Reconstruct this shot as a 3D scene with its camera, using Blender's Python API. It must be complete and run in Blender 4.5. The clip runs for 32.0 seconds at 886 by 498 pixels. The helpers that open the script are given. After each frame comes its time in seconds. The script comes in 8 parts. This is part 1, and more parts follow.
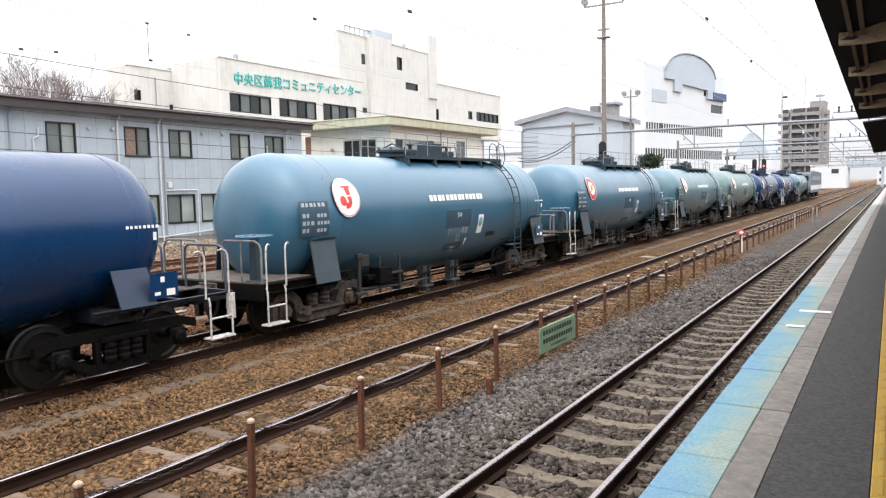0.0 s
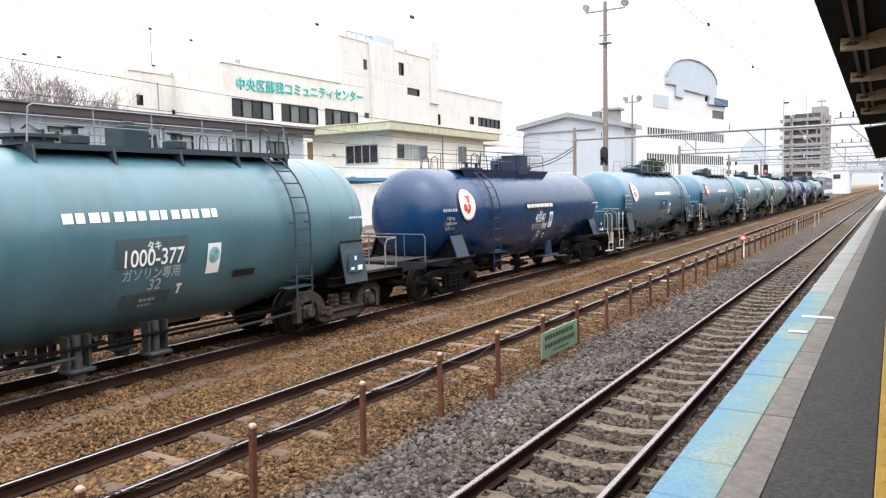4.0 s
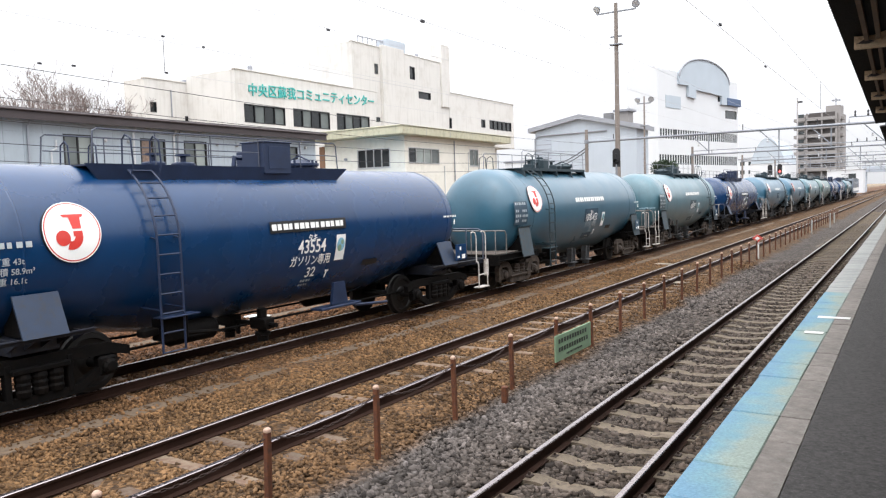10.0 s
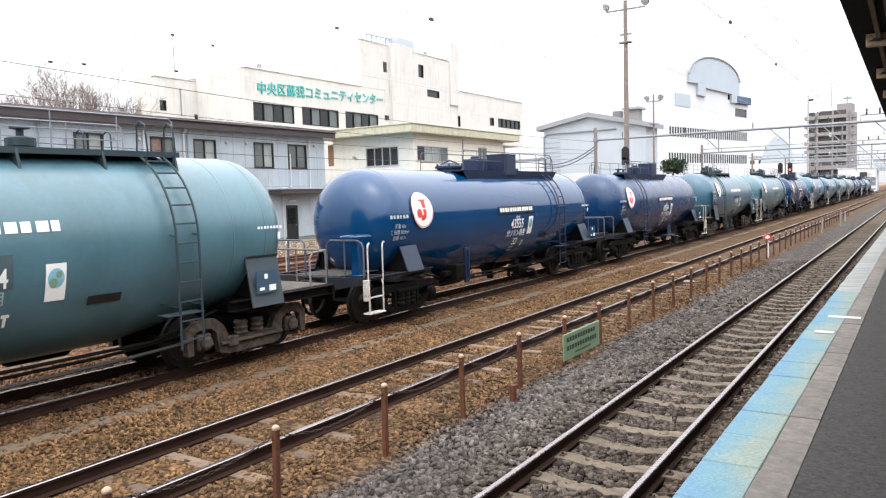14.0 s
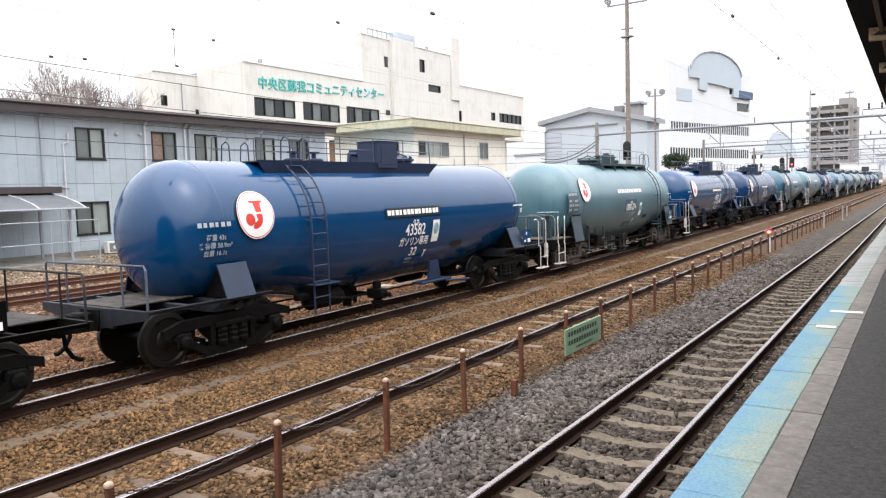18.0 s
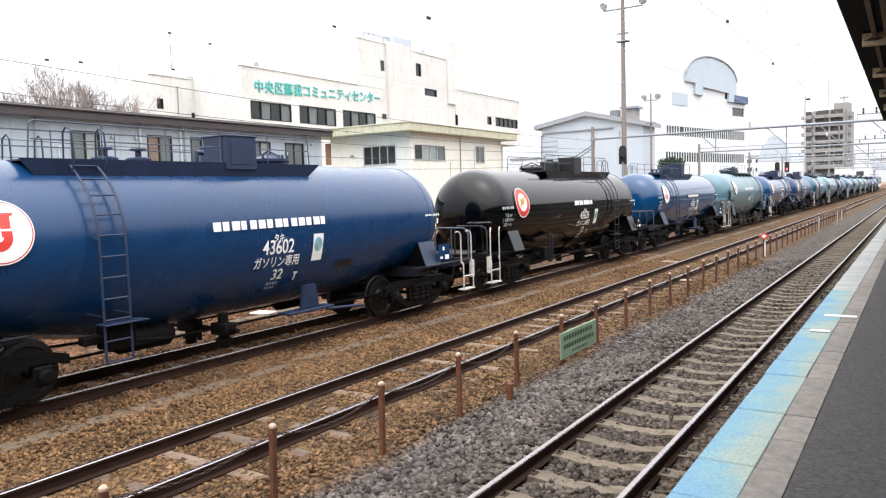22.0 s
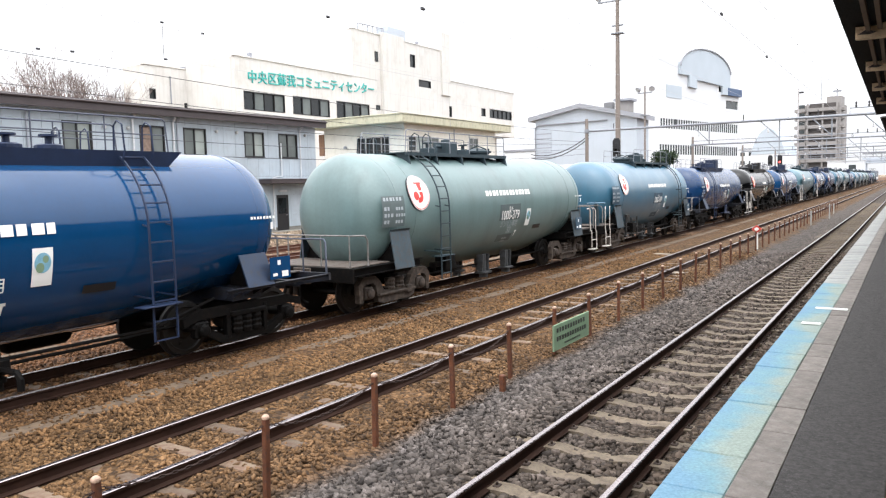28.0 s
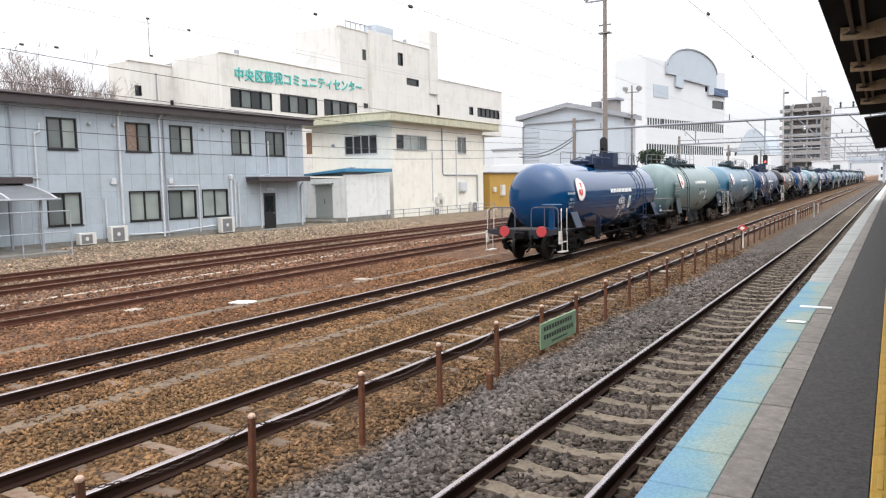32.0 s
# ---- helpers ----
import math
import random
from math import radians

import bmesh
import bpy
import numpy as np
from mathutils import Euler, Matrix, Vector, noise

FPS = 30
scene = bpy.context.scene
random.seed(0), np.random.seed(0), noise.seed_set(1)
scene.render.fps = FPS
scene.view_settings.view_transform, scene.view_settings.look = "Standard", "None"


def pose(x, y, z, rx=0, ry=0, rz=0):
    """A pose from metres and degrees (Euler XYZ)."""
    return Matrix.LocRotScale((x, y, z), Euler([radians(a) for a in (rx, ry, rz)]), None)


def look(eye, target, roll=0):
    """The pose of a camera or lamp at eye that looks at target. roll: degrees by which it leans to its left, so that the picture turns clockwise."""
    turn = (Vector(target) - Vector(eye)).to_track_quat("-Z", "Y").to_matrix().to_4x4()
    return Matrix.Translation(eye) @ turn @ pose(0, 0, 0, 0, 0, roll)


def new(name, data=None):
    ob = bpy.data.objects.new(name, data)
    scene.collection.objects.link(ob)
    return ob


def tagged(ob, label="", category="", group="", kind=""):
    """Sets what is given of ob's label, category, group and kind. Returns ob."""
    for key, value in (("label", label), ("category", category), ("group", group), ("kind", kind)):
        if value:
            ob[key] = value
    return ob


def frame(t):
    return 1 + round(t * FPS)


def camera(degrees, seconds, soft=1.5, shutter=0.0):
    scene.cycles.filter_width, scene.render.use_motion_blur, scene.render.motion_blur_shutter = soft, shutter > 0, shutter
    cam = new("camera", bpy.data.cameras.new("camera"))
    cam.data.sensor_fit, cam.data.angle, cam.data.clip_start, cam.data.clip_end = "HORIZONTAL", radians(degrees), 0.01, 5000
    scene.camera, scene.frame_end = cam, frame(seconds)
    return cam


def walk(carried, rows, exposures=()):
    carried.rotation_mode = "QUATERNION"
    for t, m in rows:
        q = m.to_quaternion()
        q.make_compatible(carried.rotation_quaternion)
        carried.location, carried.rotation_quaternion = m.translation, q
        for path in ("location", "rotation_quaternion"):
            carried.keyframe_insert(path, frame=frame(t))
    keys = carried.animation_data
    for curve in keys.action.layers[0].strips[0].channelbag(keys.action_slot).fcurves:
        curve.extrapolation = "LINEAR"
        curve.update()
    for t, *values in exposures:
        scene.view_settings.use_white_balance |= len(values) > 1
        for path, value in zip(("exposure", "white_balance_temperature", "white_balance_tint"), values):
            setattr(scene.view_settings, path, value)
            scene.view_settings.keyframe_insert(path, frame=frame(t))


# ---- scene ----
# ---------------------------------------------------------------- camera
def view(x, y, z, yaw, pitch, roll):
    """A pose turned yaw degrees to the left of the tracks, pitched up and rolled."""
    a, b = radians(yaw), radians(pitch)
    way = Vector((-math.sin(a) * math.cos(b), math.cos(a) * math.cos(b), math.sin(b)))
    return look((x, y, z), Vector((x, y, z)) + way, roll)


cam = camera(61.81, 32.0, soft=1.22)
walk(cam, [
    (0.0, view(-0.003, -0.002, 2.660, 31.30, -4.73, -1.27)),
    (0.5, view(-0.011, 0.008, 2.653, 31.27, -4.79, -1.25)),
    (1.0, view(-0.007, 0.001, 2.659, 31.21, -4.78, -1.08)),
    (1.5, view(-0.013, 0.007, 2.656, 31.16, -4.77, -0.95)),
    (2.0, view(-0.003, 0.000, 2.659, 31.02, -4.82, -1.20)),
    (2.5, view(-0.015, 0.004, 2.652, 31.18, -4.79, -1.19)),
    (3.0, view(-0.003, 0.004, 2.660, 31.25, -4.74, -1.33)),
    (3.5, view(-0.007, -0.004, 2.658, 31.32, -4.54, -1.30)),
    (5.5, view(-0.001, -0.010, 2.664, 31.62, -4.07, -1.04)),
    (6.0, view(-0.005, -0.004, 2.662, 31.60, -4.05, -1.03)),
    (6.5, view(0.010, -0.028, 2.665, 31.60, -3.97, -1.28)),
    (7.0, view(0.003, -0.024, 2.663, 31.59, -3.86, -1.36)),
    (7.5, view(0.010, -0.034, 2.667, 31.75, -3.79, -1.47)),
    (8.0, view(0.008, -0.036, 2.669, 31.96, -3.75, -1.66)),
    (8.5, view(0.012, -0.035, 2.669, 32.19, -3.69, -1.61)),
    (9.0, view(0.010, -0.037, 2.666, 32.20, -3.73, -1.57)),
    (9.5, view(-0.005, -0.019, 2.664, 32.51, -3.83, -1.54)),
    (10.0, view(-0.003, -0.009, 2.661, 32.37, -4.05, -1.78)),
    (10.5, view(-0.003, -0.004, 2.662, 32.40, -4.09, -1.55)),
    (11.0, view(-0.010, 0.002, 2.659, 32.40, -4.11, -1.57)),
    (11.5, view(-0.009, -0.006, 2.664, 32.44, -4.22, -1.36)),
    (12.0, view(-0.013, -0.002, 2.658, 32.51, -4.22, -1.39)),
    (12.5, view(-0.005, -0.012, 2.665, 32.79, -4.17, -1.46)),
    (13.0, view(0.003, -0.014, 2.663, 32.84, -4.11, -1.51)),
    (13.5, view(-0.001, -0.016, 2.664, 33.05, -4.19, -1.72)),
    (14.0, view(-0.004, -0.008, 2.662, 33.02, -4.17, -1.72)),
    (14.5, view(-0.009, -0.009, 2.660, 32.83, -4.33, -1.66)),
    (16.5, view(-0.001, -0.012, 2.658, 33.15, -4.21, -1.76)),
    (17.0, view(-0.007, -0.001, 2.658, 33.21, -4.28, -1.97)),
    (17.5, view(-0.008, -0.003, 2.658, 33.12, -4.43, -1.78)),
    (18.0, view(-0.011, -0.002, 2.659, 33.13, -4.55, -1.76)),
    (18.5, view(-0.001, -0.008, 2.661, 33.13, -4.62, -1.67)),
    (19.0, view(-0.000, -0.006, 2.662, 33.14, -4.58, -1.96)),
    (19.5, view(0.001, -0.013, 2.663, 33.15, -4.30, -2.01)),
    (20.0, view(-0.001, -0.008, 2.659, 33.26, -3.96, -2.01)),
    (20.5, view(0.002, -0.012, 2.664, 32.97, -3.95, -1.79)),
    (21.0, view(0.001, -0.009, 2.657, 32.91, -4.09, -1.87)),
    (21.5, view(0.001, -0.012, 2.660, 32.84, -4.24, -1.75)),
    (22.0, view(0.002, -0.011, 2.660, 32.82, -4.27, -1.66)),
    (22.5, view(0.003, -0.012, 2.658, 32.76, -4.47, -1.33)),
    (23.0, view(0.000, -0.015, 2.655, 32.69, -4.98, -1.32)),
    (23.5, view(0.005, -0.018, 2.658, 32.81, -5.08, -1.48)),
    (24.0, view(-0.004, -0.008, 2.655, 32.91, -5.00, -1.45)),
    (24.5, view(-0.001, -0.010, 2.658, 32.90, -5.02, -1.21)),
    (25.0, view(0.003, -0.008, 2.658, 32.87, -5.16, -1.31)),
    (25.5, view(-0.001, -0.003, 2.655, 32.79, -5.23, -1.41)),
    (27.5, view(0.005, -0.007, 2.655, 32.51, -4.86, -1.34)),
    (28.0, view(0.005, -0.011, 2.661, 32.34, -4.92, -1.43)),
    (28.5, view(-0.002, -0.002, 2.659, 32.36, -5.06, -1.42)),
    (29.0, view(-0.000, -0.004, 2.659, 32.09, -5.07, -1.39)),
    (29.5, view(0.001, -0.004, 2.659, 31.84, -5.13, -1.29)),
    (30.0, view(0.001, 0.004, 2.656, 31.71, -5.11, -1.38)),
    (30.5, view(0.007, -0.005, 2.659, 31.53, -5.05, -1.33)),
    (31.0, view(-0.003, 0.003, 2.658, 31.50, -5.00, -1.46)),
    (31.5, view(0.003, -0.003, 2.660, 31.58, -5.00, -1.31)),
    (32.0, view(0.000, 0.000, 2.655, 31.38, -5.05, -1.26))],
    exposures=((0.0, -0.08), (1.0, -0.13), (3.0, 0.05), (5.5, -0.08), (7.0, -0.13), (9.0, -0.16), (11.0, -0.08), (13.0, 0.05), (17.0, -0.08),
               (19.0, 0.04), (20.0, 0.14), (22.0, 0.08), (24.0, 0.14), (29.0, 0.08), (30.0, 0.11), (31.0, 0.02), (32.0, -0.23)))

# ---------------------------------------------------------------- light
SUN_EL, SUN_AZ = 64.0, 148.0     # elevation; degrees clockwise from the tracks' far end
world = bpy.data.worlds.new("overcast_sky")
scene.world = world
world.use_nodes = True
wn, wl = world.node_tree.nodes, world.node_tree.links
sky = wn.new("ShaderNodeTexSky")
sky.sky_type, sky.sun_disc = "NISHITA", False
sky.sun_elevation, sky.sun_rotation = radians(SUN_EL), radians(SUN_AZ)
sky.air_density, sky.dust_density, sky.ozone_density = 1.0, 6.0, 1.0
pale = wn.new("ShaderNodeHueSaturation")
pale.inputs["Saturation"].default_value = 0.12
cloud = wn.new("ShaderNodeMix")
cloud.data_type, cloud.blend_type = "RGBA", "MIX"
cloud.inputs[0].default_value = 0.72
cloud.inputs[7].default_value = (14.0, 14.2, 14.8, 1.0)
wl.new(sky.outputs[0], pale.inputs["Color"])
wl.new(pale.outputs[0], cloud.inputs[6])
# an overcast dome is about four times as bright overhead as at the horizon
where = wn.new("ShaderNodeTexCoord")
height = wn.new("ShaderNodeSeparateXYZ")
dome = wn.new("ShaderNodeMapRange")
dome.inputs["From Min"].default_value, dome.inputs["From Max"].default_value = 0.0, 1.0
dome.inputs["To Min"].default_value, dome.inputs["To Max"].default_value = 0.75, 3.15
shade = wn.new("ShaderNodeMix")
shade.data_type, shade.blend_type = "RGBA", "MULTIPLY"
shade.inputs[0].default_value = 1.0
wl.new(where.outputs["Generated"], height.inputs[0])
wl.new(height.outputs["Z"], dome.inputs["Value"])
wl.new(cloud.outputs[2], shade.inputs[6])
wl.new(dome.outputs[0], shade.inputs[7])
wl.new(shade.outputs[2], wn["Background"].inputs["Color"])
wn["Background"].inputs["Strength"].default_value = 0.115

sun = new("sun", bpy.data.lights.new("sun", "SUN"))
sun.data.energy, sun.data.angle, sun.data.color = 1.2, radians(100), (1.0, 0.985, 0.96)
sa, se = radians(SUN_AZ), radians(SUN_EL)
sun.matrix_basis = look((0, 0, 40), Vector((0, 0, 40)) - Vector((math.sin(sa) * math.cos(se), math.cos(sa) * math.cos(se), math.sin(se))))


# ---------------------------------------------------------------- materials
def ramp(nt, fac, stops):
    r = nt.nodes.new("ShaderNodeValToRGB")
    while len(r.color_ramp.elements) < len(stops):
        r.color_ramp.elements.new(0.5)
    for e, (p, c) in zip(r.color_ramp.elements, stops):
        e.position, e.color = p, (*c, 1) if len(c) == 3 else c
    nt.links.new(fac, r.inputs[0])
    return r.outputs[0]


def mixc(nt, fac, a, b, mode="MIX"):
    m = nt.nodes.new("ShaderNodeMix")
    m.data_type, m.blend_type = "RGBA", mode
    for socket, value in ((m.inputs[0], fac), (m.inputs[6], a), (m.inputs[7], b)):
        if hasattr(value, "is_output"):
            nt.links.new(value, socket)
        elif isinstance(value, (int, float)):
            socket.default_value = value
        else:
            socket.default_value = (*value, 1) if len(value) == 3 else value
    return m.outputs[2]


def mathn(nt, op, a, b=0.0):
    m = nt.nodes.new("ShaderNodeMath")
    m.operation = op
    for socket, value in ((m.inputs[0], a), (m.inputs[1], b)):
        if hasattr(value, "is_output"):
            nt.links.new(value, socket)
        else:
            socket.default_value = value
    return m.outputs[0]


def noisen(nt, vec, scale, detail=4.0, stretch=None, rough=0.55):
    n = nt.nodes.new("ShaderNodeTexNoise")
    n.inputs["Scale"].default_value, n.inputs["Detail"].default_value, n.inputs["Roughness"].default_value = scale, detail, rough
    if stretch:
        mp = nt.nodes.new("ShaderNodeMapping")
        mp.inputs["Scale"].default_value = stretch
        nt.links.new(vec, mp.inputs["Vector"])
        vec = mp.outputs[0]
    nt.links.new(vec, n.inputs["Vector"])
    return n.outputs[0]


def shader(name):
    m = bpy.data.materials.new(name)
    m.use_nodes = True
    nt = m.node_tree
    return m, nt, nt.nodes["Principled BSDF"], nt.nodes.new("ShaderNodeTexCoord").outputs["Object"]


def bumped(nt, bsdf, height, strength, distance=0.01):
    b = nt.nodes.new("ShaderNodeBump")
    b.inputs["Strength"].default_value, b.inputs["Distance"].default_value = strength, distance
    nt.links.new(height, b.inputs["Height"])
    nt.links.new(b.outputs[0], bsdf.inputs["Normal"])


def surface(name, base, rough=0.6, metal=0.0, vary=0.25, scale=2.0, fine=45.0, bump=0.15, dirt=None, dirt_at=0.62,
            dirt_amount=0.7, streaks=0.0, streak_colour=(0.05, 0.045, 0.04), spec=0.5, by_object=0.0, coat=0.0):
    """Paint, metal, stone or plaster: grain at two scales, patches of dirt and, for walls, streaks that run down."""
    m, nt, b, co = shader(name)
    big, small = noisen(nt, co, scale, 5.0), noisen(nt, co, fine, 3.0)
    lo, hi = [c * (1 - vary) for c in base], [min(1, c * (1 + vary)) for c in base]
    col = ramp(nt, mathn(nt, "ADD", mathn(nt, "MULTIPLY", big, 0.6), mathn(nt, "MULTIPLY", small, 0.4)), ((0.3, lo), (0.7, hi)))
    if dirt:
        f = ramp(nt, noisen(nt, co, scale * 2.3, 8.0, rough=0.65), ((dirt_at - 0.08, (0, 0, 0)), (dirt_at + 0.1, (dirt_amount,) * 3)))
        col = mixc(nt, f, col, dirt)
    if streaks:
        f = ramp(nt, noisen(nt, co, 3.0, 6.0, (1.0, 1.0, 0.06)), ((0.5, (0, 0, 0)), (0.8, (streaks,) * 3)))
        col = mixc(nt, f, col, streak_colour)
    if by_object:
        info = nt.nodes.new("ShaderNodeObjectInfo")
        col = mixc(nt, 1.0, col, ramp(nt, info.outputs["Random"], ((0.0, (1 - by_object,) * 3), (1.0, (1.0,) * 3))), "MULTIPLY")
    nt.links.new(col, b.inputs["Base Color"])
    nt.links.new(ramp(nt, small, ((0.3, (max(0, rough - 0.1),) * 3), (0.7, (min(1, rough + 0.1),) * 3))), b.inputs["Roughness"])
    b.inputs["Metallic"].default_value = metal
    b.inputs["Specular IOR Level"].default_value = spec
    b.inputs["Coat Weight"].default_value = coat
    b.inputs["Coat Roughness"].default_value = 0.08
    if bump:
        bumped(nt, b, small, bump, 0.006)
    return m


def zone_colour(nt, x, warp):
    """Ballast colour across the yard: fresh grey by the platform, rust brown further off."""
    p = mathn(nt, "ADD", x, mathn(nt, "MULTIPLY", mathn(nt, "SUBTRACT", warp, 0.5), 1.1))
    f = nt.nodes.new("ShaderNodeMapRange")
    f.inputs["From Min"].default_value, f.inputs["From Max"].default_value = -40.0, 0.0
    nt.links.new(p, f.inputs["Value"])
    at = lambda v: (v + 40.0) / 40.0
    return ramp(nt, f.outputs[0], ((at(-36), (0.31, 0.27, 0.215)), (at(-27), (0.235, 0.18, 0.132)), (at(-22), (0.17, 0.118, 0.082)), (at(-19), (0.15, 0.083, 0.053)),
                                   (at(-13), (0.15, 0.077, 0.039)), (at(-8), (0.134, 0.08, 0.038)), (at(-5.0), (0.114, 0.069, 0.036)),
                                   (at(-4.72), (0.1, 0.092, 0.09)), (at(-3.3), (0.092, 0.08, 0.073)), (at(-1.0), (0.068, 0.049, 0.034))))


def make_ballast(name, islands):
    m, nt, b, co = shader(name)
    geo = nt.nodes.new("ShaderNodeNewGeometry")
    sep = nt.nodes.new("ShaderNodeSeparateXYZ")
    nt.links.new(geo.outputs["Position"], sep.inputs[0])
    warp = noisen(nt, geo.outputs["Position"], 0.45, 4.0)
    col = zone_colour(nt, sep.outputs["X"], warp)
    patch = noisen(nt, geo.outputs["Position"], 1.3, 5.0)
    col = mixc(nt, 1.0, col, ramp(nt, patch, ((0.25, (0.6, 0.58, 0.56)), (0.75, (1.35, 1.3, 1.25)))), "MULTIPLY")
    if islands:
        rnd = geo.outputs["Random Per Island"]
    else:
        vor = nt.nodes.new("ShaderNodeTexVoronoi")
        vor.inputs["Scale"].default_value = 17.0
        nt.links.new(geo.outputs["Position"], vor.inputs["Vector"])
        sepc = nt.nodes.new("ShaderNodeSeparateColor")
        nt.links.new(vor.outputs["Color"], sepc.inputs[0])
        rnd = sepc.outputs[0]
        bumped(nt, b, vor.outputs["Distance"], 1.0, -0.045)
    tone = ramp(nt, rnd, ((0.0, (0.34, 0.325, 0.32)), (0.45, (0.88, 0.86, 0.83)), (0.88, (1.4, 1.36, 1.33)), (1.0, (1.85, 1.83, 1.85))) if islands else ((0.0, (0.2, 0.19, 0.185)), (0.5, (0.55, 0.52, 0.49)), (1.0, (1.3, 1.24, 1.15))))
    col = mixc(nt, 1.0, col, tone, "MULTIPLY")
    nt.links.new(col, b.inputs["Base Color"])
    b.inputs["Roughness"].default_value = 0.9
    b.inputs["Specular IOR Level"].default_value = 0.25
    return m


def make_glass(name, tint, rough=0.06):
    """A pane seen by day: a dark room behind a sheet that mirrors the sky."""
    m, nt, b, co = shader(name)
    nt.links.new(ramp(nt, noisen(nt, co, 0.7, 2.0), ((0.3, [c * 0.7 for c in tint]), (0.7, tint))), b.inputs["Base Color"])
    b.inputs["Roughness"].default_value, b.inputs["Specular IOR Level"].default_value = rough, 0.5
    return m


def tank_paint(name, base, rough, fade, grime, coat):
    """Tank paint: chalky patches, grime that has run down from the top, fine orange peel."""
    m, nt, b, co = shader(name)
    big, small = noisen(nt, co, 0.9, 6.0), noisen(nt, co, 14.0, 4.0)
    col = ramp(nt, mathn(nt, "ADD", mathn(nt, "MULTIPLY", big, 0.75), mathn(nt, "MULTIPLY", small, 0.25)),
               ((0.32, [c * (1 - fade) for c in base]), (0.68, [min(1, c * (1 + fade)) for c in base])))
    run = ramp(nt, noisen(nt, co, 2.2, 7.0, (1.0, 1.0, 0.07)), ((0.5, (0, 0, 0)), (0.78, (grime,) * 3)))
    col = mixc(nt, run, col, [c * 0.45 + 0.006 for c in base])
    spots = ramp(nt, noisen(nt, co, 5.0, 9.0, rough=0.7), ((0.66, (0, 0, 0)), (0.74, (grime * 0.8,) * 3)))
    rust = min(1.0, sum(base) * 8)
    col = mixc(nt, spots, col, [c * 0.5 + k * rust for c, k in zip(base, (0.028, 0.018, 0.012))])
    nt.links.new(col, b.inputs["Base Color"])
    nt.links.new(ramp(nt, big, ((0.3, (max(0.03, rough - 0.07),) * 3), (0.7, (rough + 0.1,) * 3))), b.inputs["Roughness"])
    b.inputs["Specular IOR Level"].default_value = 0.3 + 0.25 * coat
    b.inputs["Coat Weight"].default_value, b.inputs["Coat Roughness"].default_value = coat, max(0.05, rough * 0.85)
    bumped(nt, b, noisen(nt, co, 2.5, 3.0), 0.12, 0.02)
    return m


def make_coping():
    """Blue coping paint, worn to a pale green grey towards the inner edge, with chips and scuffs."""
    m, nt, b, co = shader("blue_coping_paint")
    sep, info = nt.nodes.new("ShaderNodeSeparateXYZ"), nt.nodes.new("ShaderNodeObjectInfo")
    nt.links.new(co, sep.inputs[0])
    geo = nt.nodes.new("ShaderNodeNewGeometry")
    big, fine = noisen(nt, geo.outputs["Position"], 1.7, 5.0), noisen(nt, geo.outputs["Position"], 55.0, 3.0)
    p = mathn(nt, "ADD", mathn(nt, "MULTIPLY", mathn(nt, "ADD", sep.outputs["X"], 1.2), 2.3), mathn(nt, "MULTIPLY", mathn(nt, "SUBTRACT", big, 0.5), 1.9))
    p = mathn(nt, "ADD", p, mathn(nt, "MULTIPLY", mathn(nt, "SUBTRACT", info.outputs["Random"], 0.5), 0.35))
    col = ramp(nt, p, ((0.05, (0.135, 0.275, 0.385)), (0.42, (0.16, 0.305, 0.36)), (0.85, (0.26, 0.32, 0.28))))
    col = mixc(nt, 1.0, col, ramp(nt, fine, ((0.3, (0.78,) * 3), (0.7, (1.15,) * 3))), "MULTIPLY")
    chips = ramp(nt, noisen(nt, geo.outputs["Position"], 16.0, 8.0, rough=0.7), ((0.62, (0, 0, 0)), (0.7, (0.55,) * 3)))
    col = mixc(nt, chips, col, (0.42, 0.42, 0.37))
    nt.links.new(col, b.inputs["Base Color"])
    b.inputs["Roughness"].default_value = 0.7
    bumped(nt, b, fine, 0.2, 0.006)
    return m


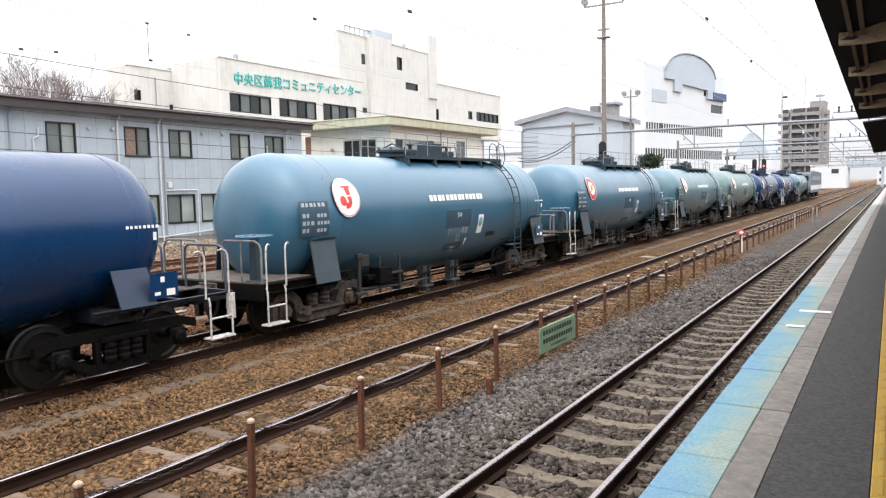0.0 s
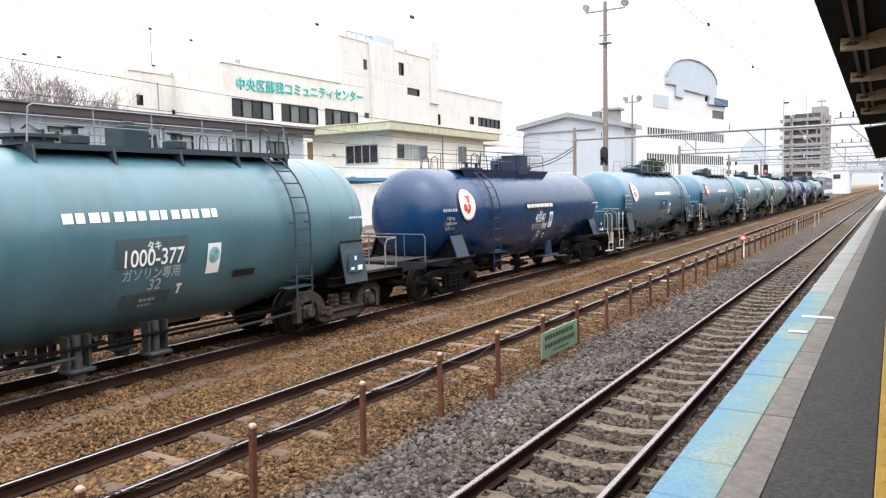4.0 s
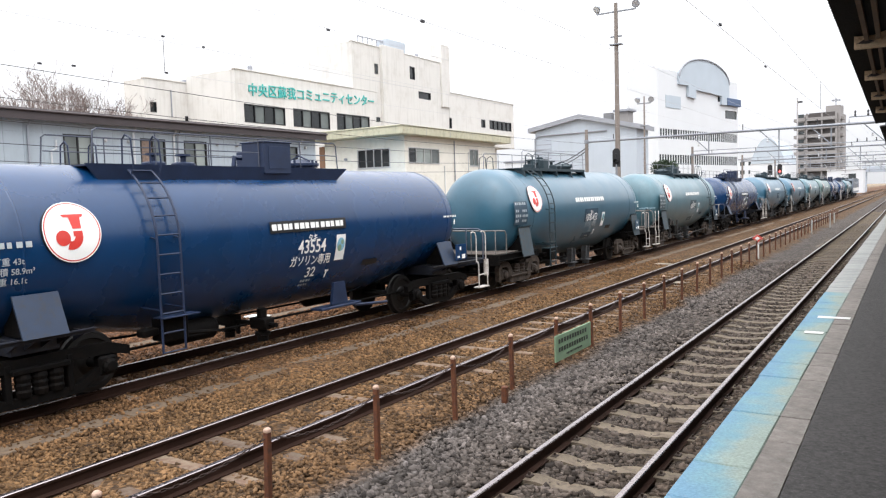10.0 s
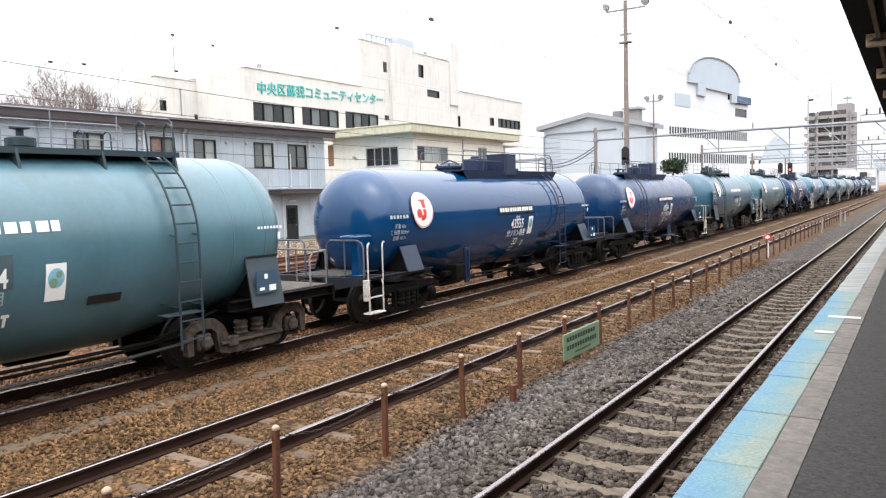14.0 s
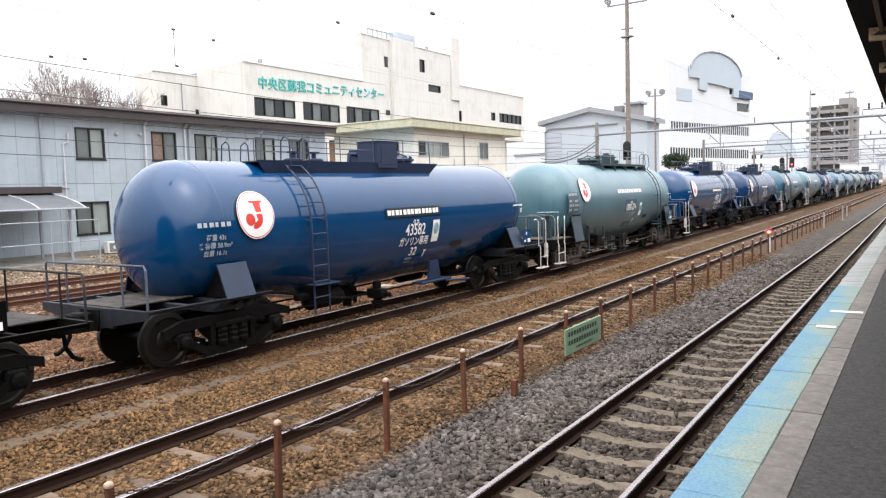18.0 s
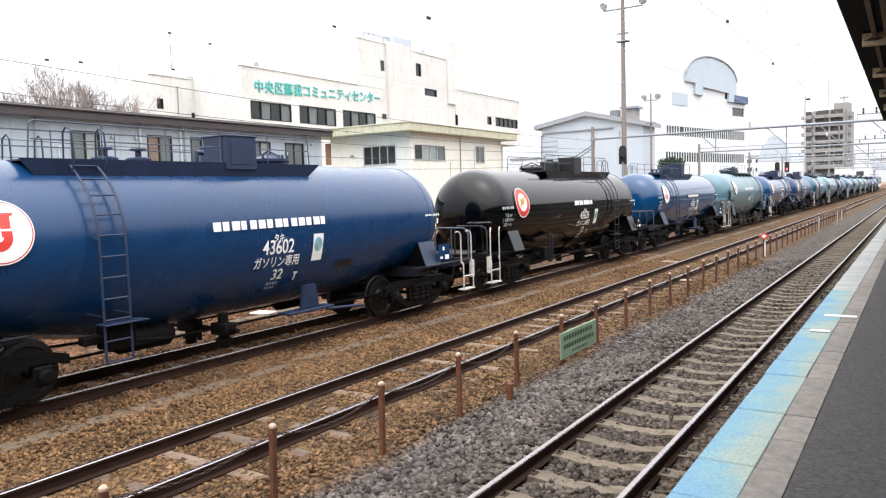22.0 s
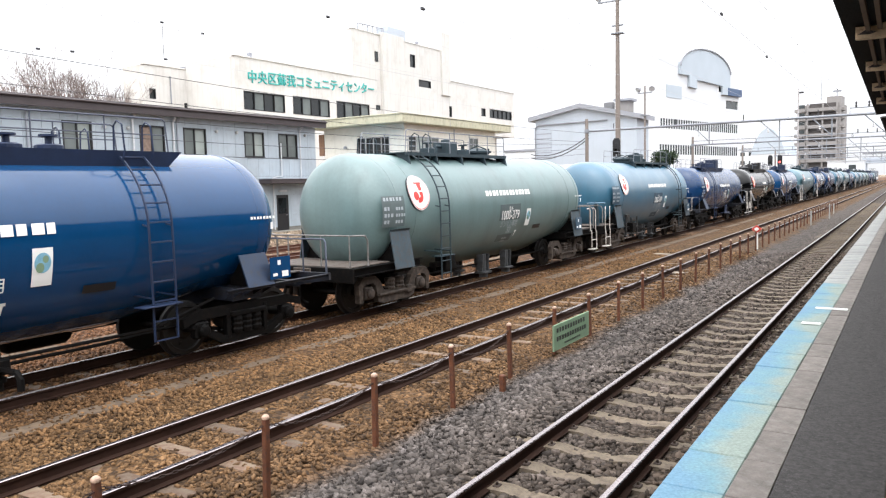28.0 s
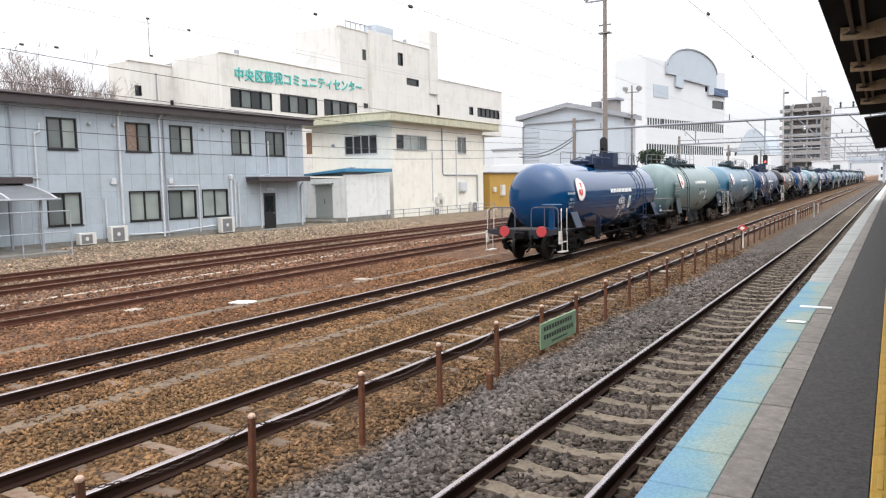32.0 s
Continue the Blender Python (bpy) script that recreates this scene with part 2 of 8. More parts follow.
M = {
    "ground": make_ballast("ballast_ground", False),
    "stones": make_ballast("ballast_stone", True),
    "rail_rust": surface("rail_rust", (0.026, 0.0125, 0.0085), 0.85, 0.0, 0.4, 3.0, 60.0, 0.3, spec=0.15),
    "rail_top": surface("rail_top", (0.33, 0.29, 0.29), 0.28, 1.0, 0.1, 2.0, 30.0, 0.0),
    "rail_rust_red": surface("rail_rust_red", (0.085, 0.036, 0.023), 0.85, 0.0, 0.4, 3.0, 60.0, 0.3, spec=0.2),
    "rail_top_dull": surface("rail_top_dull", (0.09, 0.05, 0.035), 0.55, 0.4, 0.3, 2.0, 90.0, 0.05),
    "sleeper_concrete": surface("sleeper_concrete", (0.165, 0.13, 0.092), 0.9, 0, 0.4, 5.0, 60.0, 0.5, (0.075, 0.052, 0.036), 0.54, 0.75, by_object=0.3),
    "sleeper_wood": surface("sleeper_wood", (0.135, 0.078, 0.05), 0.9, 0, 0.3, 5.0, 70.0, 0.5, (0.19, 0.145, 0.1), 0.5, 0.8, by_object=0.5),
    "iron": surface("clip_iron", (0.05, 0.035, 0.028), 0.7, 0.5, 0.3, 8.0, 80.0, 0.2),
    "trough": surface("trough_concrete", (0.145, 0.1, 0.062), 0.92, 0, 0.22, 3.0, 70.0, 0.35, (0.08, 0.056, 0.04), 0.5, 0.8, by_object=0.25),
    "trough_white": surface("trough_pale_concrete", (0.34, 0.29, 0.235), 0.9, 0, 0.25, 3.0, 70.0, 0.3, (0.13, 0.1, 0.07), 0.54, 0.75, by_object=0.2),
    "post_rust": surface("post_rust", (0.13, 0.043, 0.017), 0.8, 0.1, 0.4, 9.0, 80.0, 0.35, (0.05, 0.03, 0.025), 0.55, 0.7, by_object=0.3),
    "post_cap": surface("post_cap_paint", (0.46, 0.31, 0.23), 0.6, 0, 0.25, 12.0, 90.0, 0.1),
    "chain": surface("chain_iron", (0.03, 0.015, 0.011), 0.9, 0.0, 0.3, 12.0, 90.0, 0.2),
    "sign_green": surface("sign_green_paint", (0.19, 0.29, 0.185), 0.5, 0, 0.15, 3.0, 60.0, 0.05, (0.2, 0.25, 0.2), 0.6, 0.5),
    "white": surface("white_paint", (0.75, 0.74, 0.72), 0.45, 0, 0.08, 3.0, 60.0, 0.05, (0.35, 0.3, 0.25), 0.66, 0.5),
    "letter": surface("letter_white", (0.8, 0.8, 0.78), 0.5, 0, 0.06, 3.0, 60.0, 0.0),
    "letter_grey": surface("letter_faded", (0.36, 0.40, 0.42), 0.6, 0, 0.2, 4.0, 60.0, 0.0),
    "teal_letter": surface("sign_teal", (0.05, 0.40, 0.37), 0.5, 0, 0.1, 2.0, 40.0, 0.0),
    "red": surface("red_paint", (0.55, 0.035, 0.025), 0.4, 0, 0.12, 4.0, 60.0, 0.0),
    "orange_red": surface("signal_red_paint", (0.5, 0.065, 0.05), 0.5, 0, 0.12, 4.0, 60.0, 0.0),
    "plat_body": surface("platform_concrete", (0.2, 0.18, 0.16), 0.92, 0, 0.2, 1.5, 50.0, 0.3, (0.07, 0.06, 0.05), 0.5, 0.8, streaks=0.5),
    "blue_tile": make_coping(),
    "coping_pale": surface("coping_pale_concrete", (0.36, 0.36, 0.34), 0.85, 0, 0.25, 3.0, 60.0, 0.2, (0.25, 0.3, 0.32), 0.55, 0.6, by_object=0.15),
    "paver": surface("paver_concrete", (0.215, 0.19, 0.17), 0.88, 0, 0.4, 6.0, 70.0, 0.5, (0.31, 0.29, 0.265), 0.56, 0.6, by_object=0.2),
    "asphalt": surface("asphalt", (0.046, 0.042, 0.04), 0.86, 0, 0.8, 30.0, 110.0, 1.0, (0.16, 0.155, 0.15), 0.64, 0.7),
    "tactile": surface("tactile_yellow", (0.45, 0.27, 0.035), 0.7, 0, 0.2, 3.0, 60.0, 0.15, (0.2, 0.14, 0.06), 0.6, 0.6, by_object=0.15),
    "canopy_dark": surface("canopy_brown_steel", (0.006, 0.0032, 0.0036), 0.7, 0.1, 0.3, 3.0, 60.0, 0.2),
    "purlin_wood": surface("purlin_wood", (0.15, 0.1, 0.07), 0.8, 0, 0.25, 4.0, 50.0, 0.2),
    "canopy_sheet": surface("canopy_sheet", (0.06, 0.045, 0.04), 0.7, 0.1, 0.3, 3.0, 60.0, 0.2),
    "beam_wood": surface("beam_wood", (0.66, 0.5, 0.33), 0.75, 0, 0.25, 5.0, 40.0, 0.3, (0.2, 0.1, 0.05), 0.62, 0.7, by_object=0.2),
    "grey_panel": surface("grey_cladding", (0.375, 0.43, 0.478), 0.55, 0, 0.07, 1.2, 40.0, 0.04, (0.33, 0.36, 0.39), 0.58, 0.5, streaks=0.25, streak_colour=(0.2, 0.2, 0.2), by_object=0.08),
    "roof_brown": surface("roof_brown_metal", (0.058, 0.046, 0.048), 0.5, 0.2, 0.18, 1.0, 40.0, 0.06),
    "frame_dark": surface("window_frame_dark", (0.02, 0.02, 0.022), 0.4, 0.3, 0.2, 4.0, 60.0, 0.0),
    "frame_alu": surface("window_frame_aluminium", (0.5, 0.5, 0.5), 0.4, 0.6, 0.1, 4.0, 60.0, 0.0),
    "glass_dark": make_glass("glass_dark_room", (0.018, 0.022, 0.024)),
    "glass_pale": make_glass("glass_pale_blind", (0.33, 0.37, 0.35), 0.12),
    "glass_mid": make_glass("glass_grey_curtain", (0.15, 0.17, 0.165), 0.1),
    "curtain_brown": surface("curtain_brown", (0.23, 0.165, 0.13), 0.8, 0, 0.5, 8.0, 40.0, 0.0),
    "blind_wood": surface("louvre_brown", (0.22, 0.12, 0.07), 0.7, 0, 0.2, 6.0, 40.0, 0.1),
    "pipe_white": surface("pipe_plastic", (0.55, 0.56, 0.58), 0.45, 0, 0.1, 3.0, 50.0, 0.0, (0.3, 0.29, 0.28), 0.6, 0.5),
    "pipe_grey": surface("pipe_grey", (0.3, 0.32, 0.36), 0.5, 0, 0.1, 3.0, 50.0, 0.0),
    "ac_white": surface("ac_casing", (0.6, 0.59, 0.56), 0.5, 0, 0.08, 3.0, 50.0, 0.03, (0.3, 0.26, 0.2), 0.62, 0.6),
    "ac_dark": surface("ac_grille", (0.16, 0.16, 0.165), 0.6, 0, 0.2, 6.0, 50.0, 0.0),
    "cream": surface("cream_render", (0.73, 0.705, 0.635), 0.8, 0, 0.07, 0.8, 50.0, 0.1, (0.55, 0.52, 0.44), 0.6, 0.5, streaks=0.2, streak_colour=(0.4, 0.37, 0.31)),
    "fascia_olive": surface("fascia_olive", (0.47, 0.45, 0.33), 0.65, 0, 0.12, 1.5, 50.0, 0.05, (0.25, 0.22, 0.13), 0.6, 0.6, streaks=0.3),
    "cc_white": surface("white_render_stained", (0.62, 0.6, 0.57), 0.85, 0, 0.05, 0.25, 30.0, 0.08, (0.5, 0.47, 0.43), 0.6, 0.6, streaks=0.35, streak_colour=(0.34, 0.32, 0.29)),
    "shed_panel": surface("shed_panel", (0.66, 0.67, 0.66), 0.55, 0, 0.06, 1.0, 40.0, 0.03, (0.4, 0.38, 0.33), 0.62, 0.5, streaks=0.2),
    "shed_door": surface("shed_door_grey", (0.25, 0.265, 0.255), 0.5, 0, 0.1, 3.0, 50.0, 0.0),
    "blue_roof": surface("blue_metal_roof", (0.05, 0.21, 0.36), 0.5, 0.1, 0.15, 2.0, 50.0, 0.05),
    "mustard": surface("mustard_wall", (0.42, 0.25, 0.05), 0.7, 0, 0.1, 1.0, 40.0, 0.05),
    "base_concrete": surface("plinth_concrete", (0.2, 0.19, 0.17), 0.9, 0, 0.2, 1.0, 40.0, 0.2, (0.1, 0.1, 0.08), 0.55, 0.6),
    "far_white": surface("far_white_cladding", (0.63, 0.645, 0.665), 0.7, 0, 0.04, 0.2, 12.0, 0.0),
    "far_grey": surface("far_grey_cladding", (0.42, 0.46, 0.52), 0.6, 0, 0.06, 0.3, 12.0, 0.0),
    "far_roof": surface("far_roof_grey", (0.28, 0.29, 0.32), 0.6, 0, 0.1, 0.5, 12.0, 0.0),
    "far_glass": make_glass("far_glass", (0.05, 0.06, 0.063), 0.1),
    "far_blue": surface("far_blue_band", (0.04, 0.08, 0.17), 0.4, 0, 0.1, 1.0, 12.0, 0.0),
    "apartment": surface("apartment_tile", (0.255, 0.24, 0.232), 0.8, 0, 0.1, 0.5, 12.0, 0.0),
    "apartment_dark": surface("apartment_recess_shade", (0.075, 0.067, 0.064), 0.8, 0, 0.2, 0.5, 12.0, 0.0),
    "mast_concrete": surface("mast_concrete", (0.2, 0.17, 0.15), 0.85, 0, 0.15, 1.0, 30.0, 0.1, streaks=0.3),
    "steel_grey": surface("galvanised_steel", (0.22, 0.235, 0.26), 0.55, 0.3, 0.15, 2.0, 40.0, 0.0),
    "wire": surface("wire_grey", (0.5, 0.5, 0.52), 0.6, 0.3, 0.1, 2.0, 40.0, 0.0),
    "wire_dark": surface("clamp_dark", (0.05, 0.05, 0.055), 0.6, 0.3, 0.1, 2.0, 40.0, 0.0),
    # bark lightened: the haze of distance is put into its colour
    "bark": surface("bark_grey_hazed", (0.2, 0.155, 0.14), 0.95, 0, 0.25, 4.0, 40.0, 0.3),
    "leaf": surface("evergreen_leaf", (0.025, 0.045, 0.02), 0.7, 0, 0.4, 2.0, 20.0, 0.0),
    "black_gear": surface("running_gear_black", (0.0045, 0.0042, 0.0042), 0.65, 0.2, 0.35, 5.0, 50.0, 0.15, (0.013, 0.009, 0.007), 0.58, 0.7, spec=0.1),
    "tan_gear": surface("running_gear_dusty", (0.075, 0.056, 0.043), 0.75, 0.1, 0.3, 4.0, 50.0, 0.2, (0.022, 0.016, 0.013), 0.47, 0.85),
    "deck": surface("deck_plate", (0.10, 0.086, 0.075), 0.8, 0.1, 0.25, 3.0, 50.0, 0.2, (0.06, 0.04, 0.03), 0.5, 0.8),
    "wheel": surface("wheel_steel", (0.009, 0.008, 0.0075), 0.5, 0.3, 0.3, 5.0, 50.0, 0.1),
    "plate_blue": surface("plate_blue", (0.03, 0.12, 0.28), 0.5, 0, 0.12, 5.0, 50.0, 0.0),
    "paint_blue": tank_paint("tank_paint_blue", (0.0012, 0.039, 0.118), 0.1, 0.12, 0.12, 0.35),
    "paint_navy": tank_paint("tank_paint_navy", (0.0016, 0.029, 0.094), 0.26, 0.16, 0.22, 0.3),
    "paint_black": tank_paint("tank_paint_black", (0.0008, 0.0011, 0.0015), 0.06, 0.2, 0.05, 0.05),
    "paint_teal": tank_paint("tank_paint_faded_teal", (0.06, 0.138, 0.172), 0.36, 0.2, 0.6, 0.6),
    "paint_turquoise": tank_paint("tank_paint_turquoise", (0.025, 0.092, 0.142), 0.34, 0.16, 0.28, 0.55),
    "paint_sky": tank_paint("tank_paint_sky_blue", (0.03, 0.108, 0.172), 0.34, 0.14, 0.25, 0.6),
    "paint_sage": tank_paint("tank_paint_sage", (0.11, 0.172, 0.172), 0.4, 0.18, 0.55, 0.5),
}
lamp_red = bpy.data.materials.new("signal_lamp_red")
lamp_red.use_nodes = True
lamp_red.node_tree.nodes["Principled BSDF"].inputs["Emission Color"].default_value = (1.0, 0.05, 0.04, 1)
lamp_red.node_tree.nodes["Principled BSDF"].inputs["Emission Strength"].default_value = 4.0
M["lamp_red"] = lamp_red


# ---------------------------------------------------------------- mesh tools
class Geo:
    """Corners and faces of one mesh, with a few shapes to add to it."""

    def __init__(self):
        self.v, self.f, self.m = [], [], []

    def add(self, verts, faces, slot=0):
        n = len(self.v)
        self.v += [tuple(p) for p in verts]
        self.f += [tuple(i + n for i in f) for f in faces]
        self.m += [slot] * len(faces)
        return self

    def box(self, a, b, bevel=0.0, slot=0, turn=None):
        """A box from corner a to corner b, its edges cut off by bevel."""
        lo, hi = [min(p, q) for p, q in zip(a, b)], [max(p, q) for p, q in zip(a, b)]
        if bevel <= 0:
            pts = [(x, y, z) for x in (lo[0], hi[0]) for y in (lo[1], hi[1]) for z in (lo[2], hi[2])]
            faces = [(0, 1, 3, 2), (4, 6, 7, 5), (0, 4, 5, 1), (2, 3, 7, 6), (0, 2, 6, 4), (1, 5, 7, 3)]
        else:
            w = [min(bevel, (h - l) * 0.45) for l, h in zip(lo, hi)]
            pts, idx = [], {}
            for sx in (0, 1):
                for sy in (0, 1):
                    for sz in (0, 1):
                        c = [(lo, hi)[s][k] for k, s in enumerate((sx, sy, sz))]
                        for k in range(3):
                            p = [c[j] + (0 if j == k else (w[j] if (sx, sy, sz)[j] == 0 else -w[j])) for j in range(3)]
                            idx[(sx, sy, sz, k)] = len(pts)
                            pts.append(p)
            faces = []
            for k in range(3):
                i, j = [q for q in range(3) if q != k]
                for s in (0, 1):
                    ring = []
                    for si, sj in ((0, 0), (1, 0), (1, 1), (0, 1)):
                        key = [0, 0, 0]
                        key[k], key[i], key[j] = s, si, sj
                        ring.append(idx[(*key, k)])
                    faces.append(ring)
                for si in (0, 1):
                    for sj in (0, 1):
                        q = []
                        for s, kk in ((0, i), (1, i), (1, j), (0, j)):
                            key = [0, 0, 0]
                            key[k], key[i], key[j] = s, si, sj
                            q.append(idx[(*key, kk)])
                        faces.append(q)
            for sx in (0, 1):
                for sy in (0, 1):
                    for sz in (0, 1):
                        faces.append([idx[(sx, sy, sz, k)] for k in range(3)])
        if turn is not None:
            pts = [turn @ Vector(p) for p in pts]
        return self.add(pts, faces, slot)

    def tube(self, points, r, seg=6, slot=0, cap=True, taper=1.0):
        """A round bar along the points."""
        pts = [Vector(p) for p in points]
        n, verts, faces = len(pts), [], []
        side = None
        for i, p in enumerate(pts):
            d = (pts[min(i + 1, n - 1)] - pts[max(i - 1, 0)]).normalized()
            if side is None:
                side = d.orthogonal().normalized()
            side = (side - d * side.dot(d)).normalized() if (side - d * side.dot(d)).length > 1e-6 else d.orthogonal().normalized()
            up = d.cross(side)
            rr = r * (1 + (taper - 1) * i / max(1, n - 1))
            verts += [p + side * math.cos(2 * math.pi * k / seg) * rr + up * math.sin(2 * math.pi * k / seg) * rr for k in range(seg)]
        for i in range(n - 1):
            for k in range(seg):
                a, b = i * seg + k, i * seg + (k + 1) % seg
                faces.append((a, b, b + seg, a + seg))
        if cap:
            faces += [tuple(range(seg))[::-1], tuple(range((n - 1) * seg, n * seg))]
        return self.add(verts, faces, slot)

    def lathe(self, profile, centre, axis="x", seg=24, slot=0):
        """Rings of (distance along the axis, radius) about an axis through centre."""
        verts, faces, n = [], [], len(profile)
        for d, r in profile:
            for k in range(seg):
                a = 2 * math.pi * k / seg
                u, w = math.cos(a) * r, math.sin(a) * r
                p = {"x": (d, u, w), "y": (u, d, w), "z": (u, w, d)}[axis]
                verts.append(Vector(p) + Vector(centre))
        for i in range(n - 1):
            for k in range(seg):
                a, b = i * seg + k, i * seg + (k + 1) % seg
                faces.append((a, b, b + seg, a + seg))
        faces += [tuple(range(seg))[::-1], tuple(range((n - 1) * seg, n * seg))]
        return self.add(verts, faces, slot)

    def prism(self, outline, lo, hi, axis="x", slot=0):
        """An outline in the plane across the axis, drawn out from lo to hi."""
        place = {"x": lambda a, b, d: (d, a, b), "y": lambda a, b, d: (a, d, b), "z": lambda a, b, d: (a, b, d)}[axis]
        n = len(outline)
        verts = [place(a, b, lo) for a, b in outline] + [place(a, b, hi) for a, b in outline]
        faces = [tuple(range(n))[::-1], tuple(range(n, 2 * n))] + [(i, (i + 1) % n, (i + 1) % n + n, i + n) for i in range(n)]
        return self.add(verts, faces, slot)

    def mesh(self, name, smooth=False):
        me = bpy.data.meshes.new(name)
        me.from_pydata(self.v, [], self.f)
        if any(self.m):
            me.polygons.foreach_set("material_index", self.m)
        bm = bmesh.new()
        bm.from_mesh(me)
        bmesh.ops.recalc_face_normals(bm, faces=bm.faces)
        bm.to_mesh(me)
        bm.free()
        if smooth:
            me.polygons.foreach_set("use_smooth", [True] * len(me.polygons))
            me.set_sharp_from_angle(angle=radians(38))
        me.update()
        return me


def put(name, me, mats, parent=None, label="", at=None):
    """One mesh object, at top level or under a thing; its materials sit on the object."""
    ob = new(name, me)
    mats = mats if isinstance(mats, (list, tuple)) else [mats]
    while len(me.materials) < len(mats):
        me.materials.append(None)
    for slot, m in zip(ob.material_slots, mats):
        slot.link, slot.material = "OBJECT", M[m] if isinstance(m, str) else m
    if parent:
        ob.parent = parent
    if at is not None:
        ob.matrix_basis = at
    if label:
        ob["label"] = label
    return ob


def part(name, geo, mats, parent=None, label="", at=None, smooth=False):
    return put(name, geo.mesh(name, smooth), mats, parent, label, at)


def thing(name, label, category, at=None, group="", kind=""):
    ob = new(name)
    ob.empty_display_size = 0.3
    if at is not None:
        ob.matrix_basis = at
    return tagged(ob, label, category, group, kind)


# ---------------------------------------------------------------- plan
# x across the tracks (the platform's edge at -1.16), y along them, z from the rail heads
EDGE, DECK = -1.158, 0.95
TRACKS = (-2.70, -6.60, -10.61, -16.45, -21.35, -24.5)
PITCH = 14.13
rng = random.Random(7)


def ground_z(x):
    """Height of the ballast across the yard."""
    stops = ((-400, 0.0), (-31, 0.0), (-27.5, -0.17), (-9.4, -0.17), (-8.6, -0.17), (-7.9, -0.165), (-5.3, -0.165), (-4.75, -0.23), (-4.35, -0.225), (-3.9, -0.16), (-3.55, -0.125), (-3.44, -0.13), (-3.36, -0.185), (-2.04, -0.185), (-1.96, -0.14), (-1.5, -0.15), (-1.1, -0.22), (400, -0.2))
    for (a, za), (b, zb) in zip(stops, stops[1:]):
        if a <= x <= b:
            return za + (zb - za) * (x - a) / (b - a)
    return stops[0][1] if x < 0 else stops[-1][1]


def build_ground():
    xs = [-3000, -900, -400, -150, -80] + [-50 + i for i in range(20)] + [-30 + 0.5 * i for i in range(40)] + [-10 + 0.12 * i for i in range(80)] + [0, 5, 20, 80, 300, 900, 3000]
    ys = [-2500, -600, -250, -100, -40, -10] + [-2 + 0.25 * i for i in range(100)] + [23 + i for i in range(40)] + [65 + 6 * i for i in range(20)] + [200, 260, 340, 500, 900, 2000, 4000]
    xs = sorted(set(round(x, 3) for x in xs))
    verts, faces = [], []
    for y in ys:
        for x in xs:
            near = abs(x) < 60 and -10 < y < 200
            dz = (noise.noise((x * 1.7, y * 1.7, 0.3)) * 0.02 + noise.noise((x * 0.4, y * 0.4, 2.0)) * 0.025) if near else 0
            verts.append((x, y, ground_z(x) + dz))
    w = len(xs)
    for j in range(len(ys) - 1):
        for i in range(w - 1):
            a = j * w + i
            faces.append((a, a + 1, a + w + 1, a + w))
    g = Geo().add(verts, faces)
    tagged(part("ground", g, "ground", smooth=True), "brown and grey ballast yard between the tracks", "ground", kind="structure")


RAIL = ((-0.064, -0.153), (0.064, -0.153), (0.064, -0.142), (0.012, -0.125), (0.009, -0.045), (0.0325, -0.035), (0.0325, -0.008), (0.024, 0.0), (-0.024, 0.0), (-0.0325, -0.008), (-0.0325, -0.035), (-0.009, -0.045), (-0.012, -0.125), (-0.064, -0.142))


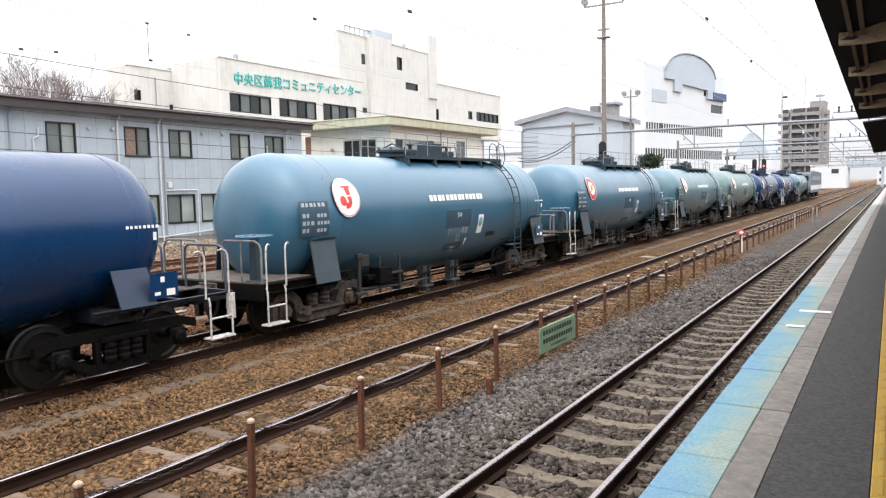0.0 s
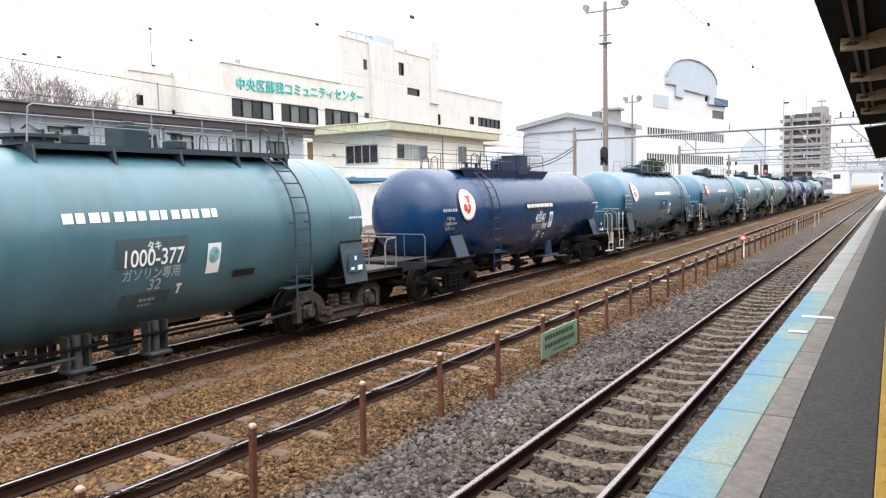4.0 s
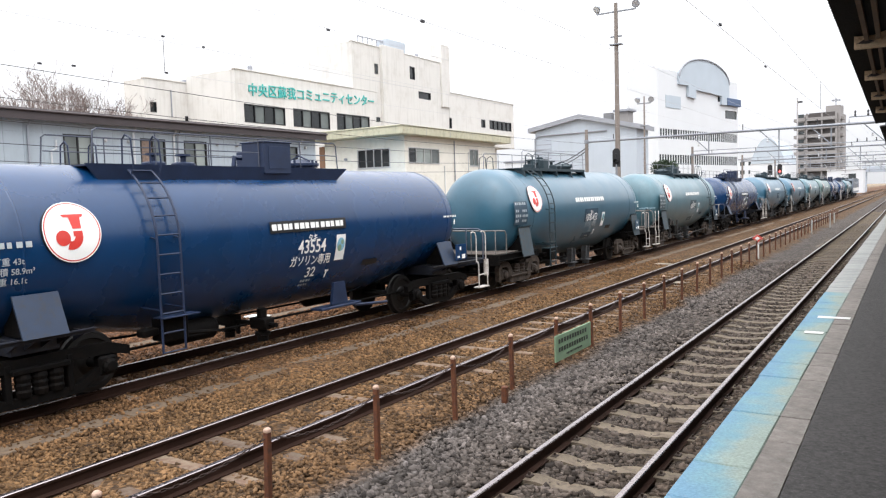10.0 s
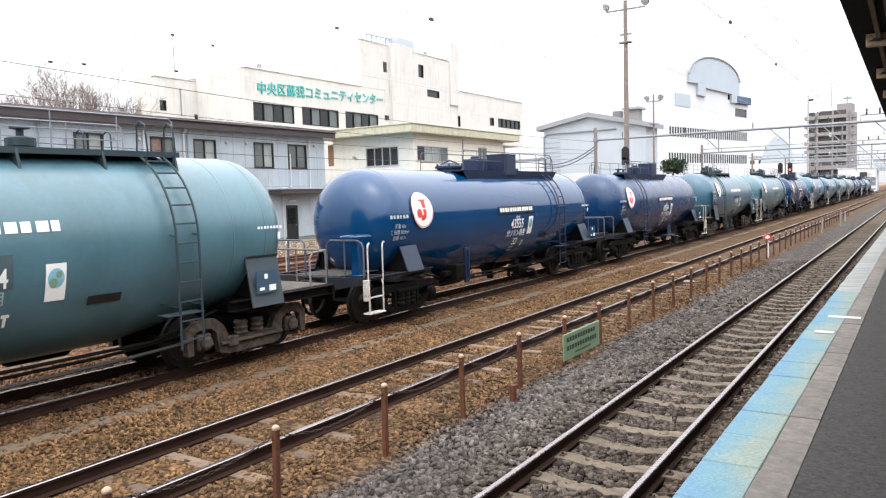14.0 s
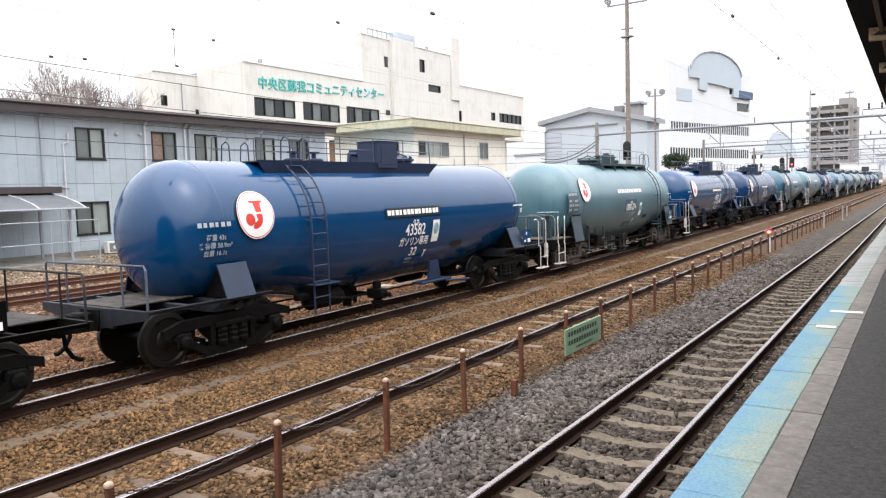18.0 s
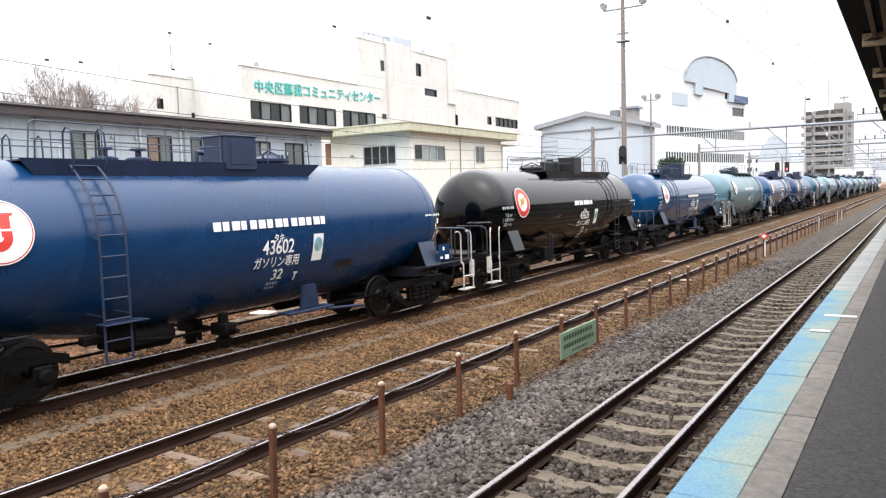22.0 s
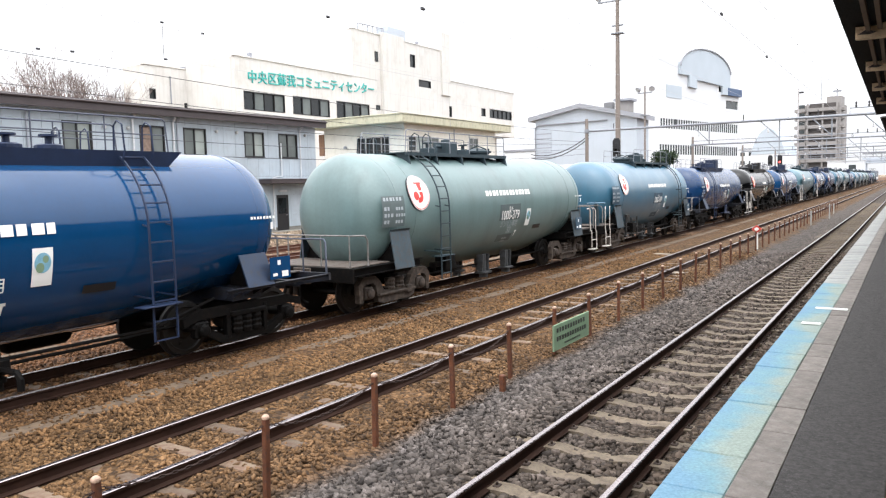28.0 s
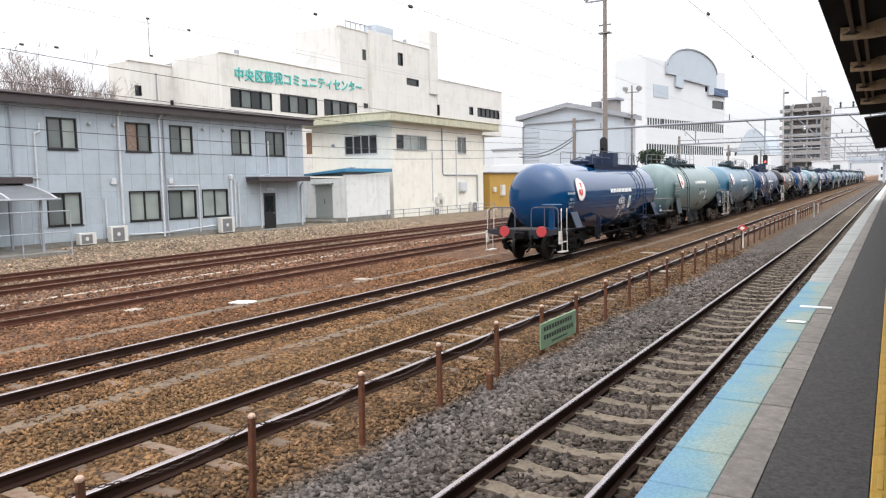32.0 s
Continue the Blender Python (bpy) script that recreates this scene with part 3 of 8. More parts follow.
def build_tracks():
    rail = {}
    for shiny in (True, False):
        g = Geo().prism(RAIL, -220, 420 if shiny else 240, "y")
        tops = [i for i, f in enumerate(g.f) if all(g.v[k][2] > -0.0085 for k in f) and len(f) == 4]
        for i in tops:
            g.m[i] = 1
        rail[shiny] = g.mesh("rail")
    conc = Geo()
    outline = [(-1.0, -0.33), (1.0, -0.33), (1.0, -0.15), (0.78, -0.135), (0.36, -0.135), (0.2, -0.163), (-0.2, -0.163), (-0.36, -0.135), (-0.78, -0.135), (-1.0, -0.15)]
    wide, top = 0.125, 0.105
    n = len(outline)
    verts = [(a, s * (top if b > -0.3 else wide), b) for s in (-1, 1) for a, b in outline]
    conc.add(verts, [tuple(range(n))[::-1], tuple(range(n, 2 * n))] + [(i, (i + 1) % n, (i + 1) % n + n, i + n) for i in range(n)])
    conc = conc.mesh("sleeper")
    wood = Geo().box((-1.05, -0.1, -0.31), (1.05, 0.1, -0.165), 0.012).mesh("sleeper")
    clip = Geo()
    for s in (-1, 1):
        for k in (-1, 1):
            x = s * 0.566 + k * 0.085
            clip.box((x - 0.035, -0.045, -0.155), (x + 0.035, 0.045, -0.122), 0.008)
            clip.tube([(x, 0, -0.13), (x, 0, -0.095)], 0.014, 6)
    clip = clip.mesh("fastening")
    looks = ("concrete-sleepered main track beside the platform", "worn track with half-buried wooden sleepers", "train track with wooden sleepers deep in brown ballast",
             "rusty siding behind the train", "rusty siding further behind the train", "rusty siding nearest the grey building")
    for i, x in enumerate(TRACKS):
        t = thing("track_%d" % (i + 1), looks[i], "railway track", pose(x, 0, 0), kind="structure")
        for s in (-1, 1):
            put("rail", rail[i < 3], ["rail_rust" if i < 3 else "rail_rust_red", "rail_top" if i < 3 else "rail_top_dull"], t, at=pose(s * 0.566, 0, 0))
        if i == 0:
            for k in range(150):
                y = 2.0 + (k - 16) * 0.62 + 0.14
                put("sleeper", conc, "sleeper_concrete", t, at=pose(rng.uniform(-0.015, 0.015), y, rng.uniform(-0.006, 0.004), 0, 0, rng.uniform(-0.5, 0.5)))
                if 14 < k < 76:
                    put("fastening", clip, "iron", t, at=pose(0, y, 0))
        elif i < 3:
            for k in range(110 if i == 1 else 60):
                y = 2.15 + k * 0.735
                put("sleeper", wood, "sleeper_wood", t, at=pose(rng.uniform(-0.05, 0.05), y + rng.uniform(-0.03, 0.03), rng.uniform(-0.004, 0.016), rng.uniform(-1, 1), 0, rng.uniform(-1.5, 1.5)))
        else:
            for k in range(70):
                put("sleeper", wood, "sleeper_wood", t, at=pose(0, 4.0 + k * 0.76, rng.uniform(-0.012, 0.008), 0, 0, rng.uniform(-1.5, 1.5)))


def build_stones():
    """Loose ballast as real stones, densest where one looks down on it."""
    shape = [(1, 0, 0), (-1, 0, 0), (0, 1, 0), (0, -1, 0), (0, 0, 1), (0, 0, -1)]
    cube = np.array([(x, y, z) for x in (-1, 1) for y in (-1, 1) for z in (-1, 1)], float) * 0.62
    octa = np.array(shape, float)
    faces_c = np.array([(0, 1, 3, 2), (4, 6, 7, 5), (0, 4, 5, 1), (2, 3, 7, 6), (0, 2, 6, 4), (1, 5, 7, 3)])
    r = np.random.RandomState(5)
    spots = []
    for x0, x1, y0, y1, per in ((-4.75, -1.2, 2.6, 13, 480), (-4.75, -1.2, 13, 30, 210), (-10.0, -4.75, 2.6, 13, 480), (-10.0, -4.75, 13, 30, 170), (-16.5, -10.0, 5, 24, 150), (-23.5, -16.5, 7, 34, 55), (-33.0, -23.5, 12, 44, 30)):
        n = int((x1 - x0) * (y1 - y0) * per)
        spots.append(np.stack([r.uniform(x0, x1, n), r.uniform(y0, y1, n)], 1))
    spots = np.concatenate(spots)
    keep = np.ones(len(spots), bool)
    for c in TRACKS:
        for s in (-1, 1):
            keep &= np.abs(spots[:, 0] - c - s * 0.566) > 0.115
    keep &= ~((np.abs(spots[:, 0] + 9.0) < 0.2) & (r.rand(len(spots)) < 0.8))
    keep &= ~((np.abs(spots[:, 0] + 13.4) < 0.2) & (r.rand(len(spots)) < 0.85))
    d = (spots[:, 1] - 2.14) / 0.62
    on = (np.abs(d - np.round(d)) < 0.16) & (np.abs(spots[:, 0] - TRACKS[0]) < 1.02)
    keep &= ~(on & (r.rand(len(spots)) < 0.93))
    d2 = (spots[:, 1] - 2.15) / 0.735
    on2 = (np.abs(d2 - np.round(d2)) < 0.14) & (np.abs(spots[:, 0] - TRACKS[1]) < 1.0)
    keep &= ~(on2 & (r.rand(len(spots)) < 0.94))
    spots = spots[keep]
    n = len(spots)
    size = r.uniform(0.014, 0.033, n) * np.where(spots[:, 0] > -4.75, 1.3, np.where(spots[:, 0] > -10, 1.0, np.where(spots[:, 0] > -16.5, 1.2, 1.7)))
    scale = size[:, None] * r.uniform(0.75, 1.25, (n, 3)) * np.array((1.5, 1.0, 0.72))
    ang = r.uniform(0, 2 * np.pi, (n, 3))
    ca, sa_ = np.cos(ang), np.sin(ang)
    local = (cube[None] + r.uniform(-0.28, 0.28, (n, 8, 3))) * scale[:, None, :]
    for k, (i, j) in enumerate(((0, 1), (1, 2))):
        a, b = local[:, :, i].copy(), local[:, :, j].copy()
        local[:, :, i] = a * ca[:, k, None] - b * sa_[:, k, None]
        local[:, :, j] = a * sa_[:, k, None] + b * ca[:, k, None]
    z = np.array([ground_z(x) for x in spots[:, 0]]) + size * 0.25
    base = np.concatenate([spots, z[:, None]], 1)
    verts = (local + base[:, None, :]).reshape(-1, 3)
    faces = (faces_c[None] + 8 * np.arange(n)[:, None, None]).reshape(-1, 4)
    me = bpy.data.meshes.new("ballast_stones")
    me.vertices.add(len(verts))
    me.vertices.foreach_set("co", verts.ravel())
    me.loops.add(faces.size)
    me.loops.foreach_set("vertex_index", faces.ravel())
    me.polygons.add(len(faces))
    me.polygons.foreach_set("loop_start", np.arange(0, faces.size, 4))
    me.update(calc_edges=True)
    me.validate()
    tagged(put("ballast_stones", me, "stones"), "loose crushed ballast stones lying between the rails", "ballast", kind="stuff")


build_ground()
build_tracks()


# ---------------------------------------------------------------- platform
def build_platform():
    p = thing("platform", "old station platform with blue-painted coping and worn asphalt", "platform", kind="structure")
    part("platform_body", Geo().box((EDGE + 0.12, -60, -0.4), (7.5, 160, DECK - 0.075), 0.0), "plat_body", p)
    part("asphalt", Geo().box((-0.602, -60, DECK - 0.07), (-0.072, 160, DECK - 0.004), 0.004), "asphalt", p, "worn dark grey asphalt strip")
    part("asphalt", Geo().box((0.232, -60, DECK - 0.07), (7.45, 160, DECK - 0.004), 0.004), "asphalt", p, "worn dark grey asphalt")
    blue = Geo().box((EDGE, 0.004, -0.13), (-0.812, 0.606, 0.0), 0.008).mesh("coping_stone")
    pav = Geo().box((-0.811, 0.004, -0.07), (-0.606, 0.606, -0.002), 0.004).mesh("paver")
    tac = Geo().box((-0.068, 0.003, -0.07), (0.228, 0.297, -0.002), 0.006)
    for i in range(4):
        x = -0.035 + i * 0.075
        tac.box((x, 0.03, -0.003), (x + 0.03, 0.27, 0.004), 0.003)
    tac = tac.mesh("tactile_tile")
    for i in range(130):
        y = 1.02 + i * 0.61
        put("coping_stone", blue, "blue_tile" if y < 13.2 else "coping_pale", p, at=pose(rng.uniform(-0.004, 0.004), y, DECK + rng.uniform(-0.004, 0.003), rng.uniform(-0.12, 0.12)))
        put("paver", pav, "paver", p, at=pose(0, y, DECK + rng.uniform(-0.004, 0.001)))
    for i in range(60):
        put("tactile_tile", tac, "tactile", p, at=pose(0, 2.4 + i * 0.3, DECK))
    part("coping_run", Geo().box((EDGE, 80.4, DECK - 0.13), (-0.81, 160, DECK), 0.008), "coping_pale", p)
    part("coping_run", Geo().box((EDGE, -60, DECK - 0.13), (-0.812, 1.02, DECK), 0.008), "blue_tile", p)
    part("paver_run", Geo().box((-0.808, -60, DECK - 0.07), (-0.606, 1.02, DECK - 0.002), 0.006), "paver", p)
    part("tactile_run", Geo().box((-0.068, -60, DECK - 0.07), (0.228, 2.4, DECK - 0.002), 0.006), "tactile", p)
    part("paver_run", Geo().box((-0.806, 80.4, DECK - 0.07), (-0.606, 160, DECK - 0.002), 0.006), "paver", p)
    part("tactile_run", Geo().box((-0.068, 20.42, DECK - 0.07), (0.228, 160, DECK - 0.002), 0.006), "tactile", p)
    # pale painted bars across the coping
    part("painted_mark", Geo().box((-1.01, 10.53, DECK + 0.004), (-0.64, 10.68, DECK + 0.008)), "white", p, "pale painted bar")
    part("painted_mark", Geo().box((-1.04, 9.38, DECK + 0.004), (-0.84, 9.52, DECK + 0.008)), "white", p, "small pale painted bar")


def build_canopy():
    c = thing("platform_canopy", "dark brown platform canopy with timber brackets and corrugated roof", "canopy", kind="structure")
    for y0, y1, x, shift, z in ((-14.0, 25.6, -0.44, -0.476, 4.43), (25.58, 57.0, -0.82, -0.3, 4.34)):
        sheet = Geo()
        step = 0.0325
        n = int((y1 - y0) / step)
        wave = (-1.0, 0.0, 1.0, 0.0)
        rows = [(y0 + step * k, 0.02 * wave[k % 4], shift * k / n) for k in range(n + 1)]
        top = [(x + d2, y, z + d) for y, d, d2 in rows] + [(6.0, y, z + 0.64 + d) for y, d, d2 in rows]
        sheet.add(top, [(k, k + 1, k + n + 2, k + n + 1) for k in range(n)])
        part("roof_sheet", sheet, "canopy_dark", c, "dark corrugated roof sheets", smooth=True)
        if y0 > 0:
            continue
        zb = z - 0.16
        edge = lambda y: x + shift * (y - y0) / (y1 - y0)
        for k in range(10):
            y = 19.9 - 3.2 * k
            xx = edge(y) + 0.13
            beam = part("bracket_beam", Geo().prism([(xx, zb), (xx, zb + 0.14), (xx + 0.2, zb + 0.135), (xx + 0.42, zb + 0.2), (xx + 0.75, zb + 0.235), (4.5, z + 0.46), (4.5, zb + 0.25), (xx + 0.8, zb + 0.035), (xx + 0.3, zb - 0.005)], y - 0.06, y + 0.06, "y"), "beam_wood", c, "pale timber bracket beam")
            part("stiffener", Geo().prism([(xx + 0.03, zb + 0.05), (xx + 0.12, zb + 0.1), (xx + 0.22, zb + 0.06), (xx + 0.15, zb + 0.04)], y - 0.075, y - 0.061, "y"), "roof_brown", beam, "dark iron gusset")
            if k % 3 == 0:
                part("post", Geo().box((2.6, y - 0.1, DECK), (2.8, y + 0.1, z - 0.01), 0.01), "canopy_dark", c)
        for d in (0.24, 0.36, 1.3, 2.3):
            zz = z - 0.02 + d * 0.095
            ends = [(edge(y) + d + w, y, zz - h) for y in (y0 + 0.05, 21.0) for w in (0.0, 0.045) for h in (0.09, 0.01)]
            part("purlin", Geo().add(ends, [(0, 1, 3, 2), (4, 6, 7, 5), (0, 4, 5, 1), (2, 3, 7, 6), (0, 2, 6, 4), (1, 5, 7, 3)]), "purlin_wood", c)


def build_fence():
    f = thing("chain_fence", "rusty steel post fence with a sagging chain between two tracks", "fence")
    post = Geo().box((-0.028, -0.028, -0.3), (0.028, 0.028, 0.59), 0.006).mesh("post")
    cap = Geo().lathe([(0.585, 0.034), (0.6, 0.037), (0.613, 0.033), (0.626, 0.018), (0.631, 0.004)], (0, 0, 0), "z", 10).mesh("cap")
    xs = []
    for i in range(-2, 42):
        y = 4.66 + 1.635 * i
        x = -4.93 - 0.006 * max(0, y - 8)
        lean = pose(x, y, rng.uniform(-0.015, 0.015), rng.uniform(-1.3, 1.3), rng.uniform(-1.6, 1.6), rng.uniform(-8, 8))
        p = put("post", post, "post_rust", f, at=lean)
        put("cap", cap, "post_cap", p, "painted post cap")
        xs.append((x, y))
    for (xa, ya), (xb, yb) in zip(xs, xs[1:]):
        sag = rng.uniform(0.09, 0.17)
        g = Geo()
        n = 26 if ya < 16 else 8
        pts = [Vector((xa + (xb - xa) * t, ya + (yb - ya) * t, 0.53 - sag * 4 * t * (1 - t))) for t in [k / n for k in range(n + 1)]]
        if n > 10:
            for k, (a, b) in enumerate(zip(pts, pts[1:])):
                d = (b - a)
                w = (Vector((1, 0, 0)) if k % 2 else d.cross(Vector((1, 0, 0))).normalized()) * 0.011
                g.tube([a - d * 0.12, a + d * 0.2 + w, b - d * 0.2 + w, b + d * 0.12, b - d * 0.2 - w, a + d * 0.2 - w, a - d * 0.12], 0.0052, 4, cap=False)
        else:
            g.tube(pts, 0.011, 5)
        part("chain", g, "chain", f)


def bars(g, y0, z0, widths, h, gap, x, slot=0, along=1):
    """A line of plain bars on a board that faces +x."""
    y = y0
    for w in widths:
        g.box((x, y, z0), (x + 0.003, y + along * w, z0 + h), slot=slot)
        y += along * (w + gap)


def build_trackside():
    s = thing("notice_board", "pale green metal notice board with dark lettering on the chain fence", "sign", pose(-4.86, 10.95, 0))
    part("board", Geo().box((-0.012, 0.0, -0.09), (0.012, 1.56, 0.34), 0.004), "sign_green", s)
    g = Geo()
    bars(g, 0.12, 0.2, [0.07] * 11, 0.075, 0.045, 0.013)
    bars(g, 0.12, 0.06, [0.07] * 12, 0.075, 0.04, 0.013)
    bars(g, 0.45, -0.03, [0.03] * 14, 0.03, 0.02, 0.013)
    part("lettering", g, "frame_dark", s, "dark lettering")["kind"] = "stuff"
    part("clamp", Geo().box((-0.05, 0.17, 0.28), (-0.012, 0.21, 0.32)), "iron", s)
    part("clamp", Geo().box((-0.05, 1.42, 0.28), (-0.012, 1.46, 0.32)), "iron", s)
    tagged(part("marker_stub", Geo().box((-4.75, 8.85, -0.3), (-4.67, 8.93, 0.03), 0.012), "post_rust"), "short rusty steel stub in the ballast", "marker post")
    d = thing("diamond_marker", "white stake with a red diamond plate beside the track", "marker", pose(-5.14, 31.5, 0))
    part("stake", Geo().box((-0.04, -0.04, -0.4), (0.04, 0.04, 0.5), 0.006), "white", d)
    part("plate", Geo().prism([(-0.2, 0.62), (0, 0.46), (0.2, 0.62), (0, 0.78)], -0.015, 0.015, "y"), "orange_red", d, "red diamond plate", at=pose(0, -0.06, 0, 0, 0, 22))
    part("plate_mark", Geo().prism([(-0.1, 0.62), (0, 0.54), (0.1, 0.62), (0, 0.7)], -0.003, 0.003, "y"), "white", d, at=pose(-0.0, -0.085, 0, 0, 0, 22))
    for x, y, h in ((-4.9, 48.0, 0.9), (-4.6, 56.0, 1.0), (-4.9, 63.0, 0.8)):
        st = thing("white_stake", "dull white painted stake in the ballast", "marker post", pose(x, y, -0.25), "white stakes")
        part("stake", Geo().box((-0.035, -0.035, -0.2), (0.035, 0.035, h), 0.01), "coping_pale", st)
    # concrete cable troughs
    t = thing("cable_trough", "row of worn concrete cable trough lids flush with the ballast", "cable trough", kind="structure")
    lid = Geo().box((-0.17, 0.005, -0.1), (0.17, 0.985, 0.0), 0.012).mesh("lid")
    for k in range(70):
        put("lid", lid, "trough", t, at=pose(-9.02 + rng.uniform(-0.012, 0.012), 2.0 + k, -0.158 + rng.uniform(-0.006, 0.006), rng.uniform(-0.3, 0.3), rng.uniform(-0.6, 0.6), rng.uniform(-0.5, 0.5)))
    thin = Geo().box((-0.11, 0.005, -0.1), (0.11, 0.985, 0.0), 0.012).mesh("lid")
    t2 = thing("cable_trough", "narrow pale concrete cable trough beyond the sidings", "cable trough", kind="structure")
    for k in range(70):
        put("lid", thin, "trough_white", t2, at=pose(-18.9 - 0.035 * k * 0.75, 2.0 + k, -0.15 + rng.uniform(-0.01, 0.01), 0, 0, 1.7))
    t3 = thing("cable_trough", "grey concrete trough lids half covered by ballast", "cable trough", kind="structure")
    for k in range(60):
        put("lid", lid, "trough", t3, at=pose(-13.4, 5.0 + k, -0.16 + rng.uniform(-0.006, 0.006), rng.uniform(-0.3, 0.3), 0, 0))
    tagged(part("white_slab", Geo().prism([(-0.3, -0.19), (0.26, -0.22), (0.31, 0.15), (-0.22, 0.21)], 0.0, 0.03, "z"), "white", at=pose(-13.66, 12.86, -0.165, 0, 0, 20)), "white slab lying flat on the brown ballast", "slab")
    for x, y, w in ((-15.2, 10.9, 0.3), (-13.5, 17.5, 0.5), (-6.0, 22.5, 0.5), (-7.9, 28.0, 0.6)):
        tagged(part("pale_slab", Geo().box((-w / 2, -0.18, 0), (w / 2, 0.18, 0.05), 0.015), "trough_white", at=pose(x, y, -0.175, 0, 0, rng.uniform(-20, 20))), "pale concrete slab lying on the ballast", "slab", "loose slabs")


build_platform()
build_canopy()
build_fence()
build_trackside()


# ---------------------------------------------------------------- buildings
def cells(a0, a1, z0, z1, holes):
    """A rectangle less its holes, as smaller rectangles."""
    out = []
    zs = sorted({z0, z1, *[min(max(q, z0), z1) for h in holes for q in h[2:]]})
    for za, zb in zip(zs, zs[1:]):
        if zb - za < 1e-4:
            continue
        cut = sorted((h[0], h[1]) for h in holes if h[2] < zb - 1e-4 and h[3] > za + 1e-4)
        at = a0
        for ha, hb in cut:
            if ha > at + 1e-4 and at < a1:
                out.append((at, min(ha, a1), za, zb))
            at = max(at, hb)
        if at < a1 - 1e-4:
            out.append((at, a1, za, zb))
    return out


def wall(name, axis, plane, inward, a0, a1, z0, z1, holes, mat, parent, thick=0.2, label=""):
    """A wall with openings. axis: the one that it faces along; inward: the sign towards the inside."""
    g = Geo()
    for a, b, za, zb in cells(a0, a1, z0, z1, holes):
        if axis == "x":
            g.box((plane, a, za), (plane + inward * thick, b, zb))
        else:
            g.box((a, plane, za), (b, plane + inward * thick, zb))
    return part(name, g, mat, parent, label)


def window(axis, plane, inward, a0, a1, z0, z1, frame_mat, glasses, parent, bar=0.05, deep=0.1, rows=1, sill=True, name="window"):
    """Frame, panes and sill in an opening."""
    def bx(a, b, za, zb, d0, d1):
        p, q = plane + inward * d0, plane + inward * d1
        return ((p, a, za), (q, b, zb)) if axis == "x" else ((a, p, za), (b, q, zb))
    g = Geo()
    for s in ((a0, a1, z0, z0 + bar), (a0, a1, z1 - bar, z1), (a0, a0 + bar, z0 + bar, z1 - bar), (a1 - bar, a1, z0 + bar, z1 - bar)):
        g.box(*bx(*s, -0.02, deep + 0.04))
    w = part(name, g, frame_mat, parent)
    n = len(glasses)
    step = (a1 - a0 - 2 * bar) / n
    for i, gl in enumerate(glasses):
        a, b = a0 + bar + i * step, a0 + bar + (i + 1) * step
        for r in range(rows):
            h = (z1 - z0 - 2 * bar) / rows
            part("pane", Geo().box(*bx(a, b, z0 + bar + r * h, z0 + bar + (r + 1) * h, deep, deep + 0.02)), gl, w)
        if i:
            part("mullion", Geo().box(*bx(a - bar * 0.5, a + bar * 0.5, z0 + bar, z1 - bar, 0.02, deep + 0.03)), frame_mat, w)
    if sill:
        part("sill", Geo().box(*bx(a0 - 0.04, a1 + 0.04, z0 - 0.045, z0 - 0.002, -0.05, deep)), frame_mat, w)
    return w


def pipe(parent, pts, r, mat="pipe_white", name="downpipe"):
    return part(name, Geo().tube(pts, r, 8), mat, parent, smooth=True)


def air_unit(x, y, z, w=0.85, h=0.6):
    a = thing("air_conditioner", "cream outdoor air conditioning unit on the ground by the wall", "air conditioner", pose(x, y, z), "outdoor units")
    part("casing", Geo().box((-0.32, -w / 2, 0.05), (0.0, w / 2, h), 0.015), "ac_white", a)
    part("foot", Geo().box((-0.3, -w / 2 + 0.08, 0), (-0.02, -w / 2 + 0.16, 0.05)), "ac_dark", a)
    part("foot", Geo().box((-0.3, w / 2 - 0.16, 0), (-0.02, w / 2 - 0.08, 0.05)), "ac_dark", a)
    grille = part("grille", Geo().box((0.0, -w / 2 + 0.1, 0.1), (0.008, w / 2 - 0.22, h - 0.08), 0.003), "ac_dark", a, "dark fan grille")
    part("fan_hub", Geo().lathe([(0.009, 0.1), (0.016, 0.09)], (0, -0.06, h / 2 + 0.02), "x", 14), "ac_white", grille)


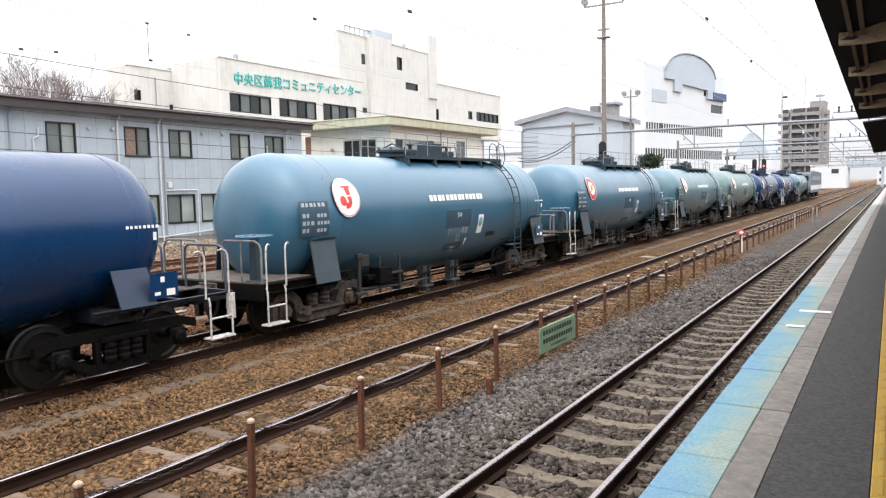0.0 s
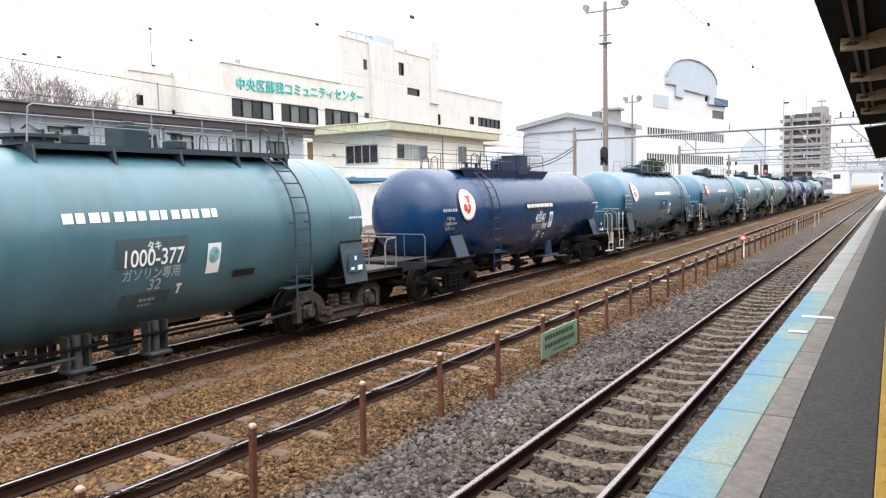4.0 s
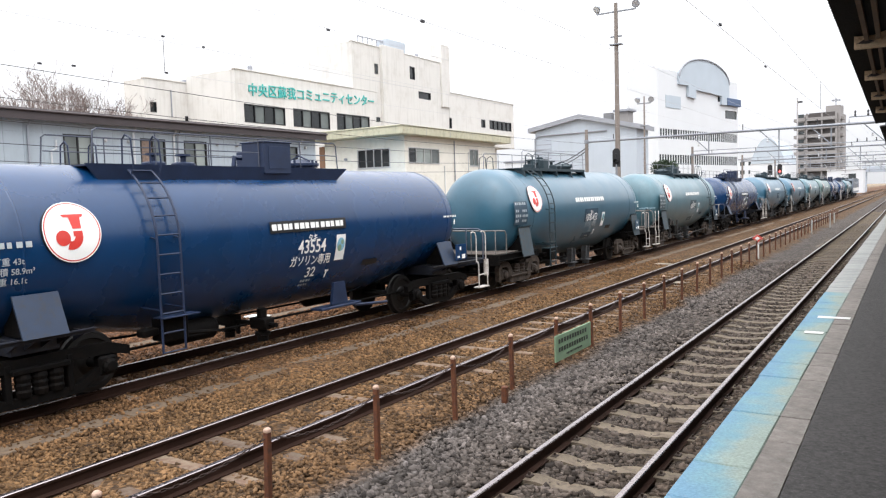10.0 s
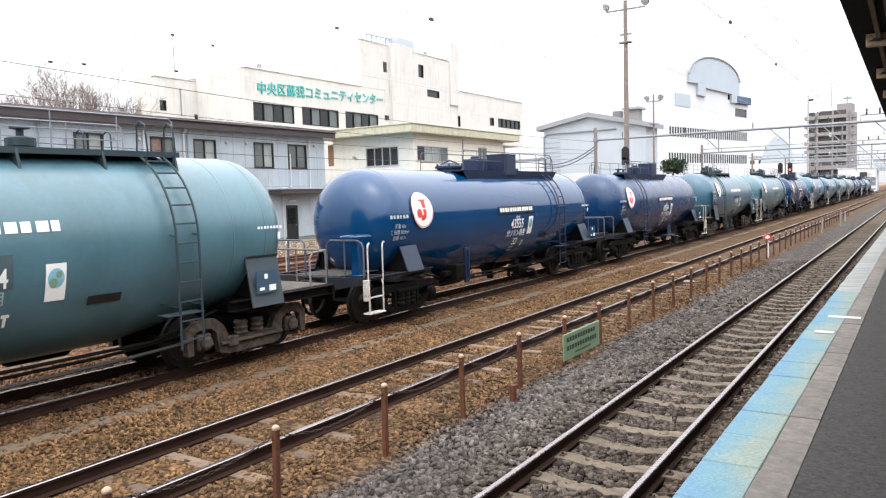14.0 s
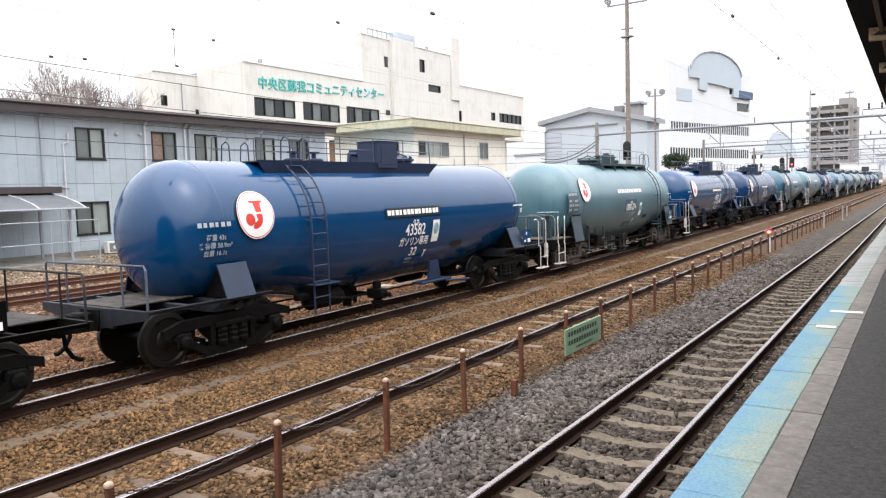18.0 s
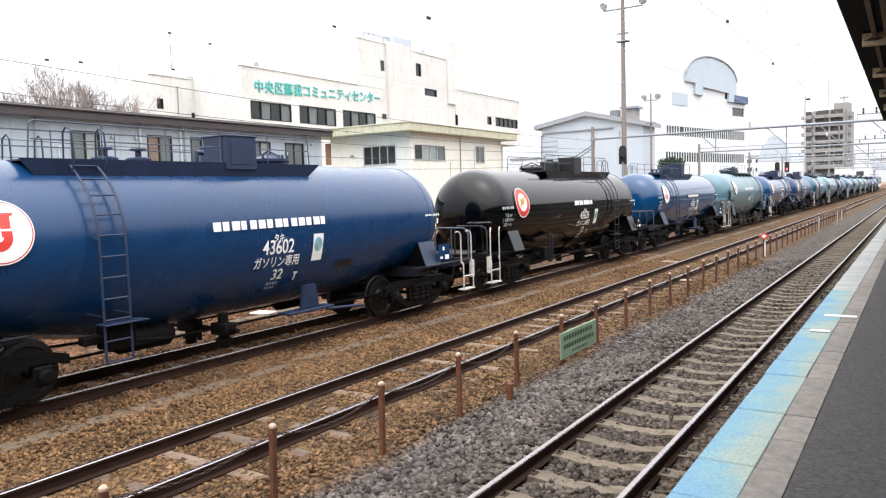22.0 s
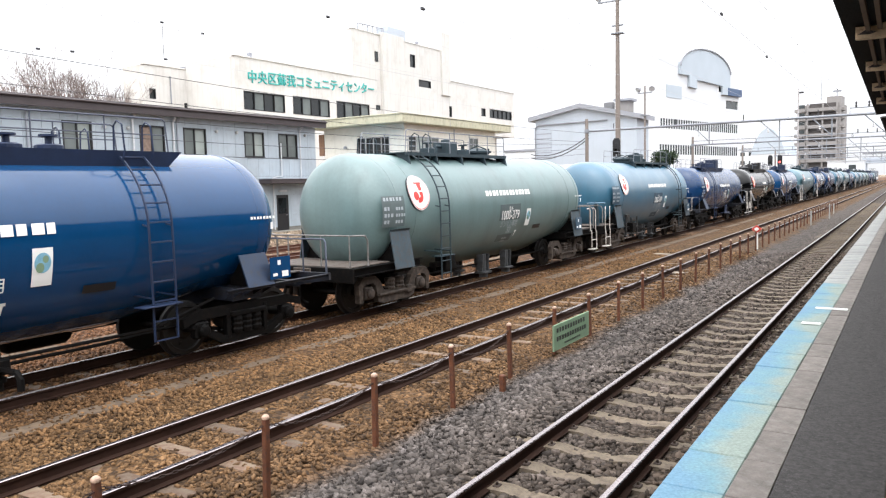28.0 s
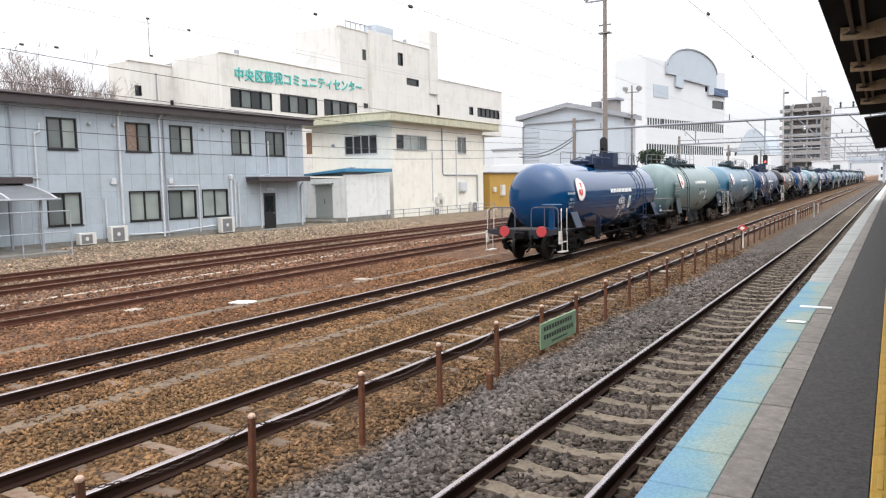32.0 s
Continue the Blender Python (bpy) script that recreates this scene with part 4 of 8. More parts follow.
def grey_building():
    b = thing("grey_office", "two-storey grey-clad office with a dark brown roof", "office building")
    X = -34.3
    up = [(20.5, 22.02), (24.7, 26.25), (27.48, 29.05), (31.94, 33.56), (34.82, 36.53), (15.2, 16.8), (11.0, 12.6)]
    low = [(20.28, 22.04), (24.72, 26.66), (27.14, 29.1), (29.53, 31.48)]
    door = (34.43, 35.51, 0.02, 2.3)
    holes = [(a, c, 4.68, 6.22) for a, c in up] + [(a, c, 1.02, 2.62) for a, c in low] + [door]
    Z0, Z1 = 0.0, 6.75
    wall("wall", "x", X - 0.035, -1, 6.0, 38.3, Z0 - 0.3, Z1, holes, "base_concrete", b, 0.2)
    part("side_wall", Geo().box((-43.0, 38.1, -0.3), (X - 0.24, 38.3, Z1)), "grey_panel", b)
    part("side_wall", Geo().box((-43.0, 6.0, -0.3), (X - 0.24, 6.2, Z1)), "grey_panel", b)
    part("back_wall", Geo().box((-43.0, 6.2, -0.3), (-42.8, 38.1, Z1)), "grey_panel", b)
    part("plinth", Geo().box((X - 0.03, 6.0, -0.2), (X + 0.03, 34.3, 0.22), 0.01), "base_concrete", b)
    # cladding panels, 0.9 m wide, in two storeys
    y = 6.02
    while y < 38.2:
        y2 = min(y + 0.9, 38.3)
        for za, zb in ((0.24, 3.5), (3.515, Z1)):
            for a, c, p, q in cells(y, y2, za, zb, holes):
                if c - a > 0.03 and q - p > 0.03:
                    part("panel", Geo().box((X - 0.033, a + 0.005, p + 0.002), (X, c - 0.005, q - 0.002), 0.003), "grey_panel", b)
        y = y2
    part("roof", Geo().prism([(X + 0.55, 6.9), (X + 0.55, 7.22), (-38.6, 7.5), (-43.4, 7.2), (-43.4, 6.9)], 5.5, 38.75, "y"), "roof_brown", b)
    part("fascia", Geo().box((X + 0.55, 5.5, 6.72), (X + 0.6, 38.8, 7.24), 0.01), "roof_brown", b, "dark brown metal fascia")
    part("soffit", Geo().box((X + 0.02, 5.6, 6.74), (X + 0.54, 38.7, 6.78)), "pipe_grey", b)
    part("gutter", Geo().tube([(X + 0.66, 5.5, 7.16), (X + 0.66, 38.8, 7.1)], 0.06, 8), "roof_brown", b)
    for i, (a, c) in enumerate(up):
        gl = ["curtain_brown", "glass_mid"] if i == 1 else ["glass_mid", "glass_pale"]
        window("x", X, -1, a, c, 4.68, 6.22, "frame_dark", gl if i < 4 else ["glass_mid", "glass_mid"], b, 0.07)
    for i, (a, c) in enumerate(low):
        window("x", X, -1, a, c, 1.02, 2.62, "frame_dark", ["glass_mid", "glass_pale"] if i % 2 == 0 else ["glass_pale", "glass_pale"], b, 0.07)
    d = part("door", Geo().box((X - 0.1, door[0], door[2]), (X - 0.05, door[1], door[3]), 0.01), "frame_dark", b, "dark glazed metal door")
    part("door_glass", Geo().box((X - 0.05, door[0] + 0.18, 1.1), (X - 0.045, door[1] - 0.18, 2.1)), "glass_dark", d)
    part("door_handle", Geo().tube([(X - 0.03, door[1] - 0.12, 1.0), (X - 0.0, door[1] - 0.12, 1.0), (X - 0.0, door[1] - 0.25, 1.0)], 0.015, 6), "frame_alu", d)
    part("doorstep", Geo().box((X, 33.6, -0.2), (X + 0.9, 36.6, 0.02), 0.02), "base_concrete", b)
    part("porch_roof", Geo().box((X, 33.0, 3.02), (X + 1.1, 37.7, 3.3), 0.02), "roof_brown", b, "dark brown porch roof")
    part("porch_cap", Geo().box((X, 32.95, 3.3), (X + 1.14, 37.75, 3.36), 0.01), "pipe_grey", b)
    part("porch_lamp", Geo().box((X, 34.6, 2.5), (X + 0.12, 35.3, 2.62), 0.02), "pipe_white", b)
    f = X + 0.07
    for y, z0, z1, r, m in ((18.8, 3.4, 6.7, 0.05, "pipe_grey"), (24.27, 0.9, 6.7, 0.06, "pipe_white"), (26.77, 0.1, 6.7, 0.055, "pipe_white"), (27.05, 0.1, 6.7, 0.05, "pipe_grey"), (36.72, 3.4, 6.7, 0.045, "pipe_white"), (37.9, 0.1, 3.0, 0.05, "pipe_white")):
        pipe(b, [(f, y, z0), (f, y, z1 - 0.25), (f + 0.25, y, z1)], r, m)
    pipe(b, [(f, 18.8, 3.42), (f, 20.0, 3.3)], 0.05, "pipe_grey")
    for y0, y1, z0, z1 in ((19.85, 19.85, 0.2, 5.4), (34.13, 34.13, 0.1, 3.4), (31.7, 31.7, 0.8, 3.3), (32.0, 32.0, 0.3, 3.2), (32.3, 32.3, 0.3, 3.0), (23.3, 23.3, 0.25, 2.3), (29.25, 29.25, 0.2, 2.9)):
        pipe(b, [(f, y0, z0), (f, y1, z1)], 0.04 if y0 not in (31.7,) else 0.07, "pipe_white", "conduit")
    pipe(b, [(f, 19.85, 5.38), (f, 20.1, 5.5), (f, 20.1, 5.9)], 0.045, "pipe_white", "conduit")
    pipe(b, [(f, 34.13, 3.4), (f, 34.95, 3.5), (f, 34.95, 5.6)], 0.04, "pipe_white", "conduit")
    pipe(b, [(f, 24.6, 0.35), (f, 26.7, 0.3), (f, 30.4, 0.5)], 0.035, "pipe_white", "conduit")
    pipe(b, [(f, 27.1, 2.85), (f, 29.25, 2.85)], 0.035, "pipe_white", "conduit")
    part("conduit_cap", Geo().lathe([(3.15, 0.03), (3.2, 0.13), (3.42, 0.15), (3.5, 0.05)], (f, 31.7, 0), "z", 10), "pipe_white", b)
    for y, z in ((22.66, 6.0), (24.0, 6.02), (29.79, 6.1), (31.31, 6.12), (37.25, 6.2)):
        part("vent_cap", Geo().lathe([(X, 0.09), (X + 0.1, 0.1), (X + 0.16, 0.06)], (0, y, z), "x", 12), "frame_alu", b)
    for y in (23.83, 27.35):
        part("meter_box", Geo().box((X, y - 0.13, 2.98), (X + 0.12, y + 0.13, 3.3), 0.02), "pipe_white", b)
    for y, w, h in ((21.95, 0.9, 0.62), (23.7, 0.98, 0.86), (30.95, 1.05, 0.95)):
        air_unit(X + 0.5, y, 0.0, w, h)
    # entrance awning at the near end
    a = thing("entrance_awning", "grey-framed awning with grey roof sheets before the office entrance", "awning", pose(0, 0, 0))
    for x, y in ((-31.0, 18.05), (-31.0, 14.2), (-33.4, 18.05)):
        part("post", Geo().box((x - 0.05, y - 0.05, 0.0), (x + 0.05, y + 0.05, 2.5), 0.008), "pipe_grey", a)
    roofp = [(-34.0, 3.05), (-33.2, 3.0), (-32.2, 2.85), (-31.2, 2.58), (-30.6, 2.34)]
    for (xa, za), (xb, zb) in zip(roofp, roofp[1:]):
        part("roof_sheet", Geo().add([(xa, 10.5, za), (xa, 18.6, za), (xb, 18.6, zb), (xb, 10.5, zb), (xa, 10.5, za - 0.01), (xa, 18.6, za - 0.01), (xb, 18.6, zb - 0.01), (xb, 10.5, zb - 0.01)],
                                     [(0, 1, 2, 3), (7, 6, 5, 4), (0, 4, 5, 1), (1, 5, 6, 2), (2, 6, 7, 3), (3, 7, 4, 0)]), "awning_sheet", a)
    for y in (10.6, 12.6, 14.6, 16.6, 18.6):
        part("rib", Geo().tube([(x, y, z + 0.02) for x, z in roofp], 0.03, 6), "pipe_white", a)
    part("beam", Geo().tube([(-30.6, 10.4, 2.36), (-30.6, 18.7, 2.36)], 0.045, 6), "pipe_grey", a)
    for z in (0.95, 1.85):
        part("hand_rail", Geo().tube([(-30.3, 8.0, z), (-30.3, 18.9, z)], 0.025, 6), "pipe_grey", a)
    for y in (12.0, 14.4, 16.8, 18.9):
        part("rail_post", Geo().tube([(-30.3, y, -0.05), (-30.3, y, 1.85)], 0.025, 6), "pipe_grey", a)
    part("landing", Geo().box((-34.25, 8.0, -0.2), (-30.4, 18.9, 0.12), 0.02), "base_concrete", a)
    part("porch_fascia", Geo().box((-34.2, 9.0, 3.06), (-33.0, 18.95, 3.36), 0.02), "roof_brown", a)


def cream_building():
    b = thing("cream_office", "two-storey cream office with an olive overhanging flat roof", "office building")
    X, Y0, Y1, Z1 = -34.0, 48.4, 63.5, 7.6
    fh = [(48.9, 53.5, 5.45, 6.7), (58.6, 60.25, 5.35, 6.9)]
    wall("wall", "x", X, -1, Y0, Y1, -0.3, Z1, fh, "cream", b)
    sh = [(-38.8, -35.45, 5.15, 6.72)]
    wall("wall", "y", Y0, 1, -42.3, X - 0.2, -0.3, Z1, sh, "cream", b)
    part("back_wall", Geo().box((-42.3, Y1 - 0.2, -0.3), (X - 0.2, Y1, Z1)), "cream", b)
    part("back_wall", Geo().box((-42.3, Y0 + 0.2, -0.3), (-42.1, Y1 - 0.2, Z1)), "cream", b)
    part("roof", Geo().box((-43.4, Y0 - 1.4, Z1 + 0.002), (X + 0.85, Y1 + 1.8, Z1 + 0.62), 0.04), "fascia_olive", b, "olive slab roof with deep eaves")
    part("roof_edge", Geo().box((-43.45, Y0 - 1.45, Z1 + 0.62), (X + 0.9, Y1 + 1.85, Z1 + 0.72), 0.02), "fascia_olive", b)
    for y in (50.3, 54.0, 57.8, 61.5):
        part("fascia_joint", Geo().box((X + 0.852, y, Z1 + 0.02), (X + 0.858, y + 0.03, Z1 + 0.6)), "far_roof", b)
    window("x", X, -1, *fh[0], "frame_alu", ["glass_dark", "glass_pale", "glass_pale", "glass_mid"], b, 0.07, rows=2)
    window("x", X, -1, *fh[1], "frame_alu", ["glass_mid", "glass_mid"], b, 0.07, rows=2)
    window("y", Y0, 1, *sh[0], "frame_alu", ["glass_dark", "glass_dark", "glass_dark", "glass_dark"], b, 0.08)
    part("louvre", Geo().box((-42.9, Y0 - 0.05, 5.4), (-42.32, Y0 + 0.1, 7.2), 0.02), "blind_wood", b)
    f = X + 0.06
    pipe(b, [(f, 55.9, 7.5), (f, 55.9, 3.6), (f, 56.0, 3.42), (f, 62.3, 3.4)], 0.05, "pipe_grey")
    pipe(b, [(f, 54.2, 5.3), (f, 54.2, 1.2)], 0.04, "pipe_white", "conduit")
    pipe(b, [(f, 58.3, 6.6), (f, 58.3, 0.4), (f, 60.0, 0.35)], 0.04, "pipe_white", "conduit")
    pipe(b, [(f, 62.2, 3.3), (f, 62.2, 0.0)], 0.08, "pipe_grey")
    part("meter_box", Geo().box((X, 58.7, 1.9), (X + 0.25, 59.9, 2.75), 0.02), "pipe_white", b)
    part("vent_hood", Geo().lathe([(0, 0.14), (0.12, 0.16), (0.2, 0.08)], (-39.9, Y0 - 0.2, 5.9), "z", 10), "far_roof", b)
    air_unit(X + 0.45, 54.2, -0.1, 1.0, 0.7)
    air_unit(X + 0.45, 61.0, -0.1, 1.1, 1.0)
    m = thing("gas_meters", "white metering boxes and pipes on the cream wall", "meter", pose(X + 0.02, 55.1, 0))
    for k in range(3):
        part("meter", Geo().box((0.0, -0.5 + k * 0.42, 0.9 + 0.35 * (k % 2)), (0.28, -0.18 + k * 0.42, 1.5 + 0.35 * (k % 2)), 0.03), "ac_white", m)
        part("pipe", Geo().tube([(0.14, -0.34 + k * 0.42, -0.2), (0.14, -0.34 + k * 0.42, 1.0)], 0.03, 6), "ac_white", m)
    # low fence before the wall
    fn = thing("pipe_fence", "low thin grey pipe fence before the cream office", "fence")
    for k in range(9):
        part("post", Geo().tube([(-32.6, 45.5 + k * 2.2, -0.1), (-32.6, 45.5 + k * 2.2, 0.75)], 0.03, 6), "steel_grey", fn)
    for z in (0.4, 0.72):
        part("rail", Geo().tube([(-32.6, 45.5, z), (-32.6, 63.1, z)], 0.022, 6), "steel_grey", fn)
    # shed against the side
    s = thing("storage_shed", "pale panel shed with a blue metal roof and grey door", "shed")
    SX, A0, A1 = -33.8, 42.0, 47.6
    part("front_wall", Geo().box((SX, A0, 0.35), (SX - 0.12, A1, 3.45), 0.005), "shed_panel", s)
    dh = [(-36.6, -34.95, 0.1, 2.75)]
    wall("side_wall", "y", A0, 1, -38.3, SX - 0.12, 0.1, 3.2, dh, "shed_panel", s, 0.12)
    part("back_wall", Geo().box((-38.3, A0 + 0.12, 0.1), (-38.18, A1, 3.3)), "shed_panel", s)
    part("plinth", Geo().box((-38.4, A0 - 0.05, -0.3), (SX + 0.04, A1, 0.34), 0.02), "base_concrete", s)
    door = part("door", Geo().box((-36.58, A0 + 0.05, 0.36), (-34.97, A0 + 0.1, 2.73), 0.01), "shed_door", s, "grey double door")
    part("door_handle", Geo().box((-35.75, A0 + 0.02, 1.35), (-35.7, A0 + 0.05, 1.7), 0.01), "frame_dark", door)
    part("door_hood", Geo().box((-36.75, A0 - 0.25, 2.78), (-34.8, A0, 2.86), 0.01), "shed_door", s)
    part("step", Geo().box((-37.2, A0 - 0.9, -0.25), (-34.4, A0 - 0.06, 0.2), 0.02), "base_concrete", s)
    for k in range(9):
        y = A0 - 0.15 + k * 0.645
        part("roof_panel", Geo().add([(-38.5, y, 3.42), (-38.5, y + 0.63, 3.42), (SX + 0.25, y + 0.63, 3.66), (SX + 0.25, y, 3.66), (-38.5, y, 3.5), (-38.5, y + 0.63, 3.5), (SX + 0.25, y + 0.63, 3.9), (SX + 0.25, y, 3.9)],
                                     [(3, 2, 1, 0), (4, 5, 6, 7), (0, 1, 5, 4), (1, 2, 6, 5), (2, 3, 7, 6), (3, 0, 4, 7)]), "blue_roof", s)
    pipe(s, [(SX + 0.06, A0 + 0.08, 3.4), (SX + 0.06, A0 + 0.08, 0.1)], 0.05)
    air_unit(-36.3, 46.2, 3.45, 0.9, 0.7)
    w = thing("mustard_store", "low mustard-yellow store with white wall boxes", "store building")
    part("wall", Geo().box((-38.0, 66.0, -0.3), (-34.6, 75.0, 3.6), 0.02), "mustard", w)
    part("roof", Geo().box((-38.2, 65.8, 3.6), (-34.4, 75.2, 3.72), 0.01), "far_roof", w)
    part("wall_box", Geo().box((-34.6, 68.2, 1.3), (-34.3, 68.9, 2.4), 0.02), "ac_white", w)
    part("wall_box", Geo().box((-34.6, 66.6, 1.7), (-34.35, 67.0, 2.2), 0.02), "ac_white", w)
    k = thing("white_wall", "low white wall beyond the cream office", "wall", kind="structure")
    part("wall_run", Geo().box((-46.0, 76.0, -0.3), (-30.0, 76.3, 4.6), 0.02), "far_white", k)


def community_centre():
    b = thing("community_centre", "large stained white community centre with teal lettering", "public building")
    X = -55.0
    mh = [(51.4, 57.0, 10.5, 12.3), (58.2, 64.0, 10.5, 12.4), (65.2, 71.2, 10.55, 12.45)]
    wall("wall", "x", X, -1, 50.4, 72.9, -0.3, 15.5, mh, "cc_white", b, 0.3)
    part("wall", Geo().box((-62.0, 50.4, -0.3), (X - 0.3, 50.7, 15.5)), "cc_white", b)
    part("roof", Geo().box((-70.0, 50.7, 15.1), (X - 0.3, 72.9, 15.3)), "far_roof", b)
    lh = [(46.0, 46.72, 11.65, 12.65), (50.0, 50.38, 10.9, 11.55)]
    wall("wall", "x", -62.0, -1, 45.5, 50.4, -0.3, 14.85, lh, "cc_white", b, 0.3)
    part("wall", Geo().box((-65.2, 45.5, -0.3), (-62.3, 45.8, 14.85)), "cc_white", b)
    part("roof", Geo().box((-65.2, 45.8, 14.5), (-62.3, 50.4, 14.7)), "far_roof", b)
    th = [(72.5, 73.3, 17.7, 18.95), (80.0, 81.2, 17.95, 19.6), (81.9, 84.85, 15.65, 16.6), (72.5, 73.35, 11.95, 12.55)]
    tower = part("tower", Geo().box((-61.7, 68.3, 15.3), (X - 0.3, 68.6, 20.95)), "cc_white", b, "stair tower")
    wall("wall", "x", X + 0.02, -1, 72.9, 89.4, -0.3, 20.95, [h for h in th if h[0] > 72.95], "cc_white", b, 0.3)
    wall("wall", "x", X + 0.02, -1, 68.3, 72.9, 15.52, 20.95, [(72.5, 72.9, 17.7, 18.95)], "cc_white", b, 0.3)
    part("bay", Geo().box((X + 0.02, 73.6, 10.0), (X + 0.45, 78.2, 21.3), 0.02), "cc_white", b)
    part("wall", Geo().box((-61.7, 89.1, -0.3), (X - 0.3, 89.4, 20.95)), "cc_white", b)
    part("roof", Geo().box((-61.7, 68.6, 20.6), (X - 0.3, 89.1, 20.8)), "far_roof", b)
    part("chimney", Geo().box((-56.5, 87.4, 15.0), (X + 0.3, 89.5, 23.5), 0.03), "cc_white", b)
    rh = [(89.5, 90.1, 12.2, 13.7), (98.6, 99.9, 12.9, 14.1), (101.2, 108.6, 12.8, 14.2)]
    wall("wall", "x", X + 0.01, -1, 89.5, 109.5, 10.3, 17.15, rh, "cc_white", b, 0.3)
    part("wall", Geo().box((-66.0, 109.2, 10.3), (X - 0.3, 109.5, 17.15)), "cc_white", b)
    part("slab", Geo().box((-66.0, 89.5, 10.1), (X, 109.5, 10.3)), "cc_white", b)
    part("lower_wall", Geo().box((-66.0, 89.5, -0.3), (X - 2.5, 108.0, 10.1)), "cc_white", b)
    part("roof", Geo().box((-66.0, 89.5, 16.8), (X - 0.3, 109.2, 17.0)), "far_roof", b)
    for h in mh:
        window("x", X, -1, *h, "frame_dark", ["glass_dark", "glass_mid", "glass_dark", "glass_mid"], b, 0.09, 0.15, sill=False)
    for h in lh + th[1:3] + rh[:2]:
        window("x", -62.0 if h in lh else X, -1, *h, "frame_dark", ["glass_dark"], b, 0.08, 0.15, sill=False)
    window("x", X, -1, 72.62, 73.25, 17.7, 18.95, "frame_dark", ["glass_dark"], b, 0.06, -0.06, sill=False)
    window("x", X, -1, 72.5, 73.35, 11.95, 12.55, "frame_dark", ["glass_dark"], b, 0.06, -0.06, sill=False)
    window("x", X, -1, *rh[2], "frame_dark", ["glass_dark"] * 5, b, 0.08, 0.15, sill=False)
    # copings
    for y0, y1, z in ((50.3, 68.2, 15.5), (68.2, 89.4, 20.95), (89.6, 109.6, 17.15)):
        part("coping", Geo().box((X - 0.35, y0, z), (X + 0.1, y1, z + 0.12), 0.02), "cc_white", b)
    part("coping", Geo().box((-62.4, 45.4, 14.85), (-61.9, 50.3, 14.97), 0.02), "cc_white", b)
    # teal lettering of the sign
    text = "中央区蘇我コミュニティセンター"
    n = len(text)
    for i, ch in enumerate(text):
        cu = bpy.data.curves.new("sign_letter", "FONT")
        cu.body, cu.size, cu.extrude, cu.align_x = ch, 1.32, 0.05, "CENTER"
        cu.offset = 0.012
        tmp = bpy.data.objects.new("tmp", cu)
        scene.collection.objects.link(tmp)
        me = bpy.data.meshes.new_from_object(tmp.evaluated_get(bpy.context.evaluated_depsgraph_get()))
        bpy.data.objects.remove(tmp)
        me.materials.clear()
        y = 52.6 + i * (71.6 - 52.6) / (n - 1)
        put("sign_letter", me, "teal_letter", b, at=pose(X + 0.06, y, 13.25 + 0.042 * i, 90, 0, 90))
    # roof fittings
    part("roof_railing", Geo().tube([(-55.4, 70.0, 20.9), (-55.4, 70.0, 21.9), (-55.4, 75.0, 22.0), (-55.4, 75.0, 20.9)], 0.07, 6), "far_roof", b)
    for k in range(5):
        part("roof_post", Geo().tube([(-55.4, 71.0 + k * 0.9, 20.9), (-55.4, 71.0 + k * 0.9, 21.95)], 0.06, 6), "far_roof", b)
    part("roof_tank", Geo().box((-57.0, 75.6, 21.0), (-55.2, 79.6, 22.5), 0.1), "hall_panel", b, "pale grey roof tank")
    for y, z in ((82.5, 21.2), (52.9, 15.8)):
        part("roof_fan", Geo().lathe([(z - 0.2, 0.25), (z + 0.3, 0.25), (z + 0.45, 0.12)], (-55.5, y, 0), "z", 10), "far_roof", b)
    pipe(b, [(-61.9, 48.4, 14.0), (-61.9, 48.4, 11.3)], 0.06, "far_roof")


